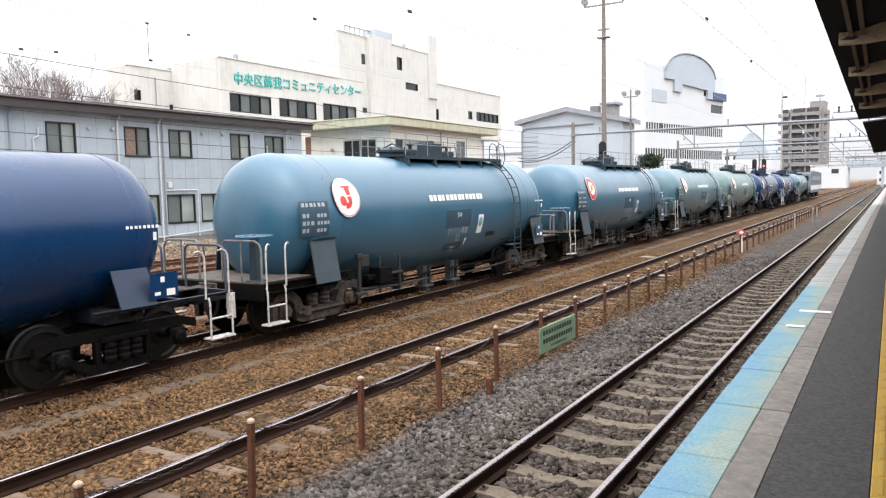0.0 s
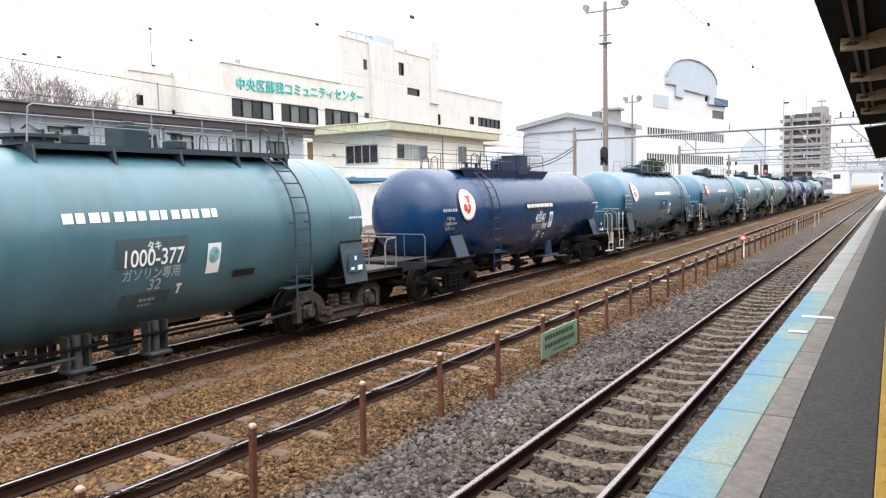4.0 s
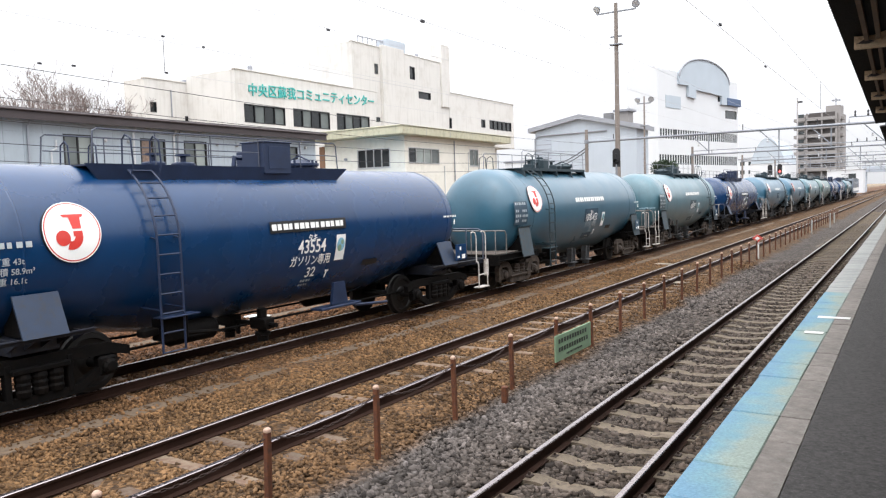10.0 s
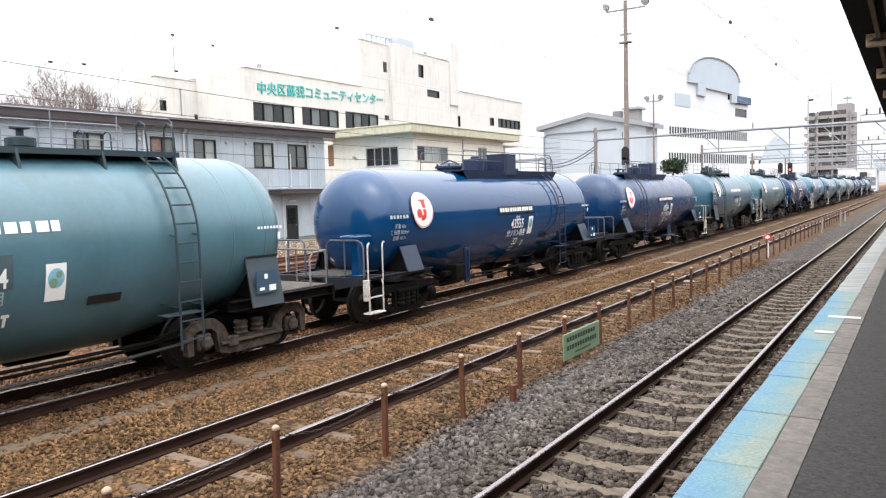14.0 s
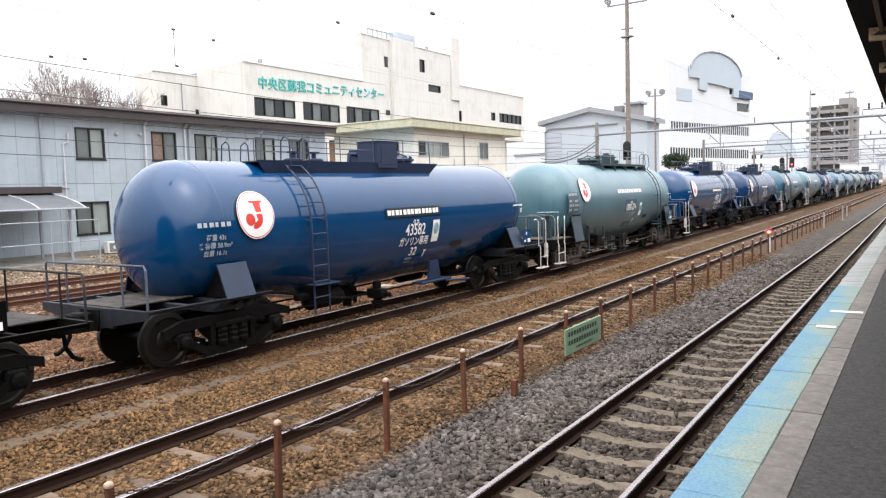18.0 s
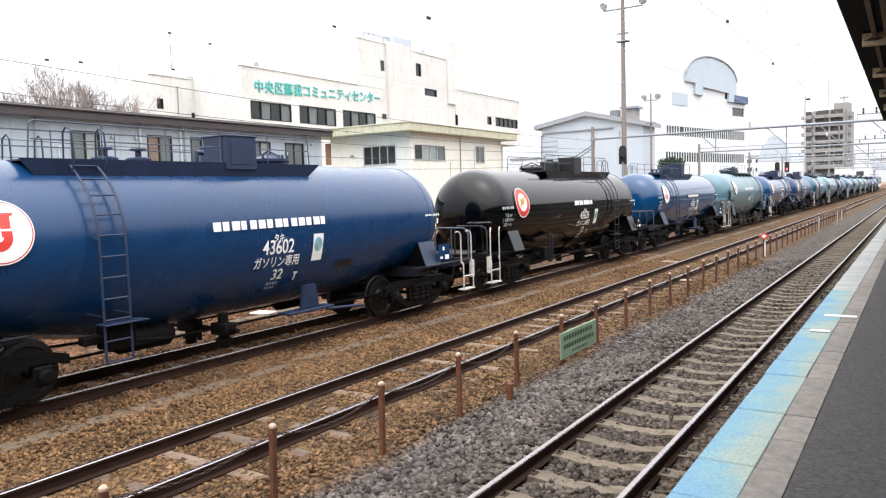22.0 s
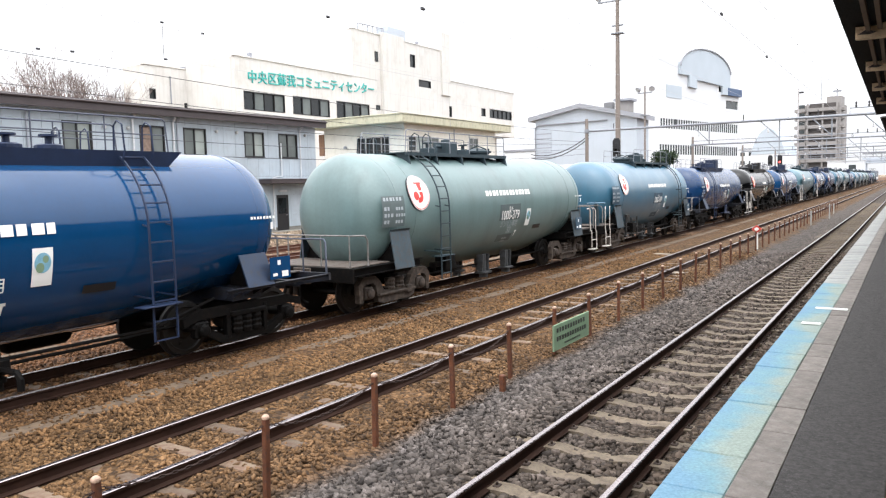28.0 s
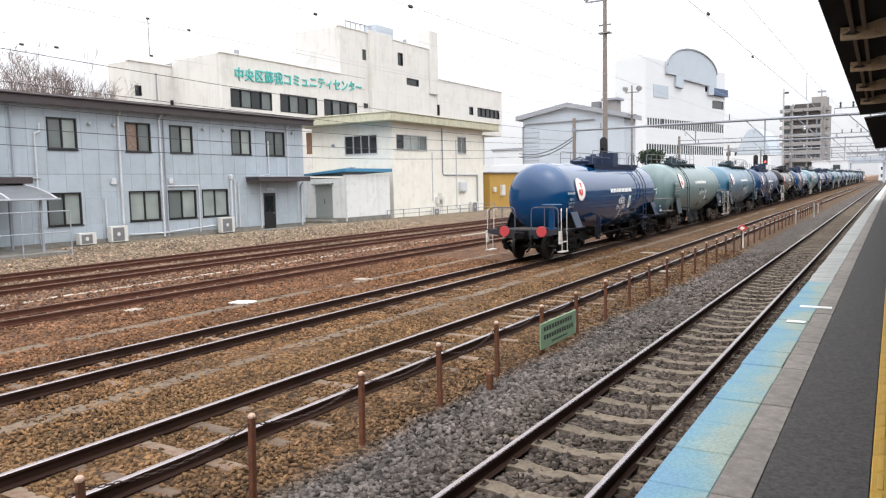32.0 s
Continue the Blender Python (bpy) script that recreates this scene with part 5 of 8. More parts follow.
def far_buildings():
    w = thing("white_hall", "white gabled hall with a grey roof beyond the sidings", "hall")
    Y0, XL, XR, XP = 95.0, -44.4, -30.1, -37.7
    part("gable_wall", Geo().prism([(XL, -0.3), (XR, -0.3), (XR, 10.7), (XP, 12.6), (XL, 11.2)], Y0, Y0 + 0.3, "y"), "hall_panel", w)
    part("side_wall", Geo().box((XR, Y0 + 0.3, -0.3), (XR - 0.3, Y0 + 5, 10.7)), "hall_panel", w)
    part("side_wall", Geo().box((XL, Y0 + 0.3, -0.3), (XL + 0.3, Y0 + 5, 11.2)), "hall_panel", w)
    part("roof", Geo().prism([(XR + 0.7, 10.55), (XR + 0.7, 11.15), (XP, 13.1), (XL - 0.9, 11.7), (XL - 0.9, 11.1), (XP, 12.5)], Y0 - 0.6, Y0 + 5.5, "y"), "far_roof", w)
    d = part("shutter", Geo().box((-44.2, Y0 - 0.08, 4.0), (-42.0, Y0, 10.0), 0.02), "far_grey", w, "grey roller shutter")
    for k in range(9):
        part("slat", Geo().box((-44.2, Y0 - 0.11, 4.2 + k * 0.64), (-42.0, Y0 - 0.082, 4.3 + k * 0.64)), "far_roof", d)
    pipe(w, [(-44.4, Y0 - 0.15, 4.0), (-44.4, Y0 - 0.15, 10.2), (-43.8, Y0 - 0.15, 10.6), (-34.0, Y0 - 0.15, 10.7)], 0.1, "far_roof", "cable_duct")
    part("roof_unit", Geo().box((-35.6, Y0 + 3, 12.0), (-34.4, Y0 + 4, 13.3), 0.03), "ac_dark", w)
    part("roof_unit", Geo().box((-33.2, Y0 + 2, 11.4), (-31.8, Y0 + 4, 13.2), 0.03), "apartment", w)
    part("roof_unit", Geo().box((-33.8, Y0 + 1.6, 13.2), (-31.4, Y0 + 4.2, 13.5), 0.03), "far_roof", w)

    # the arched block: its face runs along u from the near corner
    a = thing("arched_block", "tall white block with a grey arched facade and ribbon windows", "office block", pose(-41.2, 143.2, 0, 0, 0, -13))
    L, D = 35.6, 6.6
    ribbons = [(0.6, L - 0.5, 12.6, 14.5), (0.3, L - 0.5, 7.6, 9.5)]
    for p, q, za, zb in cells(0.0, L, -0.3, 25.9, ribbons + [(25.6, 28.2, 21.2, 22.6), (29.2, L - 0.4, 17.8, 19.6)]):
        part("front_wall", Geo().box((0.0, p, za), (-0.4, q, zb)), "far_white", a)
    part("side_wall", Geo().box((-D, 0.0, -0.3), (-0.4, 0.4, 25.9)), "far_white", a)
    part("side_wall", Geo().box((-D, L - 0.4, -0.3), (-0.4, L, 25.9)), "far_white", a)
    part("back_wall", Geo().box((-D, 0.4, -0.3), (-D + 0.4, L - 0.4, 25.9)), "far_white", a)
    part("roof", Geo().box((-D + 0.4, 0.4, 25.4), (-0.4, L - 0.4, 25.6)), "far_roof", a)
    part("stair_head", Geo().box((-5.4, 0.1, 25.6), (-0.6, 6.0, 26.4)), "far_white", a)
    c, hw = 18.95, 11.2
    arch = [(c - hw * math.cos(t), 25.0 + 4.2 * math.sin(t)) for t in [math.pi * k / 20 for k in range(21)]]
    arch += [(c + hw, 20.6), (c + 7.6, 20.6), (c + 7.6, 22.4), (c - 4.2, 22.8), (c - 4.2, 21.0), (c - 7.4, 21.2), (c - 7.4, 23.4), (c - hw, 23.4)]
    part("arch_facade", Geo().prism(arch, 0.02, 0.5, "x"), "far_arch", a, "grey arched false front")
    rim = [(0.5, y, z) for y, z in arch[:21]]
    part("arch_rim", Geo().tube(rim, 0.22, 6), "far_roof", a)
    part("facade_panel", Geo().box((0.02, 3.0, 18.6), (0.1, 9.0, 21.0)), "far_arch", a)
    for y0, y1, z0, z1 in ribbons:
        k, n = y0, 34
        step = (y1 - y0) / n
        for i in range(n):
            part("window", Geo().box((-0.12, y0 + i * step + 0.25, z0), (-0.07, y0 + (i + 1) * step - 0.02, z1)), "far_glass", a)
            part("pier", Geo().box((-0.14, y0 + i * step, z0), (-0.03, y0 + i * step + 0.24, z1)), "far_white", a)
    part("window", Geo().box((-0.3, 25.6, 21.2), (-0.24, 28.2, 22.6)), "far_glass", a)
    part("window", Geo().box((-0.3, 29.2, 17.8), (-0.24, L - 0.4, 19.6)), "far_glass", a)
    part("blue_band", Geo().box((0.02, L - 6.5, 20.6), (0.6, L + 0.4, 22.2), 0.05), "far_blue", a, "dark blue band")
    # vaulted hall
    v = thing("vaulted_hall", "small pale hall with a rounded grey end wall", "hall", pose(-38.5, 256, 0))
    part("body", Geo().box((-5.5, 0, -0.3), (4.8, 30, 10.0)), "far_white", v)
    pts = [(-5.4 + 10.1 * k / 18, 10.0 + 8.2 * math.sin(math.pi * k / 18) ** 0.75) for k in range(19)]
    part("vault", Geo().prism(pts, -0.2, 30, "y"), "far_arch", v)
    # apartment tower
    t = thing("apartment_tower", "nine-storey brownish apartment tower with stacked balconies", "apartment block", pose(-30.5, 298, 0, 0, 0, -4))
    part("core", Geo().box((-5.0, 0, -0.3), (9.0, 14, 28.0)), "apartment", t)
    part("lift_head", Geo().box((4.0, 3, 28.0), (8.6, 11, 30.8)), "apartment", t)
    part("mast", Geo().tube([(7.0, 5, 30.8), (7.0, 5, 33.5)], 0.2, 5), "far_roof", t)
    part("mast_frame", Geo().box((5.6, 4.8, 32.4), (8.4, 5.2, 33.0)), "far_roof", t)
    for s in range(9):
        z = 1.6 + s * 3.0
        # a dark slab on the core stands in for the shade above each balcony
        part("recess", Geo().box((-1.0, -0.25, z + 1.2), (7.6, -0.02, z + 2.75)), "apartment_dark", t)
        part("balcony", Geo().box((-1.4, -1.5, z), (8.0, -0.02, z + 1.15)), "apartment", t)
        part("balcony", Geo().box((-5.9, -0.6, z), (-2.2, 3.5, z + 1.1)), "apartment", t)
        part("balcony", Geo().box((9.0, 1.0, z), (10.0, 5.0, z + 1.1)), "apartment", t)
        part("window", Geo().box((-4.6, -0.1, z + 1.4), (-2.6, -0.03, z + 2.6)), "far_glass", t)
    for x in (-1.5, 3.4, 7.9):
        part("pier", Geo().box((x - 0.25, -1.3, -0.3), (x + 0.25, -0.02, 28.3)), "apartment", t)
    # low things at the far end
    h = thing("white_depot", "low white depot building at the yard's far end", "depot", pose(-22.3, 260, 0))
    part("wall", Geo().box((0, 0, -0.3), (9.9, 12, 7.0), 0.05), "far_white", h)
    part("roof", Geo().box((-0.2, -0.2, 7.0), (10.1, 12.2, 7.2), 0.02), "far_white", h)
    part("window", Geo().box((5.9, -0.04, 4.4), (7.9, -0.005, 5.8)), "far_glass", h)
    o = thing("footbridge", "grey steel footbridge far down the tracks", "footbridge", pose(0, 285, 0))
    part("deck", Geo().box((-14, 0, 6.4), (40, 4, 7.2), 0.05), "far_grey", o)
    part("parapet", Geo().box((-14, -0.15, 7.2), (40, -0.02, 8.3), 0.02), "far_grey", o)
    part("roof", Geo().box((-14, -0.5, 9.6), (40, 4.5, 9.9), 0.02), "far_roof", o)
    for x in (-13, -3, 8, 18, 30):
        part("pier", Geo().box((x - 0.4, 1, -0.3), (x + 0.4, 3, 6.4), 0.02), "far_grey", o)
        part("roof_post", Geo().box((x - 0.1, 0, 7.2), (x + 0.1, 0.2, 9.6)), "far_grey", o)
    for i, (x, y, ww, d, hh) in enumerate(((14, 330, 22, 12, 14), (-6, 380, 16, 12, 11), (44, 300, 24, 14, 17), (-62, 300, 20, 14, 13), (-80, 210, 22, 14, 14), (-70, 135, 10, 12, 9), (-95, 120, 18, 14, 12))):
        f = thing("distant_block", "pale distant town building behind the yard", "building", pose(x, y, 0), "distant buildings")
        part("body", Geo().box((0, 0, -0.3), (ww, d, hh)), ("far_grey", "far_white")[i % 2], f)
        part("roof", Geo().box((-0.2, -0.2, hh), (ww + 0.2, d + 0.2, hh + 0.4)), "far_roof", f)
        for r in range(int(hh / 3.2)):
            for q in range(int(ww / 3)):
                part("window", Geo().box((0.8 + q * 3, -0.05, 1.2 + r * 3.2), (2.4 + q * 3, -0.01, 2.6 + r * 3.2)), "far_glass", f)


M["mast_pale"] = surface("mast_pale_steel", (0.42, 0.4, 0.4), 0.6, 0.1, 0.15, 2.0, 40.0, 0.0)
M["hall_panel"] = surface("hall_panel", (0.44, 0.485, 0.54), 0.6, 0, 0.06, 0.4, 20.0, 0.0, streaks=0.2, streak_colour=(0.3, 0.3, 0.3))
M["awning_sheet"] = surface("awning_sheet", (0.11, 0.115, 0.125), 0.4, 0, 0.15, 2.0, 40.0, 0.0)
M["marker_pink"] = surface("marker_pink", (0.6, 0.4, 0.42), 0.6, 0, 0.1, 4.0, 40.0, 0.0)
M["far_arch"] = surface("arch_grey_cladding", (0.42, 0.475, 0.53), 0.6, 0, 0.05, 0.3, 12.0, 0.0)


# ---------------------------------------------------------------- poles, gantries, wires
def flood_pole(x, y, top, r, arms):
    p = thing("floodlight_pole", "tall concrete pole with round floodlights on cross arms", "light pole", pose(x, y, 0), "yard lights")
    part("pole", Geo().tube([(0, 0, -0.5), (0, 0, top * 0.5), (0, 0, top)], r, 12, taper=0.62), "mast_concrete", p, smooth=True)
    for z, w, n in arms:
        part("cross_arm", Geo().box((-w, -0.06, z - 0.06), (w, 0.06, z + 0.06), 0.01), "steel_grey", p)
        for k in range(n):
            xx = -w + 2 * w * k / (n - 1)
            l = part("lamp", Geo().lathe([(-0.42, 0.09), (-0.3, 0.2), (-0.08, 0.31), (0.0, 0.33), (0.01, 0.3)], (0, 0, 0), "y", 16), "steel_grey", p, "round floodlight", pose(xx, 0.0, z + 0.38, -35, 0, 170 + 30 * (k - 0.5)))
            part("lens", Geo().lathe([(0.0, 0.29), (0.012, 0.27)], (0, 0, 0), "y", 16), "pipe_white", l)
            part("bracket", Geo().tube([(xx, 0, z), (xx, 0, z + 0.3)], 0.03, 6), "steel_grey", p)
    part("platform", Geo().box((-0.5, -0.3, top - 3.4), (0.5, 0.3, top - 3.3), 0.01), "steel_grey", p)
    for k in range(int(top * 1.2)):
        part("rung", Geo().tube([(-0.26, 0, 2 + k * 0.7), (0.26, 0, 2 + k * 0.7)], 0.014, 4), "steel_grey", p) if 2 + k * 0.7 < top - 1 else None


def gantry(y, x0, x1, z, masts):
    g = thing("wire_gantry", "grey steel portal gantry carrying the overhead wires", "gantry", pose(0, y, 0), "wire gantries")
    for x, top, r in masts:
        part("mast", Geo().tube([(x, 0, -0.5), (x, 0, top)], r, 10, taper=0.8), "mast_concrete", g, smooth=True)
        part("mast_band", Geo().lathe([(z - 0.2, r + 0.03), (z + 0.2, r + 0.03)], (x, 0, 0), "z", 10), "steel_grey", g)
    part("beam", Geo().tube([(x0, 0, z), (x1, 0, z)], 0.11, 8), "steel_grey", g, smooth=True)
    part("beam", Geo().tube([(x0, 0, z + 0.55), (x1, 0, z + 0.55)], 0.05, 6), "steel_grey", g) if y > 90 else None
    for x in TRACKS[:4]:
        part("drop_tube", Geo().tube([(x + 0.9, 0, z), (x + 0.9, 0, z - 1.9)], 0.06, 6), "steel_grey", g)
        part("strut", Geo().tube([(x + 0.9, 0, z - 1.6), (x - 0.6, 0, z - 0.1)], 0.05, 6), "steel_grey", g)
        part("insulator", Geo().lathe([(z - 1.1, 0.04), (z - 1.0, 0.11), (z - 0.92, 0.05), (z - 0.84, 0.11), (z - 0.76, 0.05)], (x, 0, 0), "z", 8), "pipe_white", g)
    for k in range(6):
        x = x0 + (x1 - x0) * (k + 0.5) / 6
        part("insulator", Geo().tube([(x, 0, z), (x, 0, z + 0.6)], 0.045, 6), "wire_dark", g)


def overhead():
    flood_pole(-20.6, 60.0, 18.0, 0.24, ((17.3, 1.65, 2), (15.3, 0.5, 0)))
    flood_pole(-26.0, 85.0, 13.4, 0.13, ((12.6, 0.8, 2),))
    for y, z in ((70.0, 7.6), (112.0, 7.6), (150.0, 7.6), (190.0, 7.6), (235.0, 7.6)):
        gantry(y, -27.4, 8.0, z, ((-27.2, 8.8, 0.2), (7.6, 8.6, 0.2)))
    gantry(10.0 - 45, -27.4, 8.0, 7.6, ((-27.2, 8.8, 0.2), (7.6, 8.6, 0.2)))
    for y, x, w in ((70.0, -2.2, 2.2), (112.0, -4.0, 2.6)):
        f = thing("feeder_frame", "light steel frame with feeder insulators above the gantry", "wire bracket", pose(x, y, 0), "feeder frames")
        part("riser", Geo().tube([(-w, 0, 7.6), (-w, 0, 8.15), (w, 0, 8.15), (w, 0, 7.6)], 0.05, 6), "steel_grey", f)
        for k in range(4):
            part("insulator", Geo().lathe([(8.15, 0.05), (8.3, 0.09), (8.42, 0.05), (8.55, 0.09), (8.66, 0.04)], (-w * 0.8 + w * 0.42 * k, 0, 0), "z", 8), "wire_dark", f)
    m = thing("slim_mast", "tall slim grey steel mast with a small lamp at its top", "mast", pose(-13.3, 112.6, 0))
    part("pole", Geo().tube([(0, 0, -0.4), (0, 0, 14.6)], 0.13, 8, taper=0.7), "mast_pale", m, smooth=True)
    part("lamp", Geo().box((0.1, -0.15, 13.9), (0.65, 0.15, 14.15), 0.05), "wire_dark", m)
    o = thing("overhead_line", "thin overhead contact and carrier wires above the tracks", "overhead line")
    spans = ((-35, 70), (70, 112), (112, 150), (150, 190))
    for x, zc, zm in ((TRACKS[0], 5.3, 6.2), (TRACKS[1], 5.45, 6.3), (TRACKS[2], 5.4, 6.3), (TRACKS[3], 6.1, 7.0)):
        for a, b in spans:
            n = 16
            part("contact_wire", Geo().tube([(x, a, zc), (x, b, zc)], 0.005, 4), "wire", o)
            part("carrier_wire", Geo().tube([(x, a + (b - a) * k / n, zm + 0.15 - 0.5 * (k / n) * (1 - k / n)) for k in range(n + 1)], 0.005, 4), "wire", o)
    for x, y, z0, z1 in ((TRACKS[3], 12.7, 6.1, 7.03), (TRACKS[0], 29.0, 5.3, 6.2)):
        part("dropper", Geo().tube([(x, y, z0), (x, y, z1)], 0.008, 4), "wire_dark", o)
    for x, y, z in ((TRACKS[3], 12.7, 7.03), (TRACKS[3], 12.75, 6.1), (TRACKS[3], 14.0, 6.95), (TRACKS[2], 12.4, 6.3), (TRACKS[1], 10.0, 5.45), (TRACKS[0], 13.0, 5.35), (TRACKS[0], 17.5, 5.25), (TRACKS[3], 10.2, 5.95), (TRACKS[3], 9.4, 5.9)):
        part("clamp", Geo().box((x - 0.02, y - 0.05, z - 0.025), (x + 0.02, y + 0.05, z + 0.025), 0.01), "wire_dark", o)
    part("insulator", Geo().lathe([(5.62, 0.05), (5.66, 0.14), (5.7, 0.15), (5.73, 0.08), (5.77, 0.15), (5.82, 0.14), (5.88, 0.05), (6.3, 0.04)], (TRACKS[2], 5.85, 0), "z", 14), "pipe_grey", o, "grey ribbed insulator")
    part("marker_tube", Geo().tube([(TRACKS[2], 6.1, 5.66), (TRACKS[2], 6.1, 6.3)], 0.05, 8), "marker_pink", o, "pale pink marker tube")
    c = thing("service_cables", "dark service cables strung along the sidings to a pole", "cable")
    for za, zb, sag, x in ((8.2, 6.6, 0.9, -28.2), (7.3, 6.3, 1.1, -28.0), (6.7, 5.9, 1.4, -28.1), (6.1, 5.4, 1.5, -27.9), (9.6, 7.4, 1.0, -27.6)):
        part("cable", Geo().tube([(x + 0.8 * k / 24, -20 + 90 * k / 24, za + (zb - za) * k / 24 - 4 * sag * (k / 24) * (1 - k / 24)) for k in range(25)], 0.014, 5), "wire_dark", c)
    for za, zb in ((6.0, 7.2), (5.6, 6.9)):
        part("cable", Geo().tube([(-38.0 + 11 * k / 12, 80 - 10 * k / 12, za + (zb - za) * k / 12 - 3.2 * (k / 12) * (1 - k / 12)) for k in range(13)], 0.05, 6), "wire_dark", c)
    for k, (x, y, z, lit) in enumerate(((-16.2, 108.8, 4.9, False), (-15.0, 108.8, 4.9, True), (-19.0, 55.0, 5.2, False))):
        s = thing("colour_signal", "black colour-light signal head on a post" + (" showing red" if lit else ""), "railway signal", pose(x, y, 0), "signals")
        part("post", Geo().tube([(0, 0, -0.3), (0, 0, z - 0.5)], 0.07, 8), "steel_grey", s)
        part("backboard", Geo().prism([(-0.3, z - 0.7), (0.3, z - 0.7), (0.3, z + 0.5), (0.15, z + 0.7), (-0.15, z + 0.7), (-0.3, z + 0.5)], -0.03, 0.03, "y"), "frame_dark", s)
        part("hood", Geo().tube([(0, -0.03, z - 0.25), (0, -0.3, z - 0.25)], 0.17, 10, cap=False), "frame_dark", s)
        part("lens", Geo().lathe([(-0.05, 0.12), (-0.035, 0.13)], (0, 0, z - 0.25), "y", 12), "lamp_red" if lit else "frame_dark", s)
        part("lens", Geo().lathe([(-0.05, 0.12), (-0.035, 0.13)], (0, 0, z + 0.2), "y", 12), "frame_dark", s)


# ---------------------------------------------------------------- plants
def bare_tree(x, y, height, seed, spread=1.0):
    r = random.Random(seed)
    t = thing("bare_tree", "leafless grey-brown winter tree with fine twigs behind the office", "tree", pose(x, y, -0.1), "bare trees")
    trunk, twigs = Geo(), Geo()

    def grow(p, d, length, rad, level):
        pts = [p]
        for k in range(3):
            d = (d + Vector((r.uniform(-0.18, 0.18), r.uniform(-0.18, 0.18), r.uniform(-0.02, 0.14)))).normalized()
            pts.append(pts[-1] + d * length / 3)
        (trunk if level < 2 else twigs).tube(pts, rad, 6 if level < 2 else 3, cap=level < 2, taper=0.55)
        if level >= (7 if r.random() < 0.35 else 6):
            return
        n = 3 if level < 5 else r.choice((2, 3, 3))
        for k in range(n):
            side = Vector((r.uniform(-1, 1), r.uniform(-1, 1), r.uniform(-0.1, 0.6))).normalized()
            nd = (d * r.uniform(0.65, 1.0) + side * r.uniform(0.4, 0.75) * spread).normalized()
            start = pts[-1] if k == 0 else pts[r.choice((1, 2, 3))]
            grow(start, nd, length * r.uniform(0.62, 0.8), max(0.012, rad * 0.5), level + 1)
    grow(Vector((0, 0, 0)), Vector((0, 0, 1)), height * 0.325, height * 0.017, 0)
    part("trunk", trunk, "bark", t, smooth=True)
    part("crown", twigs, "bark", t, "dense fine twigs")


def evergreen(x, y, z, r0, seed):
    r = random.Random(seed)
    t = thing("evergreen_shrub", "dark green clipped evergreen beyond the train", "shrub", pose(x, y, z), "evergreens")
    part("trunk", Geo().tube([(0, 0, -z - 0.3), (0, 0, r0 * 0.4)], 0.12, 6), "bark", t)
    g = Geo()
    for k in range(2200):
        a, b, q = r.uniform(0, 6.28), r.uniform(-1, 1), r.uniform(0.5, 1.08) * (1 + 0.2 * math.sin(3 * k))
        c = math.sqrt(1 - b * b)
        p = Vector((math.cos(a) * c * r0 * q * 1.3, math.sin(a) * c * r0 * q, r0 * 0.8 + b * r0 * 0.8 * q))
        u, v = Vector((r.uniform(-1, 1), r.uniform(-1, 1), r.uniform(-1, 1))).normalized() * 0.2, Vector((r.uniform(-1, 1), r.uniform(-1, 1), r.uniform(-1, 1))).normalized() * 0.14
        g.add([p - u, p + v, p + u, p - v], [(0, 1, 2, 3)])
    part("crown", g, "leaf", t, "dense dark leaves")


def plants():
    for i, (x, y, h, s) in enumerate(((-54.5, 28.6, 13.2, 1.0), (-53.5, 30.2, 12.8, 1.0), (-55.5, 31.6, 12.9, 1.1), (-53.0, 33.0, 12.9, 1.1), (-54.5, 34.2, 13.0, 1.0), (-52.5, 35.2, 11.9, 1.0),
                                     (-56.0, 29.6, 12.8, 1.1), (-56.5, 33.0, 12.9, 1.0), (-55.4, 36.4, 12.0, 1.1), (-55.5, 36.7, 12.3, 1.0), (-56.2, 34.6, 13.3, 1.0), (-55.8, 35.6, 12.9, 1.0))):
        bare_tree(x, y, h, 11 + i, s)
    evergreen(-33.0, 118.0, 5.0, 1.4, 3)
    evergreen(-24.0, 118.0, 1.0, 1.4, 4)


# an unseen plain wall added behind the camera to keep low sky off the tanks
def unseen_side():
    s = thing("sky_block_wall", "plain unseen wall added beyond the platform to block low sky", "wall", kind="structure")
    part("wall_run", Geo().box((7.6, -160, -0.4), (8.0, 160, 6.2)), "plat_body", s)


grey_building()
cream_building()
community_centre()
far_buildings()
overhead()
plants()
unseen_side()


# ---------------------------------------------------------------- the train
SHAPE = {"old": (1.2, 2.1), "new": (1.3, 2.12)}     # radius of the barrel and height of its axis
CACHE = {}


def cached(key, make, smooth=False):
    if key not in CACHE:
        CACHE[key] = make().mesh(key[0], smooth)
    return CACHE[key]


def belly(kind, y):
    """Depth of the tank below its axis: the barrel drops towards the middle."""
    return SHAPE[kind][0] + 0.27 * max(0.0, min(1.0, (4.3 - abs(y)) / 1.6))


def on_tank(kind, u, a, off=0.009):
    """The place at u along the barrel and a metres round it from the side's middle."""
    rad, mid = SHAPE[kind]
    t = a / rad
    low = belly(kind, u) if t < 0 else rad
    return ((rad + off) * math.cos(t), u, mid + (low + off) * math.sin(t))


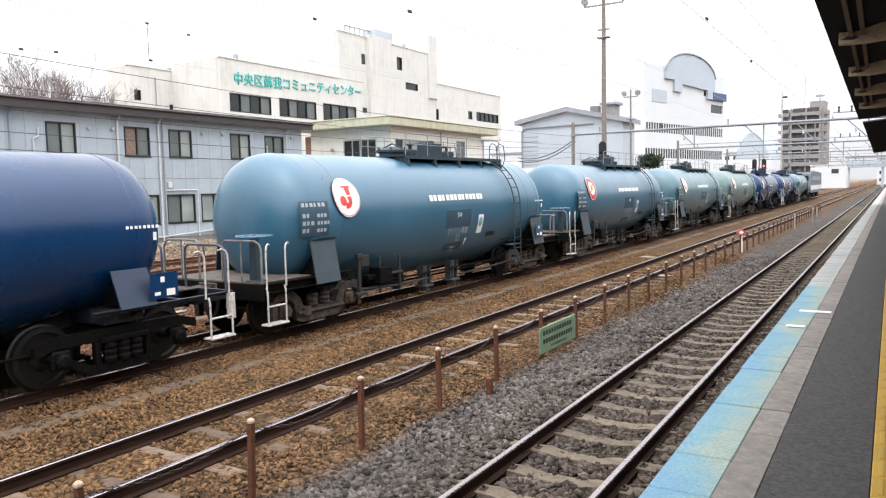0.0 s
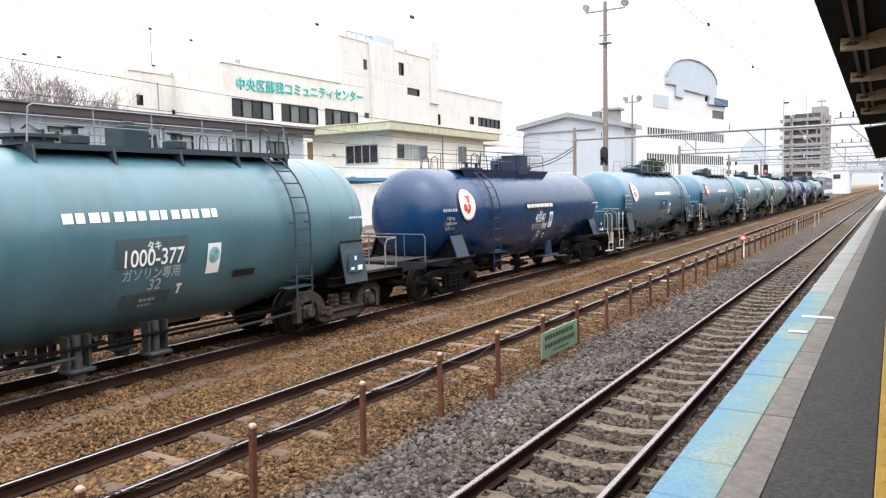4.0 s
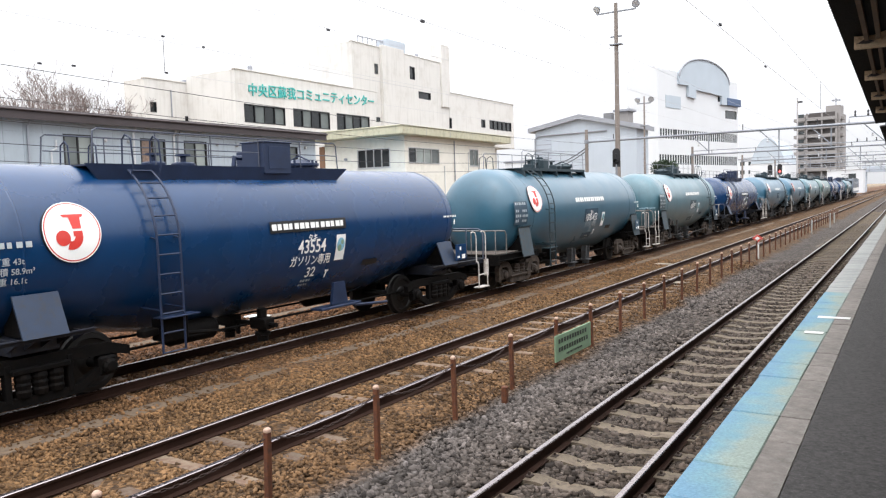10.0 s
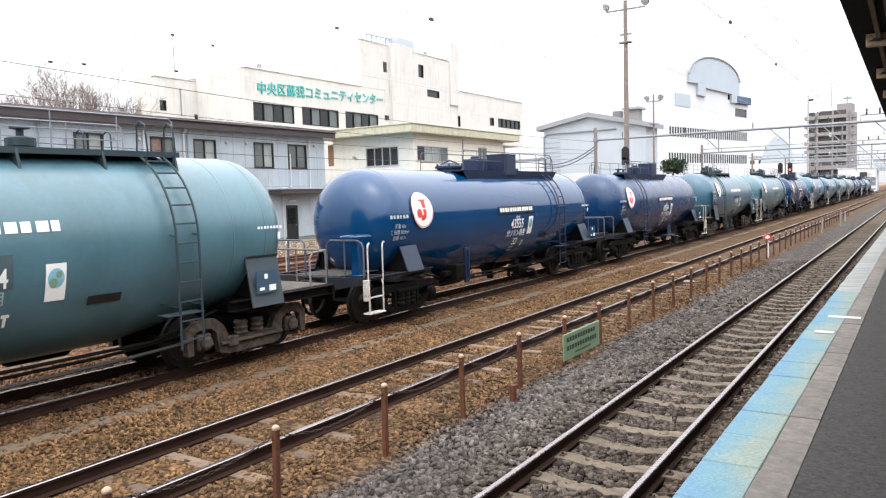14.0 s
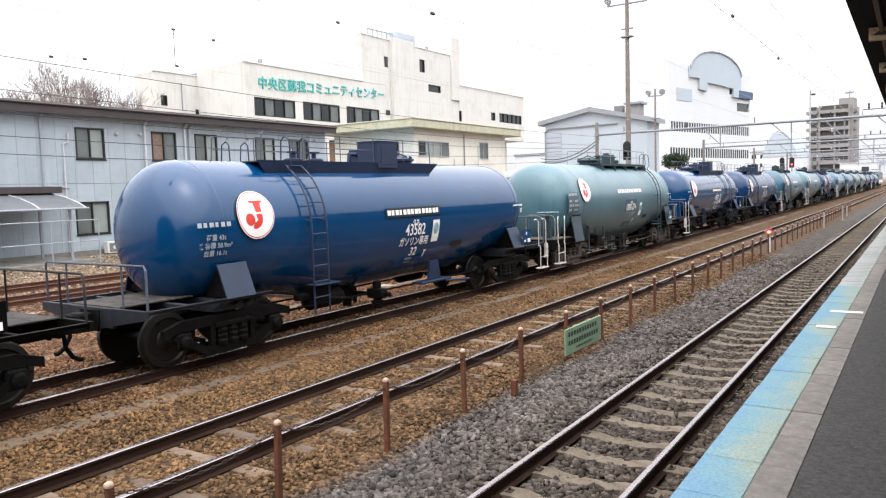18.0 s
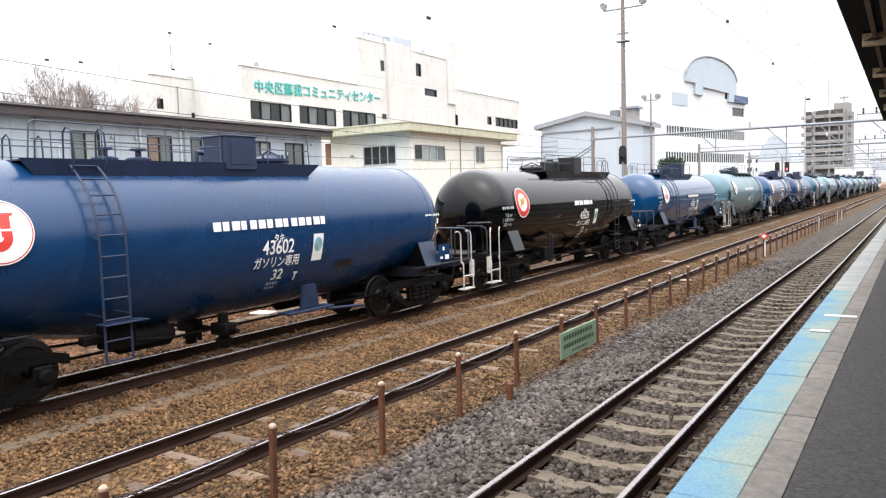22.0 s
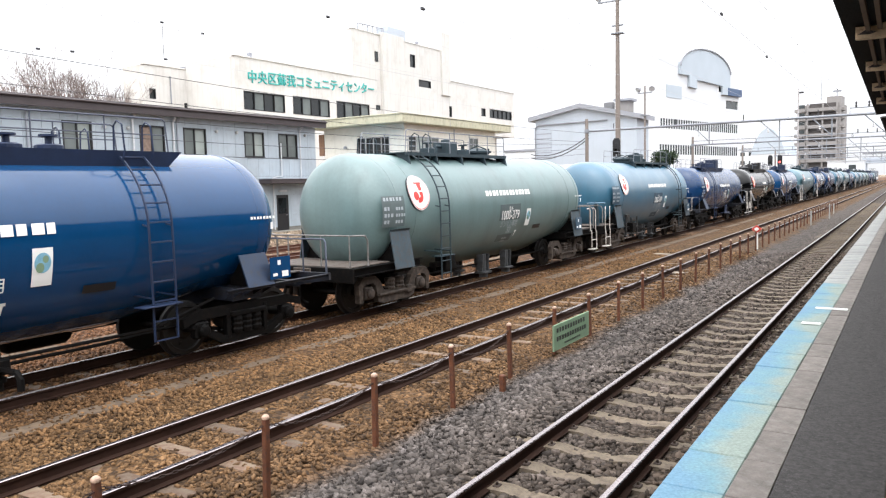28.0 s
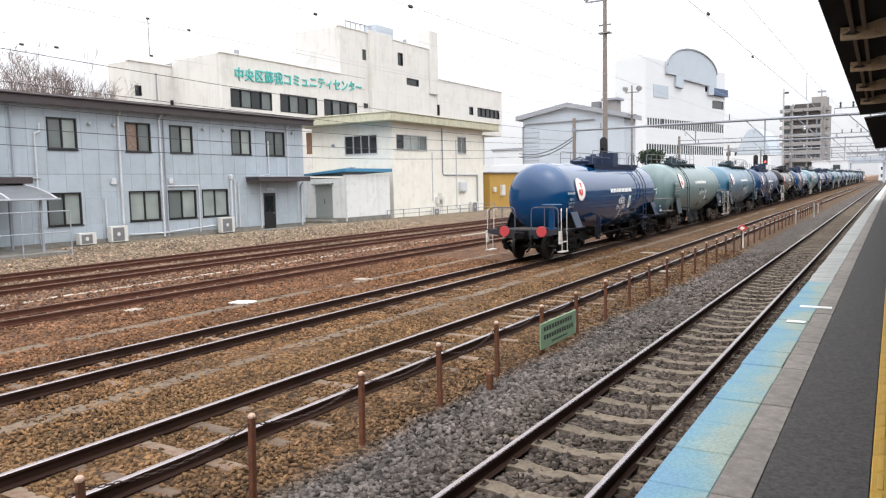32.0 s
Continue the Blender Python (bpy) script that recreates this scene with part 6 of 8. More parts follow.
def make_tank(kind):
    rad, mid = SHAPE[kind]
    prof = [(-5.85, 0.02), (-5.842, 0.2), (-5.82, 0.36), (-5.78, 0.5), (-5.72, 0.63), (-5.64, 0.74), (-5.54, 0.84), (-5.42, 0.92), (-5.29, 0.97), (-5.16, 0.993), (-5.05, 1.0)]
    prof += [(y, 1.0) for y in (-4.3, -2.7, 0.0, 2.7, 4.3)] + [(-y, r) for y, r in prof[::-1]]
    seg, verts, faces = 64, [], []
    for y, r in prof:
        for k in range(seg):
            a = 2 * math.pi * k / seg
            low = belly(kind, y) if math.sin(a) < 0 else rad
            verts.append((math.cos(a) * rad * r, y, mid + math.sin(a) * low * r))
    for i in range(len(prof) - 1):
        for k in range(seg):
            a, b = i * seg + k, i * seg + (k + 1) % seg
            faces.append((a, b, b + seg, a + seg))
    faces += [tuple(range(seg)), tuple(range(len(verts) - seg, len(verts)))]
    return Geo().add(verts, faces)


def make_seam(kind):
    g = Geo()
    seg, (rad, mid) = 64, SHAPE[kind]
    for y in (0.0,):
        verts, faces = [], []
        for dy, e in ((-0.016, 0.0), (-0.008, 0.006), (0.008, 0.006), (0.016, 0.0)):
            for k in range(seg):
                a = 2 * math.pi * k / seg
                verts.append((math.cos(a) * (rad + e), y + dy, mid + math.sin(a) * (rad + e)))
        for i in range(3):
            for k in range(seg):
                a, b = i * seg + k, i * seg + (k + 1) % seg
                faces.append((a, b, b + seg, a + seg))
        g.add(verts, faces)
    return g


def make_saddle(kind, s, e):
    """A plate that carries the tank on the side sill; s side, e end. The newer one is taller, with a flared foot."""
    line = ((1.36, 1.04), (1.15, 1.58)) if kind == "old" else ((1.4, 0.9), (1.37, 1.07), (1.26, 1.7), (1.3, 1.75))
    out = [(s * x, z) for x, z in line] + [(s * (x - 0.028), z) for x, z in line[::-1]]
    return Geo().prism(out, e * 4.6, e * (5.2 if kind == "old" else 5.3), "y")


def make_gusset(s):
    """A rib between the saddle plate and the frame."""
    return Geo().prism([(s * 0.75, 1.04), (s * 1.32, 1.04), (s * 1.12, 1.56), (s * 0.75, 1.2)], -0.012, 0.012, "y")


def make_frame(kind, e):
    """Stub frame at one end: side sills, headstock, cross members and centre sill; the older one is slender and open."""
    g = Geo()
    if kind == "old":
        for s in (-1, 1):
            g.box((s * 1.27, e * 4.2, 0.985), (s * 1.282, e * 6.62, 1.05))
            g.box((s * 1.282, e * 4.2, 1.036), (s * 1.34, e * 6.62, 1.05))
            g.box((s * 0.17, e * 3.6, 0.72), (s * 0.2, e * 6.62, 1.02))
            g.prism([(s * 0.55, 0.8), (s * 1.34, 0.93), (s * 1.34, 1.06), (s * 0.55, 1.06)], e * 6.62, e * 6.68, "y")
            for y in (4.34, 4.56, 4.78, 5.0, 5.22):
                g.prism([(s * 1.02, 1.036), (s * 1.27, 1.036), (s * 1.27, 0.985), (s * 1.02, 0.86)], e * y, e * (y + 0.02), "y")
        g.box((-0.55, e * 6.62, 0.76), (0.55, e * 6.68, 1.06), 0.01)
        g.box((-1.02, e * 4.55, 0.8), (1.02, e * 5.2, 1.02), 0.01)
        g.box((-1.27, e * 5.75, 0.95), (1.27, e * 5.81, 1.03), 0.01)
        return g
    for s in (-1, 1):
        g.box((s * 1.24, e * 4.2, 0.88), (s * 1.256, e * 6.62, 1.05))
        g.box((s * 1.256, e * 4.2, 1.03), (s * 1.34, e * 6.62, 1.05))
        g.box((s * 1.256, e * 4.2, 0.88), (s * 1.34, e * 6.62, 0.895))
        g.box((s * 0.17, e * 3.6, 0.72), (s * 0.2, e * 6.62, 1.02))
    g.box((-1.34, e * 6.62, 0.76), (1.34, e * 6.68, 1.06), 0.01)
    g.box((-1.25, e * 4.55, 0.8), (1.25, e * 5.2, 1.02), 0.01)
    g.box((-1.24, e * 5.75, 0.86), (1.24, e * 5.83, 1.02), 0.01)
    return g


def make_coupler(e):
    g = Geo()
    g.box((-0.1, e * 6.68, 0.78), (0.1, e * 6.8, 0.98), 0.02)
    g.box((-0.16, e * 6.8, 0.74), (0.13, e * 7.0, 1.0), 0.04)
    g.box((0.05, e * 6.84, 0.76), (0.2, e * 7.005, 0.98), 0.03)
    g.box((-0.24, e * 6.67, 0.7), (0.24, e * 6.72, 1.04), 0.02)
    return g


def make_hose(e):
    pts = [(0.38, e * 6.67, 0.86), (0.38, e * 6.74, 0.85), (0.38, e * 6.8, 0.76), (0.37, e * 6.82, 0.58), (0.36, e * 6.92, 0.43), (0.35, e * 7.02, 0.37), (0.35, e * 7.075, 0.365)]
    return Geo().tube(pts, 0.034, 8)


def make_deck(kind, e):
    """Deck plates; on the older wagons only a walkway along the middle."""
    g = Geo()
    w = 0.62 if kind == "old" else 1.22
    for k in range(4):
        y = 5.28 + k * 0.335
        g.box((-w, e * y, 1.052), (w, e * (y + 0.326), 1.075), 0.004)
    return g


def make_end_rail(kind, brake, side=0):
    """Pipe railing over the headstock."""
    g = Geo()
    e = -1 if brake else 1
    y = e * 6.6
    if brake:
        for s in (side,):
            g.tube([(s * 1.27, y, 1.06), (s * 1.27, y, 1.66), (s * 1.22, y, 1.76), (s * 1.12, y, 1.8), (s * 0.4, y, 1.8), (s * 0.32, y, 1.74), (s * 0.3, y, 1.62), (s * 0.3, y, 1.06)], 0.02, 6)
            g.tube([(s * 0.78, y, 1.06), (s * 0.78, y, 1.8)], 0.017, 6)
    elif kind == "old":
        g.tube([(-1.3, y, 1.06), (-1.3, y, 1.64), (-1.26, y, 1.7), (1.26, y, 1.7), (1.3, y, 1.64), (1.3, y, 1.06)], 0.019, 6)
        for x in (-0.72, 0.72):
            g.tube([(x, y, 1.06), (x, y, 1.7)], 0.016, 6)
    else:
        g.tube([(-1.27, y + 0.5 * -e, 1.06), (-1.27, y + 0.5 * -e, 1.58), (-1.27, y + 0.42 * -e, 1.68), (-1.27, y + 0.1 * -e, 1.7), (-1.2, y, 1.7), (1.2, y, 1.7), (1.27, y + 0.1 * -e, 1.7), (1.27, y + 0.42 * -e, 1.68), (1.27, y + 0.5 * -e, 1.58), (1.27, y + 0.5 * -e, 1.06)], 0.019, 6)
        for x in (-1.2, -0.45, 0.45, 1.2):
            g.tube([(x, y, 1.06), (x, y, 1.7)], 0.016, 6)
    return g


def make_step(s):
    """White step ladder and hand grips at the brake end; s side."""
    g = Geo()
    x, ya, yb = s * 1.36, -6.6, -6.15
    for y in (ya, yb):
        g.tube([(x, y, 1.0), (x + s * 0.03, y, 0.92), (x + s * 0.03, y, 0.34)], 0.017, 6)
    g.box((x - s * 0.12, ya - 0.03, 0.32), (x + s * 0.07, yb + 0.03, 0.352), 0.006)
    g.tube([(x + s * 0.03, ya, 0.66), (x + s * 0.03, yb, 0.66)], 0.018, 6)
    return g


def make_grip(s, y):
    x = s * 1.36
    return Geo().tube([(x, y, 0.98), (x, y, 1.64), (x - s * 0.01, y + 0.03, 1.72), (x - s * 0.03, y + 0.09, 1.75), (x - s * 0.06, y + 0.15, 1.73)], 0.016, 6)


def make_brake_stand():
    g = Geo()
    g.prism([(-0.1, 1.06), (0.1, 1.06), (0.055, 1.86), (-0.055, 1.86)], -6.52, -6.4, "y")
    g.box((-0.14, -6.58, 1.06), (0.14, -6.34, 1.1), 0.008)
    return g


def make_handwheel():
    g = Geo()
    ring = [(0.31 * math.cos(a), 0.31 * math.sin(a), 0) for a in [2 * math.pi * k / 20 for k in range(21)]]
    g.tube(ring, 0.022, 6, cap=False)
    for k in range(5):
        a = 2 * math.pi * k / 5
        g.tube([(0, 0, 0.02), (0.3 * math.cos(a), 0.3 * math.sin(a), 0)], 0.018, 5)
    g.lathe([(-0.06, 0.05), (0.03, 0.05)], (0, 0, 0), "z", 10)
    return g


def make_catwalk(kind):
    g = Geo()
    if kind == "old":
        y0, y1 = -1.75, 3.75
        g.box((-0.72, y0, 3.265), (0.72, y1, 3.285))
        for s in (-1, 1):
            g.add([(s * 0.77, y0 - 0.12, 3.29), (s * 0.77, y1 + 0.12, 3.29), (s * 0.72, y1 - 0.1, 3.06), (s * 0.72, y0 + 0.16, 3.06),
                   (s * 0.74, y0 - 0.12, 3.29), (s * 0.74, y1 + 0.12, 3.29), (s * 0.69, y1 - 0.1, 3.06), (s * 0.69, y0 + 0.16, 3.06)],
                  [(0, 1, 2, 3), (4, 7, 6, 5), (0, 4, 5, 1), (1, 5, 6, 2), (2, 6, 7, 3), (3, 7, 4, 0)])
    else:
        y0, y1 = -1.2, 3.85
        g.box((-0.68, y0, 3.435), (0.68, y1, 3.455))
        for s in (-1, 1):
            g.box((s * 0.66, y0, 3.375), (s * 0.7, y1, 3.46))
            for k in range(5):
                y = y0 + 0.1 + k * (y1 - y0 - 0.2) / 4
                g.add([(s * 0.3, y - 0.02, 3.435), (s * 0.7, y - 0.02, 3.435), (s * 0.78, y - 0.02, 3.12), (s * 0.3, y + 0.02, 3.435), (s * 0.7, y + 0.02, 3.435), (s * 0.78, y + 0.02, 3.12)],
                      [(0, 1, 2), (3, 5, 4), (0, 3, 4, 1), (1, 4, 5, 2), (2, 5, 3, 0)])
    return g


def make_walk_rail(kind, s):
    """Thin hand railing along one edge of the catwalk."""
    g = Geo()
    y0, y1, z = (-1.7, 3.7, 3.28) if kind == "old" else (-1.15, 3.8, 3.455)
    x = s * 0.66
    g.tube([(x, y0, z), (x, y0 + 0.04, z + 0.48), (x, y0 + 0.1, z + 0.52), (x, y1 - 0.1, z + 0.52), (x, y1 - 0.04, z + 0.48), (x, y1, z)], 0.013, 5)
    g.tube([(x, y0 + 0.05, z + 0.27), (x, y1 - 0.05, z + 0.27)], 0.01, 5)
    for k in range(1, 5):
        y = y0 + (y1 - y0) * k / 5
        g.tube([(x, y, z), (x, y, z + 0.52)], 0.011, 5)
    return g


def make_manhole():
    g = Geo()
    g.lathe([(3.36, 0.33), (3.6, 0.33), (3.61, 0.4), (3.66, 0.4), (3.68, 0.3), (3.74, 0.12), (3.75, 0.02)], (0, 0, 0), "z", 18)
    for k in range(6):
        a = 2 * math.pi * k / 6
        g.tube([(0.37 * math.cos(a), 0.37 * math.sin(a), 3.58), (0.37 * math.cos(a), 0.37 * math.sin(a), 3.72)], 0.025, 5)
    g.tube([(-0.3, 0.0, 3.7), (0.0, 0.0, 3.82), (0.3, 0.0, 3.7)], 0.02, 5)
    return g


def make_valve():
    g = Geo()
    g.lathe([(3.38, 0.15), (3.6, 0.15), (3.61, 0.2), (3.72, 0.2), (3.74, 0.16)], (0, 0, 0), "z", 14)
    g.lathe([(3.73, 0.05), (3.84, 0.05), (3.85, 0.13), (3.88, 0.13)], (0, 0, 0), "z", 12)
    return g


def make_valve_box():
    g = Geo().box((0.2, -0.34, 3.36), (0.78, 0.34, 3.93), 0.012)
    g.box((0.18, -0.36, 3.925), (0.8, 0.36, 3.95), 0.008)
    g.box((0.78, -0.24, 3.45), (0.79, 0.24, 3.86), 0.004)
    return g


def make_hatch_box():
    g = Geo().box((-0.2, -0.23, 3.46), (0.3, 0.23, 3.82), 0.015)
    g.tube([(0.05, 0.23, 3.7), (0.05, 0.5, 3.7), (0.05, 0.52, 3.5)], 0.05, 8)
    g.lathe([(3.82, 0.12), (3.88, 0.12), (3.9, 0.06)], (0.05, 0, 0), "z", 12)
    return g


def ladder_line(kind, s):
    """The line of a ladder's stiles from the top round the barrel and down, as (x, z)."""
    rad, mid = SHAPE[kind]
    line = []
    for k in range(9):
        a = radians(62 - k * 8.0)
        line.append((s * (rad + 0.13) * math.cos(a), mid + (rad + 0.13) * math.sin(a)))
    x = s * (rad + 0.13)
    return line + [(x, 1.9), (x, 1.5), (x, 1.0), (x, 0.48)]


def rung_places(kind, s):
    """The places of the rungs, one every 0.29 m along the stiles."""
    line, out, length, nxt = ladder_line(kind, s), [], 0.0, 0.15
    for (xa, za), (xb, zb) in zip(line, line[1:]):
        d = math.hypot(xb - xa, zb - za)
        while nxt <= length + d:
            t = (nxt - length) / d
            out.append((xa + (xb - xa) * t, za + (zb - za) * t))
            nxt += 0.29
        length += d
    return out


def make_ladder(kind, s, yl):
    """Stiles, brackets, foot plate and top hoops of a ladder; s side."""
    g = Geo()
    (rad, mid), top = SHAPE[kind], 3.28 if kind == "old" else 3.45
    path, x = ladder_line(kind, s), s * (rad + 0.13)
    for dy in (-0.2, 0.2):
        g.tube([(px, yl + dy, pz) for px, pz in path], 0.019, 5)
    for z in (1.15, 2.2):
        xi = s * math.sqrt(max(0.01, rad ** 2 - (z - mid) ** 2)) * 0.98
        for dy in (-0.2, 0.2):
            g.tube([(xi, yl + dy, z), (x, yl + dy, z - 0.03)], 0.014, 5)
    g.box((s * 1.18, yl - 0.42, 1.0), (s * 1.44, yl + 0.24, 1.02), 0.004)
    # hoops at the top
    for dy in (-0.24, 0.24):
        g.tube([(s * 0.68, yl + dy, top), (s * 0.7, yl + dy, top + 0.37), (s * 0.78, yl + dy, top + 0.44), (s * 0.9, yl + dy, top + 0.38), (s * 0.94, yl + dy, top), (s * 0.86, yl + dy, top - 0.2)], 0.014, 5)
    return g


def make_side_frame(kind, s):
    g = Geo()
    if kind == "old":
        x0, x1 = s * 0.93, s * 1.03
        g.prism([(-1.22, 0.52), (-1.22, 0.66), (-0.9, 0.76), (0.9, 0.76), (1.22, 0.66), (1.22, 0.52), (0.95, 0.6), (-0.95, 0.6)], x0, x1, "x")
        g.prism([(-1.08, 0.5), (-0.98, 0.56), (-0.46, 0.26), (0.46, 0.26), (0.98, 0.56), (1.08, 0.5), (0.5, 0.14), (-0.5, 0.14)], x0, x1, "x")
        for y in (-0.42, 0.34):
            g.box((x0, y, 0.2), (x1 + s * 0.01, y + 0.08, 0.7), 0.01)
        for y in (-0.2, 0.0, 0.2):
            g.lathe([(0.26, 0.085), (0.33, 0.1), (0.36, 0.085), (0.42, 0.1), (0.45, 0.085), (0.5, 0.1), (0.56, 0.085)], (s * 1.0, y, 0), "z", 10)
        g.box((s * 0.9, -0.36, 0.56), (s * 1.1, 0.36, 0.64), 0.015)
    else:
        out = [(-1.2, 0.26), (-1.22, 0.64), (-1.08, 0.79), (-0.7, 0.79), (-0.54, 0.66), (-0.42, 0.43), (0.42, 0.43), (0.54, 0.66), (0.7, 0.79), (1.08, 0.79), (1.22, 0.64), (1.2, 0.26),
               (1.1, 0.26), (1.09, 0.58), (1.0, 0.64), (0.78, 0.64), (0.68, 0.56), (0.62, 0.22), (0.46, 0.17), (-0.46, 0.17), (-0.62, 0.22), (-0.68, 0.56), (-0.78, 0.64), (-1.0, 0.64), (-1.09, 0.58), (-1.1, 0.26)]
        g.prism(out, s * 0.92, s * 1.05, "x")
        for y in (-0.16, 0.16):
            g.lathe([(0.43, 0.1), (0.47, 0.12), (0.5, 0.1), (0.55, 0.12), (0.58, 0.1), (0.64, 0.12), (0.68, 0.1)], (s * 0.99, y, 0), "z", 10)
        g.tube([(s * 1.08, -0.62, 0.36), (s * 1.08, 0.62, 0.36)], 0.035, 6)
        g.box((s * 1.04, -0.5, 0.28), (s * 1.12, -0.3, 0.46), 0.02)
    g.v = [(x, y * 1.08, z) for x, y, z in g.v]
    return g


def make_axle_box(s):
    g = Geo()
    g.box((s * 0.88, -0.14, 0.3), (s * 1.05, 0.14, 0.57), 0.03)
    g.lathe([(s * 1.03, 0.11), (s * 1.1, 0.11), (s * 1.13, 0.07), (s * 1.135, 0.02)], (0, 0, 0.43), "x", 14)
    for a in (45, 135, 225, 315):
        c = (math.cos(radians(a)) * 0.085, 0.43 + math.sin(radians(a)) * 0.085)
        g.tube([(s * 1.09, c[0], c[1]), (s * 1.12, c[0], c[1])], 0.016, 6)
    return g


def make_bolster():
    g = Geo().box((-0.95, -0.22, 0.52), (0.95, 0.22, 0.76), 0.03)
    g.lathe([(0.74, 0.25), (0.84, 0.25)], (0, 0, 0), "z", 16)
    for y in (-0.42, 0.42):
        g.tube([(-0.8, y, 0.34), (0.8, y, 0.34)], 0.04, 6)
        for s in (-1, 1):
            g.box((s * 0.5 - 0.04, y - 0.06, 0.26), (s * 0.5 + 0.04, y + 0.06, 0.6), 0.02)
    return g


def make_wheelset():
    g = Geo()
    for s in (-1, 1):
        prof = [(s * 0.49, 0.46), (s * 0.52, 0.465), (s * 0.535, 0.435), (s * 0.62, 0.43), (s * 0.625, 0.36), (s * 0.59, 0.34), (s * 0.575, 0.18), (s * 0.61, 0.13), (s * 0.61, 0.07)]
        g.lathe(prof, (0, 0, 0), "x", 28)
        for k in range(3):
            a = 2 * math.pi * k / 3
            g.lathe([(s * 0.57, 0.035), (s * 0.6, 0.035)], (0, 0.26 * math.cos(a), 0.26 * math.sin(a)), "x", 8)
    g.lathe([(-1.04, 0.06), (-0.5, 0.075), (0.5, 0.075), (1.04, 0.06)], (0, 0, 0), "x", 12)
    return g


def make_rod(k):
    pts = ([(0.62, -3.9, 0.5), (0.62, -2.2, 0.46), (0.62, 2.4, 0.46), (0.62, 3.9, 0.52)], [(-0.62, -3.9, 0.5), (-0.62, 3.9, 0.5)], [(0.95, -4.2, 0.9), (0.95, -3.0, 0.62), (0.95, 3.0, 0.6), (0.95, 4.2, 0.9)])[k]
    return Geo().tube(pts, 0.025, 6)


def make_reservoir():
    return Geo().lathe([(-0.55, 0.03), (-0.5, 0.14), (-0.42, 0.19), (0.42, 0.19), (0.5, 0.14), (0.55, 0.03)], (0, 0, 0), "y", 16)


def make_outlet(kind):
    g = Geo()
    if kind == "old":
        g.lathe([(0.2, 0.1), (0.3, 0.1), (0.31, 0.14), (0.36, 0.14), (0.37, 0.09), (0.78, 0.09)], (0, 0, 0), "z", 12)
        g.box((-0.2, -0.12, 0.42), (0.2, 0.12, 0.62), 0.02)
        g.tube([(-0.35, 0, 0.5), (0.55, 0, 0.5), (0.62, 0, 0.42), (0.62, 0, 0.28)], 0.045, 8)
    else:
        for y in (-0.16, 0.16):
            g.prism([(-0.1, 0.78), (0.1, 0.78), (0.07, 0.3), (-0.07, 0.3)], y - 0.02, y + 0.02, "y")
        g.lathe([(0.16, 0.12), (0.28, 0.12), (0.29, 0.07), (0.78, 0.07)], (0, 0, 0), "z", 12)
        g.box((-0.16, -0.2, 0.26), (0.16, 0.2, 0.32), 0.015)
    return g


def make_gear_box():
    g = Geo().box((0.0, -0.22, 0.62), (0.32, 0.22, 0.98), 0.02)
    g.box((0.02, -0.5, 0.72), (0.2, -0.22, 0.84), 0.02)
    g.tube([(0.12, 0.2, 0.68), (0.12, 0.9, 0.6)], 0.03, 6)
    return g


def make_leg(s):
    """A flat strut from the belly down to the brake rigging."""
    g = Geo().prism([(-0.12, 1.36), (0.12, 1.36), (0.1, 0.95), (0.09, 0.5), (-0.09, 0.5), (-0.1, 0.95)], s * 1.12, s * 1.18, "x")
    return g.box((s * 1.18, -0.02, 0.6), (s * 1.24, 0.02, 1.3), 0.006)


def make_drop_bracket():
    """A bracket under the belly that carries a long step plate."""
    g = Geo().prism([(-0.16, 1.05), (0.16, 1.05), (0.24, 0.62), (-0.24, 0.62)], -1.1, -1.04, "x")
    g.box((-1.2, -0.55, 0.56), (-0.9, 0.65, 0.61), 0.01)
    return g.tube([(-1.05, -0.5, 0.52), (-1.05, -1.6, 0.44)], 0.03, 6)


def make_lever():
    """A hanging lever with a small plate on its head."""
    g = Geo().box((1.16, -3.8, 0.5), (1.22, -3.72, 1.3), 0.01)
    g.box((1.17, -3.86, 1.24), (1.25, -3.68, 1.34), 0.01)
    g.box((1.19, -3.72, 1.06), (1.23, -3.44, 1.3), 0.015)
    return g.box((1.12, -3.9, 0.46), (1.24, -3.55, 0.53), 0.01)


def make_guide():
    """Two guide bars joined by a cross piece under the barrel."""
    g = Geo().box((1.08, -3.05, 0.78), (1.16, -2.1, 0.83), 0.008)
    for y in (-2.95, -2.2):
        g.box((1.1, y - 0.03, 0.42), (1.15, y + 0.03, 1.2), 0.008)
    return g


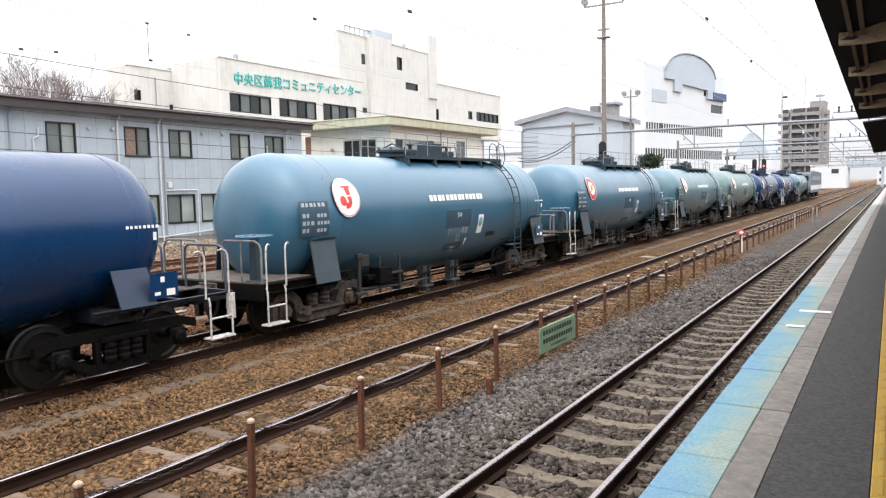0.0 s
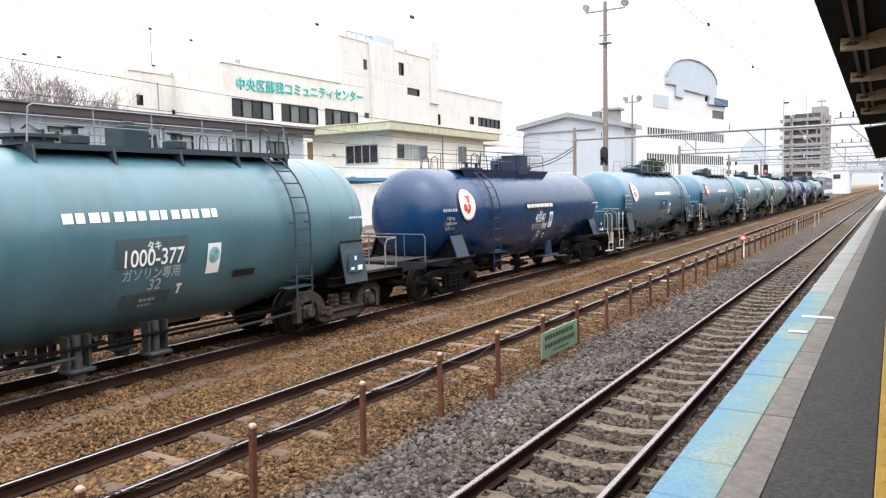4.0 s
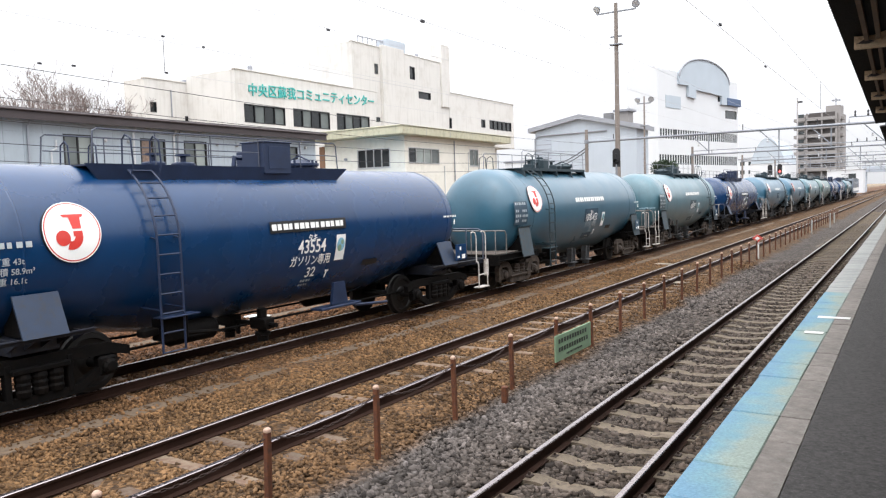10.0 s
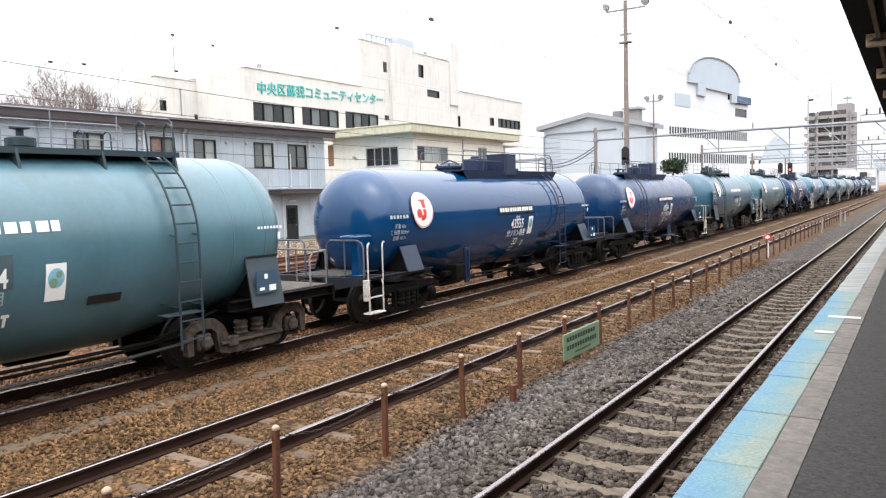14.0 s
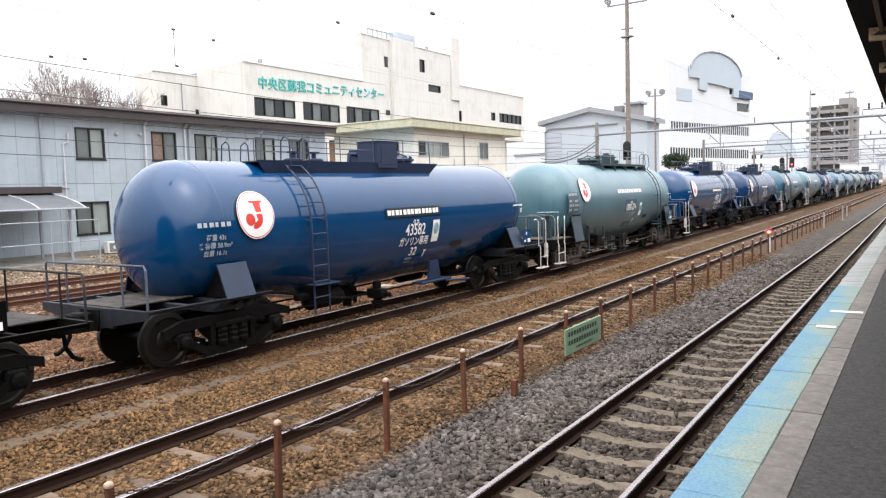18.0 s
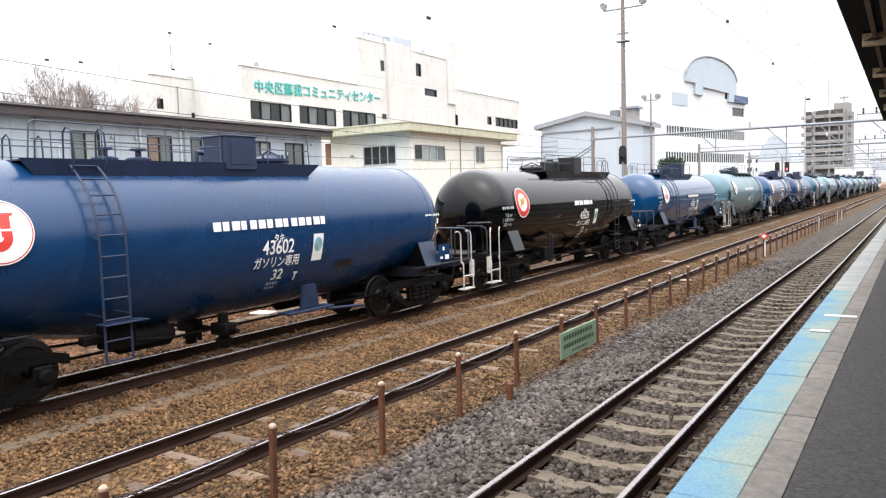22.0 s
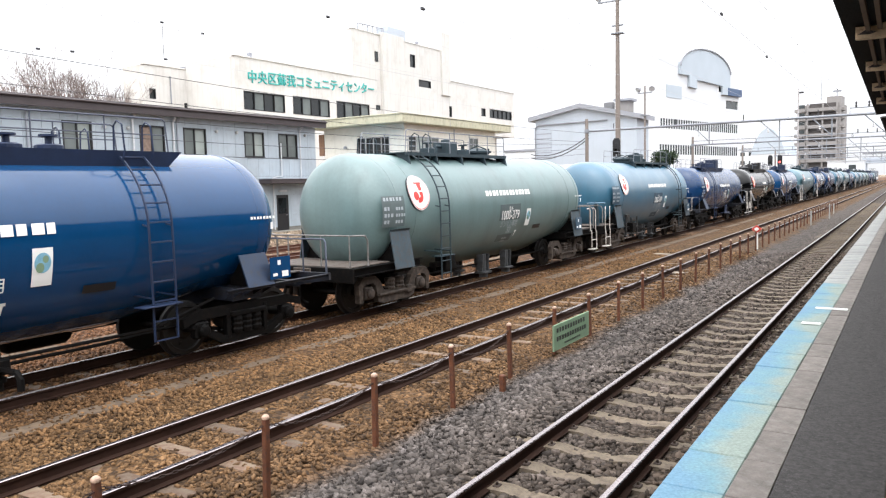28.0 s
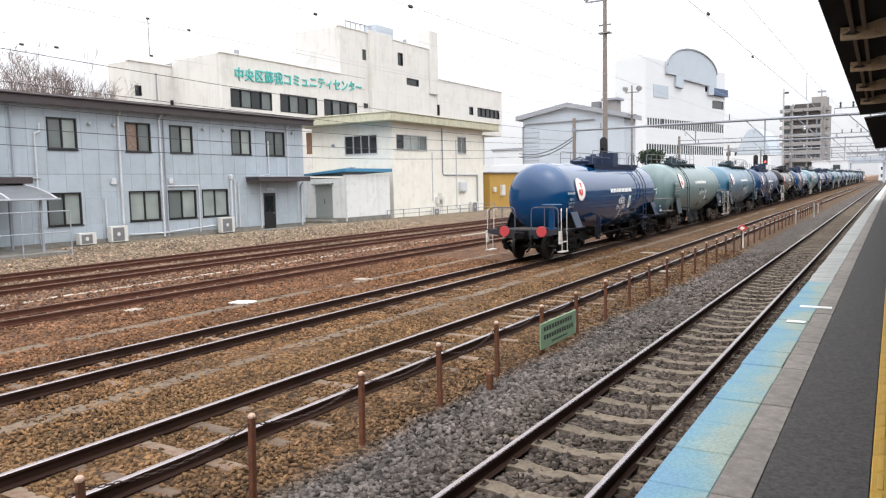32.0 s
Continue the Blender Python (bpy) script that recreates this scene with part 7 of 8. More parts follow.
# lettering and emblems, laid on the barrel
class Barrel:
    """Draws flat shapes on the curved side of one kind of tank."""

    def __init__(self, kind):
        self.kind, self.geo = kind, Geo()

    def patch(self, u0, u1, a0, a1, off, slot=0):
        """A thin plate from u0 to u1, a0 to a1 round the barrel."""
        nu, na = max(1, int(abs(u1 - u0) / 0.5)), max(1, int(abs(a1 - a0) / 0.07))
        verts = [on_tank(self.kind, u0 + (u1 - u0) * i / nu, a0 + (a1 - a0) * j / na, off) for j in range(na + 1) for i in range(nu + 1)]
        self.geo.add(verts, [(j * (nu + 1) + i, j * (nu + 1) + i + 1, (j + 1) * (nu + 1) + i + 1, (j + 1) * (nu + 1) + i) for j in range(na) for i in range(nu)], slot)
        return self

    def disc(self, u, a, r0, r1, off, arc=(0, 360), slot=0, drop=0.0):
        """A ring or disc; drop: how far its outer edge falls back to the barrel."""
        n, rings = max(8, int(44 * (arc[1] - arc[0]) / 360)), max(1, int((r1 - r0) / 0.08))
        verts, w = [], n + 1
        for i in range(rings + 1):
            r = r0 + (r1 - r0) * i / rings
            for k in range(n + 1):
                t = radians(arc[0] + (arc[1] - arc[0]) * k / n)
                verts.append(on_tank(self.kind, u + math.cos(t) * r, a + math.sin(t) * r, off - drop * i / rings))
        self.geo.add(verts, [(i * w + k, i * w + k + 1, (i + 1) * w + k + 1, (i + 1) * w + k) for i in range(rings) for k in range(n)], slot)
        return self

    def shape(self, outline, off, slot=0):
        """A small convex shape given by its corners."""
        self.geo.add([on_tank(self.kind, u, a, off) for u, a in outline], [tuple(range(len(outline)))], slot)
        return self

    def words(self, text, size, u, a, off, wide=1.0):
        """Lettering in the built-in font, centred on u, its foot at a."""
        cu = bpy.data.curves.new("words", "FONT")
        cu.body, cu.size, cu.align_x, cu.offset = text, size, "CENTER", size * 0.012
        ob = bpy.data.objects.new("words", cu)
        scene.collection.objects.link(ob)
        me = bpy.data.meshes.new_from_object(ob.evaluated_get(bpy.context.evaluated_depsgraph_get()))
        bpy.data.objects.remove(ob)
        self.geo.add([on_tank(self.kind, u + v.co.x * wide, a + v.co.y, off) for v in me.vertices], [tuple(p.vertices) for p in me.polygons])
        bpy.data.meshes.remove(me)
        return self

    def bars(self, u, a, h, n, gap, off, slot=0):
        """A line of n plain bars, one for each sign that is not set."""
        for i in range(n):
            v = u + i * (h + gap)
            self.patch(v, v + h * (0.95, 0.8, 1.0, 0.7, 0.9)[i % 5], a + h * 0.06, a + h * 0.94, off, slot)
        return self


def decals(car, kind, number, emblem, turn, board):
    at = pose(0, 0, 0, 0, 0, turn)
    old = kind == "old"
    la, lu = (0.25, -4.38) if old else (0.4, -4.19)

    def deco(name, key, make, mats, label="", parent=None):
        return put(name, cached((name, kind, key, board), lambda: make(Barrel(kind)).geo), mats, parent or car, label, None if parent else at)

    def plate(b):
        if emblem == "red":
            b.disc(lu, la, 0, 0.375, 0.04).disc(lu, la, 0.375, 0.392, 0.04, slot=1).disc(lu, la, 0.392, 0.405, 0.04).disc(lu, la, 0.405, 0.415, 0.04, slot=2, drop=0.045)
        else:
            b.disc(lu, la, 0, 0.25, 0.04).disc(lu, la, 0.25, 0.4, 0.04, slot=1).disc(lu, la, 0.4, 0.42, 0.04).disc(lu, la, 0.42, 0.43, 0.04, slot=2, drop=0.045)
        return b

    def mark(b):
        if emblem == "red":
            b.shape([(lu - 0.13, la + 0.225), (lu + 0.19, la + 0.225), (lu + 0.16, la + 0.185), (lu - 0.1, la + 0.185)], 0.046)
            b.shape([(lu - 0.03, la + 0.185), (lu + 0.13, la + 0.185), (lu + 0.12, la + 0.03), (lu + 0.0, la + 0.03)], 0.046)
            b.patch(lu + 0.0, lu + 0.13, la - 0.07, la + 0.0, 0.046)
            b.disc(lu - 0.145, la - 0.085, 0, 0.1, 0.046)
            b.disc(lu - 0.04, la - 0.07, 0.06, 0.17, 0.046, (-110, 0))
        else:
            for k, (w, z) in enumerate(((0.24, 0.1), (0.2, 0.03), (0.15, -0.04))):
                b.shape([(lu - 0.04, la + z), (lu + w - 0.04, la + z + 0.055), (lu + w - 0.06, la + z + 0.0), (lu - 0.02, la + z - 0.05)], 0.046)
            b.disc(lu - 0.07, la + 0.02, 0, 0.085, 0.046)
            b.shape([(lu - 0.2, la - 0.12), (lu - 0.12, la - 0.02), (lu - 0.05, la - 0.04), (lu - 0.12, la - 0.14)], 0.046)
        return b

    e = deco("emblem", emblem, plate, ["letter", "red", "frame_dark"], "round white emblem plate" if emblem == "red" else "red and white ring emblem")
    deco("emblem_mark", emblem, mark, "red" if emblem == "red" else "tactile", parent=e)
    ta = 0.05 if old else 0.22
    mid = 0.28
    if board:
        deco("name_board", "n", lambda b: b.patch(-0.81, 1.23, ta - 0.04, ta + 0.16, 0.02), "frame_dark", "dark name board")
        deco("name_lettering", "n", lambda b: b.bars(-0.77, ta, 0.12, 14, 0.0205, 0.027), "letter", "row of white name lettering")["kind"] = "stuff"
    else:
        h, gap, n, t0 = (0.165, 0.028, 8 if emblem == "ring" else 14, -0.6 if emblem == "ring" else -1.15) if old else (0.16, 0.032, 14, -1.1)
        deco("name_lettering", "n" + emblem, lambda b: b.bars(t0, ta, h, n, gap, 0.012), "letter", "row of white name lettering")["kind"] = "stuff"
    c, nn, g, l, w = (0.2, 0.38, 0.57, 0.8, 0.9) if old else (0.39, 0.58, 0.75, 0.92, 1.1)
    deco("class_lettering", "c", lambda b: b.words("タキ", 0.13, mid, ta - c, 0.013), "letter", "white class lettering")
    if number:
        deco("number_lettering", number, lambda b: b.words(number, 0.29, mid, ta - nn, 0.013, 1.05 if old else 0.98), "letter", "white number lettering")
    deco("cargo_lettering", "g", lambda b: b.words("ガソリン専用", 0.185 if old else 0.17, mid, ta - g, 0.013), "letter" if old else "letter_grey", "lettering of the cargo")
    deco("load_lettering", "l", lambda b: b.words("32", 0.25 if old else 0.22, mid + 0.07, ta - l, 0.013, 1.1), "letter" if old else "letter_grey", "load lettering")
    deco("lower_lettering", "l", lambda b: b.bars(mid - 0.12, ta - w, 0.055, 4, 0.02, 0.013).bars(mid - 0.12, ta - w - 0.08, 0.045, 4, 0.02, 0.013), "letter_grey")["kind"] = "stuff"
    wu, wa = (0.95 if board else 1.15, -0.3) if old else (1.28, -0.36)
    deco("environment_plate", "w", lambda b: b.patch(wu, wu + 0.27, wa - 0.21, wa + 0.21, 0.014), "letter", "white picture plate")
    deco("environment_picture", "w", lambda b: b.disc(wu + 0.135, wa + 0.05, 0, 0.11, 0.018), "plate_sky", "pale blue round picture")
    deco("picture_land", "w", lambda b: b.disc(wu + 0.1, wa, 0, 0.055, 0.022).disc(wu + 0.17, wa + 0.09, 0, 0.04, 0.022), "sign_green", "green patches of the picture")["kind"] = "stuff"

    def data(b):
        for j, (p, q) in enumerate(((6, 0), (2, 3), (3, 4), (2, 3))[:1 if old else 4]):
            y = la - 0.17 - j * 0.14 - (0.06 if j else 0)
            b.bars(lu - (1.2 if old else 1.36), y, 0.085, p, 0.03, 0.013)
            if q:
                b.bars(lu - 0.95, y, 0.075, q, 0.022, 0.013)
        return b
    deco("data_lettering", "d", data, "letter_grey", "rows of small data lettering")["kind"] = "stuff"
    for j, text in enumerate(("荷重 43t", "実容積 58.9m³", "自重 16.1t")):
        if old:
            deco("data_line", text, lambda b: b.words(text, 0.108, lu - 0.85, la - 0.37 - j * 0.125, 0.013), "letter_grey", "line of pale data lettering")["kind"] = "stuff"
    if not old:
        deco("data_board", "d", lambda b: b.patch(lu - 1.42, lu - 0.6, la - 0.72, la - 0.06, 0.009), "board_" + car["paint"], "darker data board")
        deco("number_board", "d", lambda b: b.patch(mid - 0.62, mid + 0.6, ta - 0.6, ta - 0.24, 0.008).patch(mid - 0.45, mid + 0.4, ta - 1.16, ta - 0.96, 0.008), "board_" + car["paint"], "darker number board")
    deco("inspection_lettering", "i", lambda b: b.bars(4.85, 0.06, 0.05, 8, 0.022, 0.012).patch(5.3, 5.36, -0.12, 0.0, 0.012), "letter")["kind"] = "stuff"
    deco("small_plate", "s", lambda b: b.patch(mid + 1.6, mid + 2.1, -0.68, -0.57, 0.02), "frame_dark", "small dark plate with raised lettering")
    deco("arrow_mark", "a", lambda b: b.patch(mid + 0.52, mid + 0.56, -0.82, -0.66, 0.013).patch(mid + 0.49, mid + 0.59, -0.7, -0.66, 0.013), "letter")
    # data plates beside the front saddle
    x, y = (1.37, 5.08) if old else (1.4, 4.68)
    put("data_plate", cached(("data_plate", kind), lambda: Geo().box((x, y, 1.12), (x + 0.014, y + 0.48, 1.5), 0.0)), "plate_dusk" if not old else car["paint"], car, "painted data plate", at)
    put("plate_marking", cached(("plate_marking", kind), lambda: Geo().box((x + 0.016, y + 0.27, 1.15), (x + 0.02, y + 0.42, 1.25)).box((x + 0.016, y + 0.17, 1.36), (x + 0.02, y + 0.24, 1.44)).box((x + 0.016, y + 0.06, 1.17), (x + 0.02, y + 0.16, 1.22))), "letter", car, "", at)["kind"] = "stuff"


for key, tone in (("teal", (0.055, 0.085, 0.1)), ("turquoise", (0.02, 0.05, 0.08)), ("sky", (0.028, 0.062, 0.095)), ("sage", (0.08, 0.105, 0.108))):
    M["board_paint_" + key] = surface("board_dark_" + key, tone, 0.5, 0, 0.2, 5.0, 50.0, 0.0)
M["plate_sky"] = surface("plate_picture_blue", (0.2, 0.42, 0.55), 0.5, 0, 0.25, 9.0, 50.0, 0.0)


def tank_wagon(kind, paint, number, emblem, flipped, label, tail=False, board=False):
    """kind old: deep dark catwalk, black bogies; new: open catwalk, dusty cast bogies."""
    car = thing("tank_wagon", label, "tank wagon", group="wagons of the freight train")
    car["look"], car["paint"] = kind, paint
    turn = 180 if flipped else 0
    gear = "black_gear" if kind == "old" else "tan_gear"
    top = "frame_dark" if paint == "paint_black" else ("top_blue" if kind == "old" else "top_teal")

    def add(name, key, make, mats, label="", at=None, smooth=False, parent=None):
        return put(name, cached((name, kind, key), make, smooth), mats, parent or car, label, at)

    add("tank", "t", lambda: make_tank(kind), paint, smooth=True)
    for y in (-5.03, 5.03) if kind == "old" else (-5.03, -4.35, 4.35, 5.03):
        put("weld_seam", cached(("weld_seam", kind), lambda: make_seam(kind), True), paint, car, at=pose(0, y, 0))
    for e in (-1, 1):
        for s in (-1, 1):
            sad = add("saddle", (s, e), lambda: make_saddle(kind, s, e), ("frame_dark" if paint == "paint_black" else "saddle_blue") if kind == "old" else "saddle_grey")
            for y in (4.75, 5.1):
                add("gusset", s, lambda: make_gusset(s), "black_gear", at=pose(0, e * y, 0), parent=sad)
        add("end_frame", e, lambda: make_frame(kind, e), "frame_blue" if kind == "old" and paint != "paint_black" else "black_gear")
        add("coupler", e, lambda: make_coupler(e), gear, smooth=True)
        add("brake_hose", e, lambda: make_hose(e), "black_gear", smooth=True)
        add("deck", e, lambda: make_deck(kind, e), "deck_dark" if kind == "old" else "deck", "worn deck plates")
        b = put("bogie", cached(("bogie", "b"), make_bolster), "black_gear", car, "", pose(0, e * 4.84, 0))
        for s in (-1, 1):
            add("side_frame", s, lambda: make_side_frame(kind, s), gear, parent=b)
            for y in (-0.96, 0.96):
                put("axle_box", cached(("axle_box", s), lambda: make_axle_box(s)), gear, b, "", pose(0, y, 0))
        for y in (-0.96, 0.96):
            w = put("wheelset", cached(("wheelset", "w"), make_wheelset, True), "wheel", b, "", pose(0, y, 0.43))
            wheels.append((w, y, -1 if flipped else 1))
    rail_paint = "steel_worn" if kind == "new" else ("frame_dark" if paint == "paint_black" else "rail_blue")
    for s in (-1, 1):
        add("end_railing", "b%d" % s, lambda: make_end_rail(kind, True, s), rail_paint, "railing at the brake end", smooth=True)
    add("end_railing", "p", lambda: make_end_rail(kind, False), rail_paint, "railing at the plain end", smooth=True)
    for s in (-1, 1):
        add("step_ladder", s, lambda: make_step(s), "white_worn", "white step ladder")
        if kind == "old":
            add("corner_marking", s, lambda: Geo().box((s * 1.3, -6.69, 0.6), (s * 1.38, -6.56, 1.02), 0.006), "white_worn", "white corner marking")
        add("hand_grip", (s, 1), lambda: make_grip(s, -6.58), "white_worn", "white hand grip")
        add("hand_grip", (s, 2), lambda: make_grip(s, -6.1), "white_worn", "white hand grip")
    stand = add("brake_stand", "b", make_brake_stand, paint if kind == "old" else "top_teal", at=pose(0.98, 0, 0))
    put("handwheel", cached(("handwheel", "h"), make_handwheel), paint, stand, "flat brake handwheel", pose(0, -6.46, 1.88))
    add("catwalk", "c", lambda: make_catwalk(kind), top, "dark catwalk along the top")
    for s in ((-1, 1) if kind == "new" else (-1, 1)):
        add("catwalk_railing", s, lambda: make_walk_rail(kind, s), "steel_grey" if kind == "new" else "rail_blue")
    low = -0.19 if kind == "old" else 0.0
    add("manhole", "m", make_manhole, top, at=pose(0, -1.28 if kind == "old" else -0.75, low - 0.05))
    add("valve_box", "v", make_valve_box, top, at=pose(0, 0.1, low, 0, 0, 180) if flipped else pose(0, 0.7, low)) if kind == "old" else None
    add("hatch_box", "h", make_hatch_box, top, at=pose(0.1, -0.2 if kind == "old" else 0.75, low))
    for y in (1.5, 2.1) if kind == "old" else (1.7, -0.1):
        add("valve", "v", make_valve, top, at=pose(0.1, y, low - (0.16 if kind == "old" else 0.1)))
    yl = 2.98 if kind == "old" else 3.35
    for s in (-1, 1):
        lad = add("ladder", s, lambda: make_ladder(kind, s, yl), top if kind == "old" else "top_teal", smooth=True)
        for x, z in rung_places(kind, s):
            put("rung", cached(("rung", "r"), lambda: Geo().tube([(0, -0.2, 0), (0, 0.2, 0)], 0.014, 5), True), top if kind == "old" else "top_teal", lad, at=pose(x, yl, z))
    for k in range(3):
        add("brake_rod", k, lambda: make_rod(k), "black_gear")
    add("air_reservoir", "r", make_reservoir, "black_gear", at=pose(0.45, -2.2, 0.56), smooth=True)
    add("brake_cylinder", "r", make_reservoir, "black_gear", at=pose(-0.45, 2.0, 0.56), smooth=True)
    for y in (-0.75, 0.55) if kind == "new" else (0.75,):
        add("discharge_valve", "o", lambda: make_outlet(kind), "valve_grey" if kind == "new" else "black_gear", at=pose(0, y, 0), smooth=True)
        for s in (-1, 1):
            add("discharge_pipe", s, lambda: make_outlet(kind), "valve_grey" if kind == "new" else "black_gear", at=pose(s * 0.85, y, 0), smooth=True)
    for s in (-1, 1):
        add("equipment_box", s, make_gear_box, "black_gear", at=pose(0.92, -2.85, 0) if s > 0 else pose(-0.92, 2.85, 0, 0, 0, 180))
    if kind == "old":
        add("support_leg", "l", lambda: make_leg(1), top, at=pose(0, -2.45, 0))
        add("drop_bracket", "b", make_drop_bracket, top, at=pose(0, -1.1, 0))
    else:
        add("brake_lever", "l", make_lever, "gear_dim", "hanging brake lever")
        add("guide_frame", "g", make_guide, "gear_dim")
        for k, pts in enumerate(([(1.1, -3.75, 0.58), (1.1, -2.2, 0.5), (1.05, -0.9, 0.5)], [(1.0, 0.7, 0.42), (1.05, 2.6, 0.46), (1.05, 3.6, 0.5)])):
            add("pull_rod", k, lambda: Geo().tube(pts, 0.026, 6), "gear_dim")
    decals(car, kind, number, emblem, turn, board)
    if tail:
        for x in (-0.64, 0.72):
            put("tail_disc", cached(("tail_disc", "t"), lambda: Geo().lathe([(-0.02, 0.02), (-0.02, 0.17), (-0.012, 0.18), (0.012, 0.18), (0.012, 0.02)], (0, 0, 0), "y", 24)), "tail_red", car, "red round tail disc", pose(x, -6.72, 1.0))
    return car


M["plate_dusk"] = surface("plate_dusty_blue", (0.03, 0.07, 0.11), 0.55, 0, 0.2, 5.0, 50.0, 0.0)
M["gear_dim"] = surface("gear_dark_grey", (0.02, 0.021, 0.022), 0.65, 0.1, 0.3, 4.0, 50.0, 0.1, (0.03, 0.024, 0.02), 0.55, 0.7)
M["saddle_blue"] = surface("saddle_blue", (0.014, 0.028, 0.06), 0.5, 0.1, 0.2, 4.0, 50.0, 0.1, (0.03, 0.026, 0.024), 0.58, 0.6)
M["deck_dark"] = surface("deck_plate_dark", (0.024, 0.021, 0.02), 0.8, 0.1, 0.3, 3.0, 50.0, 0.2, (0.075, 0.06, 0.048), 0.52, 0.8)
M["saddle_grey"] = surface("saddle_grey", (0.04, 0.062, 0.078), 0.65, 0.1, 0.2, 4.0, 50.0, 0.1, (0.06, 0.05, 0.045), 0.55, 0.7)
M["valve_grey"] = surface("valve_dark_grey", (0.045, 0.05, 0.055), 0.65, 0.1, 0.3, 4.0, 50.0, 0.1, (0.02, 0.017, 0.015), 0.5, 0.7)
M["top_blue"] = surface("catwalk_paint_dark_blue", (0.009, 0.02, 0.055), 0.5, 0.1, 0.25, 4.0, 50.0, 0.08)
M["top_teal"] = surface("catwalk_paint_dark_teal", (0.018, 0.035, 0.045), 0.6, 0.1, 0.25, 4.0, 50.0, 0.1)
M["frame_blue"] = surface("end_frame_paint", (0.009, 0.012, 0.022), 0.6, 0.1, 0.3, 4.0, 50.0, 0.1, (0.025, 0.02, 0.016), 0.55, 0.7)
M["rail_blue"] = surface("railing_paint_blue", (0.07, 0.08, 0.11), 0.5, 0.2, 0.2, 4.0, 50.0, 0.0)
M["white_worn"] = surface("railing_white_worn", (0.52, 0.49, 0.46), 0.55, 0, 0.15, 6.0, 60.0, 0.05, (0.16, 0.11, 0.08), 0.56, 0.8)
M["steel_worn"] = surface("railing_grey_worn", (0.17, 0.165, 0.16), 0.55, 0.1, 0.2, 6.0, 60.0, 0.05, (0.1, 0.07, 0.05), 0.56, 0.8)
M["tail_red"] = surface("tail_disc_red", (0.4, 0.04, 0.045), 0.4, 0, 0.12, 6.0, 60.0, 0.0)

wheels = []
BLUE, NAVY, BLACK = "glossy blue tank wagon with round emblem and dark catwalk", "dull dark-blue tank wagon with round emblem and dark catwalk", "gleaming black tank wagon with red ring emblem"
TEAL, TURQ, SAGE, SKY = "faded blue-grey tank wagon with open catwalk and white steps", "weathered turquoise tank wagon with open catwalk", "faded sage-green tank wagon with open catwalk", "sky-blue tank wagon with yellow ring emblem"
TRAIN = (
    (-6, "new", "paint_teal", "", "red", False, TEAL), (-5, "old", "paint_navy", "", "red", False, NAVY), (-4, "old", "paint_navy", "", "red", True, NAVY),
    (-3, "new", "paint_sage", "", "red", False, SAGE), (-2, "new", "paint_teal", "", "red", False, TEAL), (-1, "new", "paint_sky", "", "ring", False, SKY),
    (0, "new", "paint_sky", "", "red", False, TEAL), (1, "old", "paint_navy", "43547", "red", True, NAVY), (2, "new", "paint_teal", "1000-377", "red", False, TEAL),
    (3, "new", "paint_turquoise", "1000-453", "red", True, TURQ), (4, "old", "paint_navy", "43554", "red", True, NAVY), (5, "old", "paint_blue", "43555", "red", False, BLUE),
    (6, "new", "paint_teal", "1000-374", "red", False, TEAL), (7, "old", "paint_blue", "43582", "red", True, BLUE), (8, "old", "paint_black", "43626", "ring", False, BLACK),
    (9, "old", "paint_navy", "43602", "red", True, NAVY), (10, "new", "paint_sky", "1000-389", "red", False, TEAL), (11, "new", "paint_sage", "1000-379", "red", True, SAGE),
    (12, "old", "paint_blue", "43632", "red", False, "glossy blue last tank wagon with two red tail discs"))
cars = []
for k, kind, paint, number, emblem, flipped, label in TRAIN:
    cars.append((k, tank_wagon(kind, paint, number, emblem, flipped, label, k == 12, kind == "old" and k < 8), 180 if flipped else 0, 15.99 if kind == "old" else 15.88))


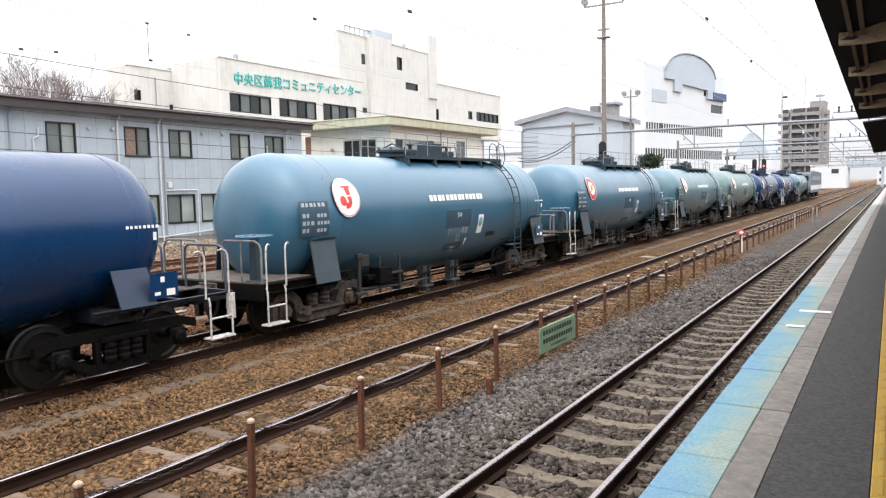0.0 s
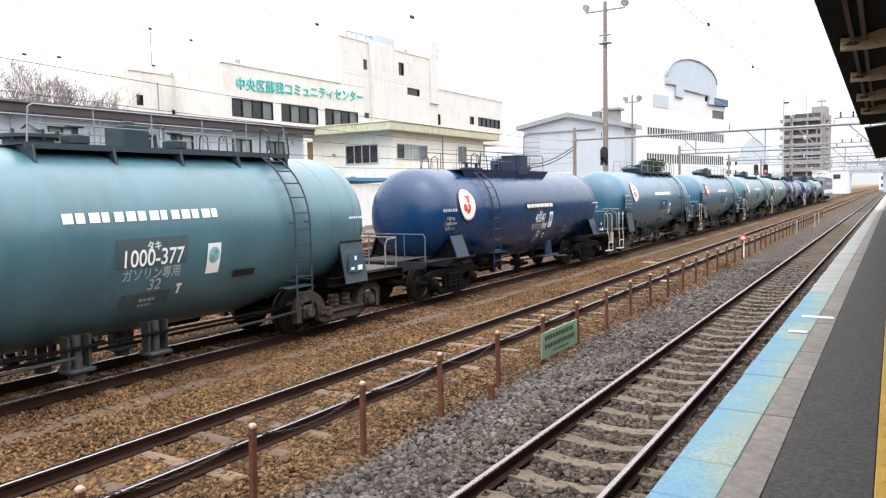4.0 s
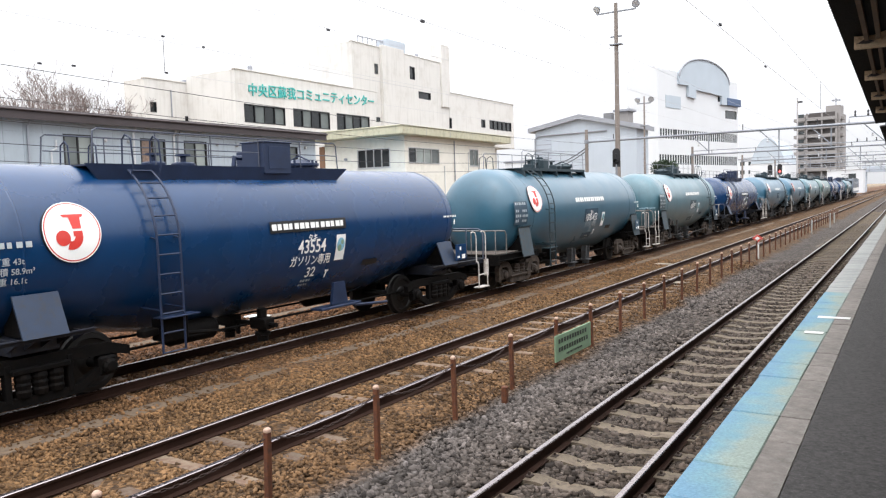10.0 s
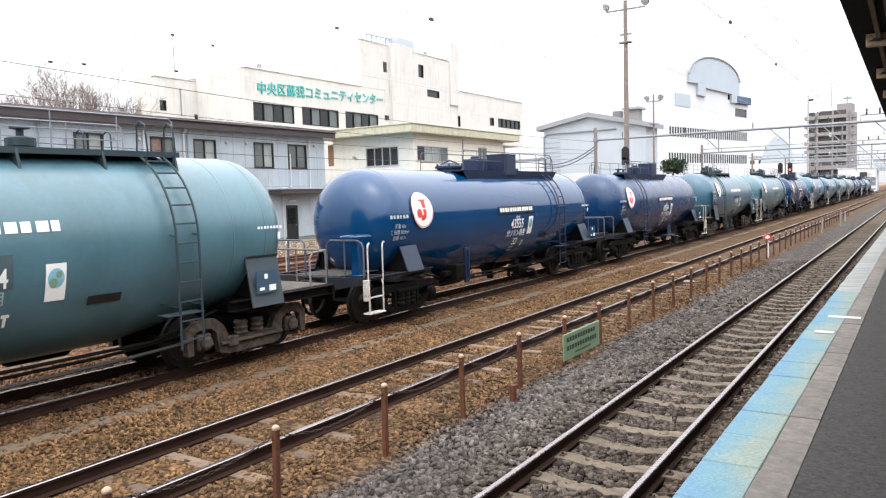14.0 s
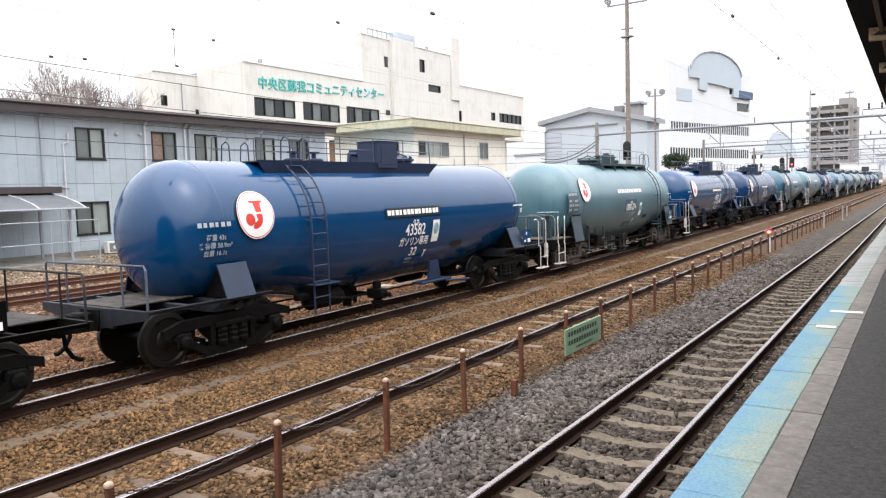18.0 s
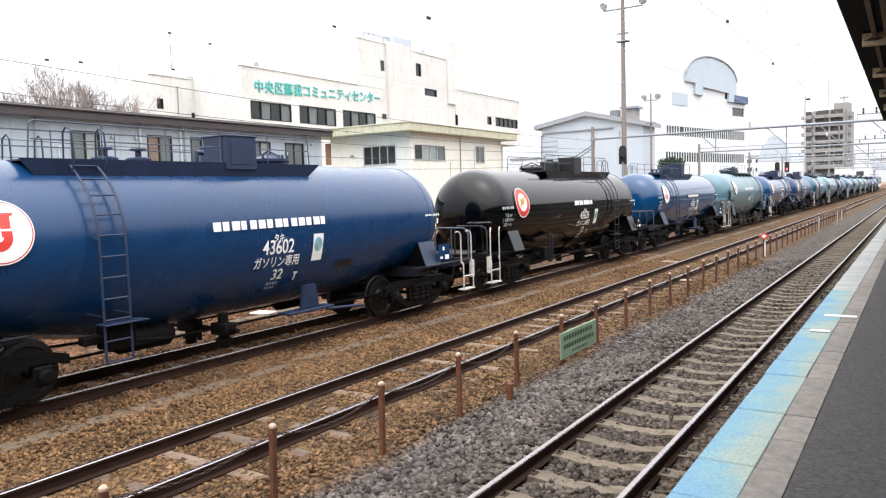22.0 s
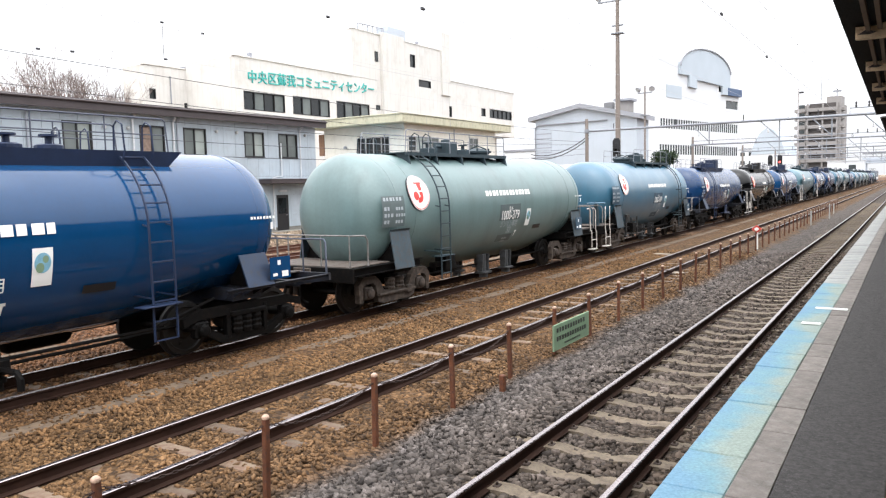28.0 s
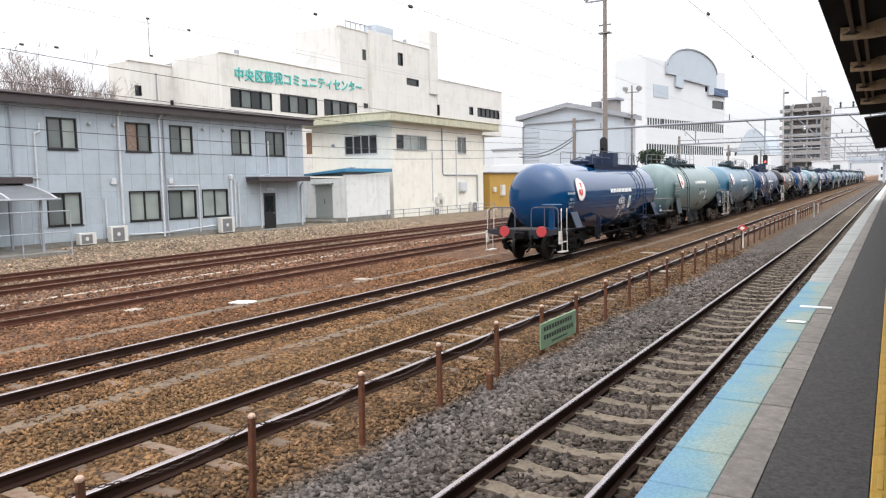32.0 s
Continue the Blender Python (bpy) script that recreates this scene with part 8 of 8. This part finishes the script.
def locomotive():
    loco = thing("locomotive", "grey and cream electric locomotive with roof pantographs", "locomotive")
    body = Geo()
    body.prism([(-8.6, 0.95), (8.6, 0.95), (8.75, 1.6), (8.6, 2.3), (8.35, 3.45), (8.1, 3.65), (-8.1, 3.65), (-8.35, 3.45), (-8.6, 2.3), (-8.75, 1.6)], -1.4, 1.4, "x")
    part("body", body, "loco_grey", loco)
    part("roof", Geo().box((-1.2, -7.6, 3.65), (1.2, 7.6, 3.8), 0.05), "frame_dark", loco)
    for s in (-1, 1):
        part("band", Geo().box((s * 1.402, -8.4, 1.3), (s * 1.41, 8.4, 1.9)), "white", loco, "cream band")
        for k in range(6):
            part("window", Geo().box((s * 1.402, -5.5 + k * 2.0, 2.6), (s * 1.412, -4.5 + k * 2.0, 3.1)), "glass_dark", loco)
        part("cab_window", Geo().box((s * 0.15, -8.62, 2.5), (s * 1.15, -8.42, 3.2), 0.02), "glass_dark", loco)
        part("grille", Geo().box((s * 1.402, -3.5, 2.0), (s * 1.408, 3.5, 2.4)), "ac_dark", loco)
        p = part("pantograph", Geo().tube([(-0.8, s * 5, 3.85), (0.0, s * 5.6, 4.3), (-0.8, s * 5, 4.5), (0.8, s * 5, 4.5), (0.0, s * 5.6, 4.3), (0.8, s * 5, 3.85)], 0.03, 5), "frame_dark", loco)
    for y in (-5.6, 0.0, 5.6):
        b = part("bogie", Geo().box((-1.1, y - 1.9, 0.3), (1.1, y + 1.9, 0.8), 0.05), "black_gear", loco)
        for yy in (-1.2, 1.2):
            part("wheelset", Geo().lathe([(-0.62, 0.5), (-0.55, 0.5), (-0.54, 0.1), (0.54, 0.1), (0.55, 0.5), (0.62, 0.5)], (0, y + yy, 0.5), "x", 20), "wheel", b)
    part("buffer_beam", Geo().box((-1.35, -8.8, 0.75), (1.35, -8.6, 1.1), 0.02), "black_gear", loco)
    return loco


M["loco_grey"] = surface("locomotive_grey", (0.12, 0.14, 0.17), 0.5, 0, 0.15, 2.0, 40.0, 0.03)
engine = locomotive()


# metres gone at each full second: the train gathers speed slowly
GONE = (0.0, 4.62, 9.36, 14.21, 19.17, 24.22, 29.36, 34.57, 39.85, 45.18, 50.57, 56.0, 61.5, 67.06, 72.7, 78.42, 84.21, 90.07, 95.99, 101.97, 108.0,
        114.09, 120.21, 126.38, 132.57, 138.79, 145.03, 151.27, 157.53, 163.81, 170.11, 176.43, 182.76)


def travel(t):
    """Metres the train has gone since the start."""
    i = min(int(t), 31)
    u = t - i
    a, b = GONE[i], GONE[i + 1]
    before, after = GONE[i - 1] if i else 2 * a - b, GONE[i + 2] if i < 31 else 2 * b - a
    return a + 0.5 * u * (b - before + u * (2 * before - 5 * a + 4 * b - after + u * (3 * (a - b) + after - before)))


build_stones()


def motions():
    for k, car, turn, y0 in cars:
        walk(car, [(t, pose(TRACKS[2], y0 + travel(t) - PITCH * k, 0, 0, 0, turn)) for t in range(0, 33)])
    walk(engine, [(t, pose(TRACKS[2], 15.9 + travel(t) + PITCH * 6 + 16.0, 0)) for t in range(0, 33)])
    for wheel, y, way in wheels:
        walk(wheel, [(t / 10, pose(0, y, 0.43, -way * math.degrees(travel(t / 10) / 0.43))) for t in range(0, 321)])


motions()
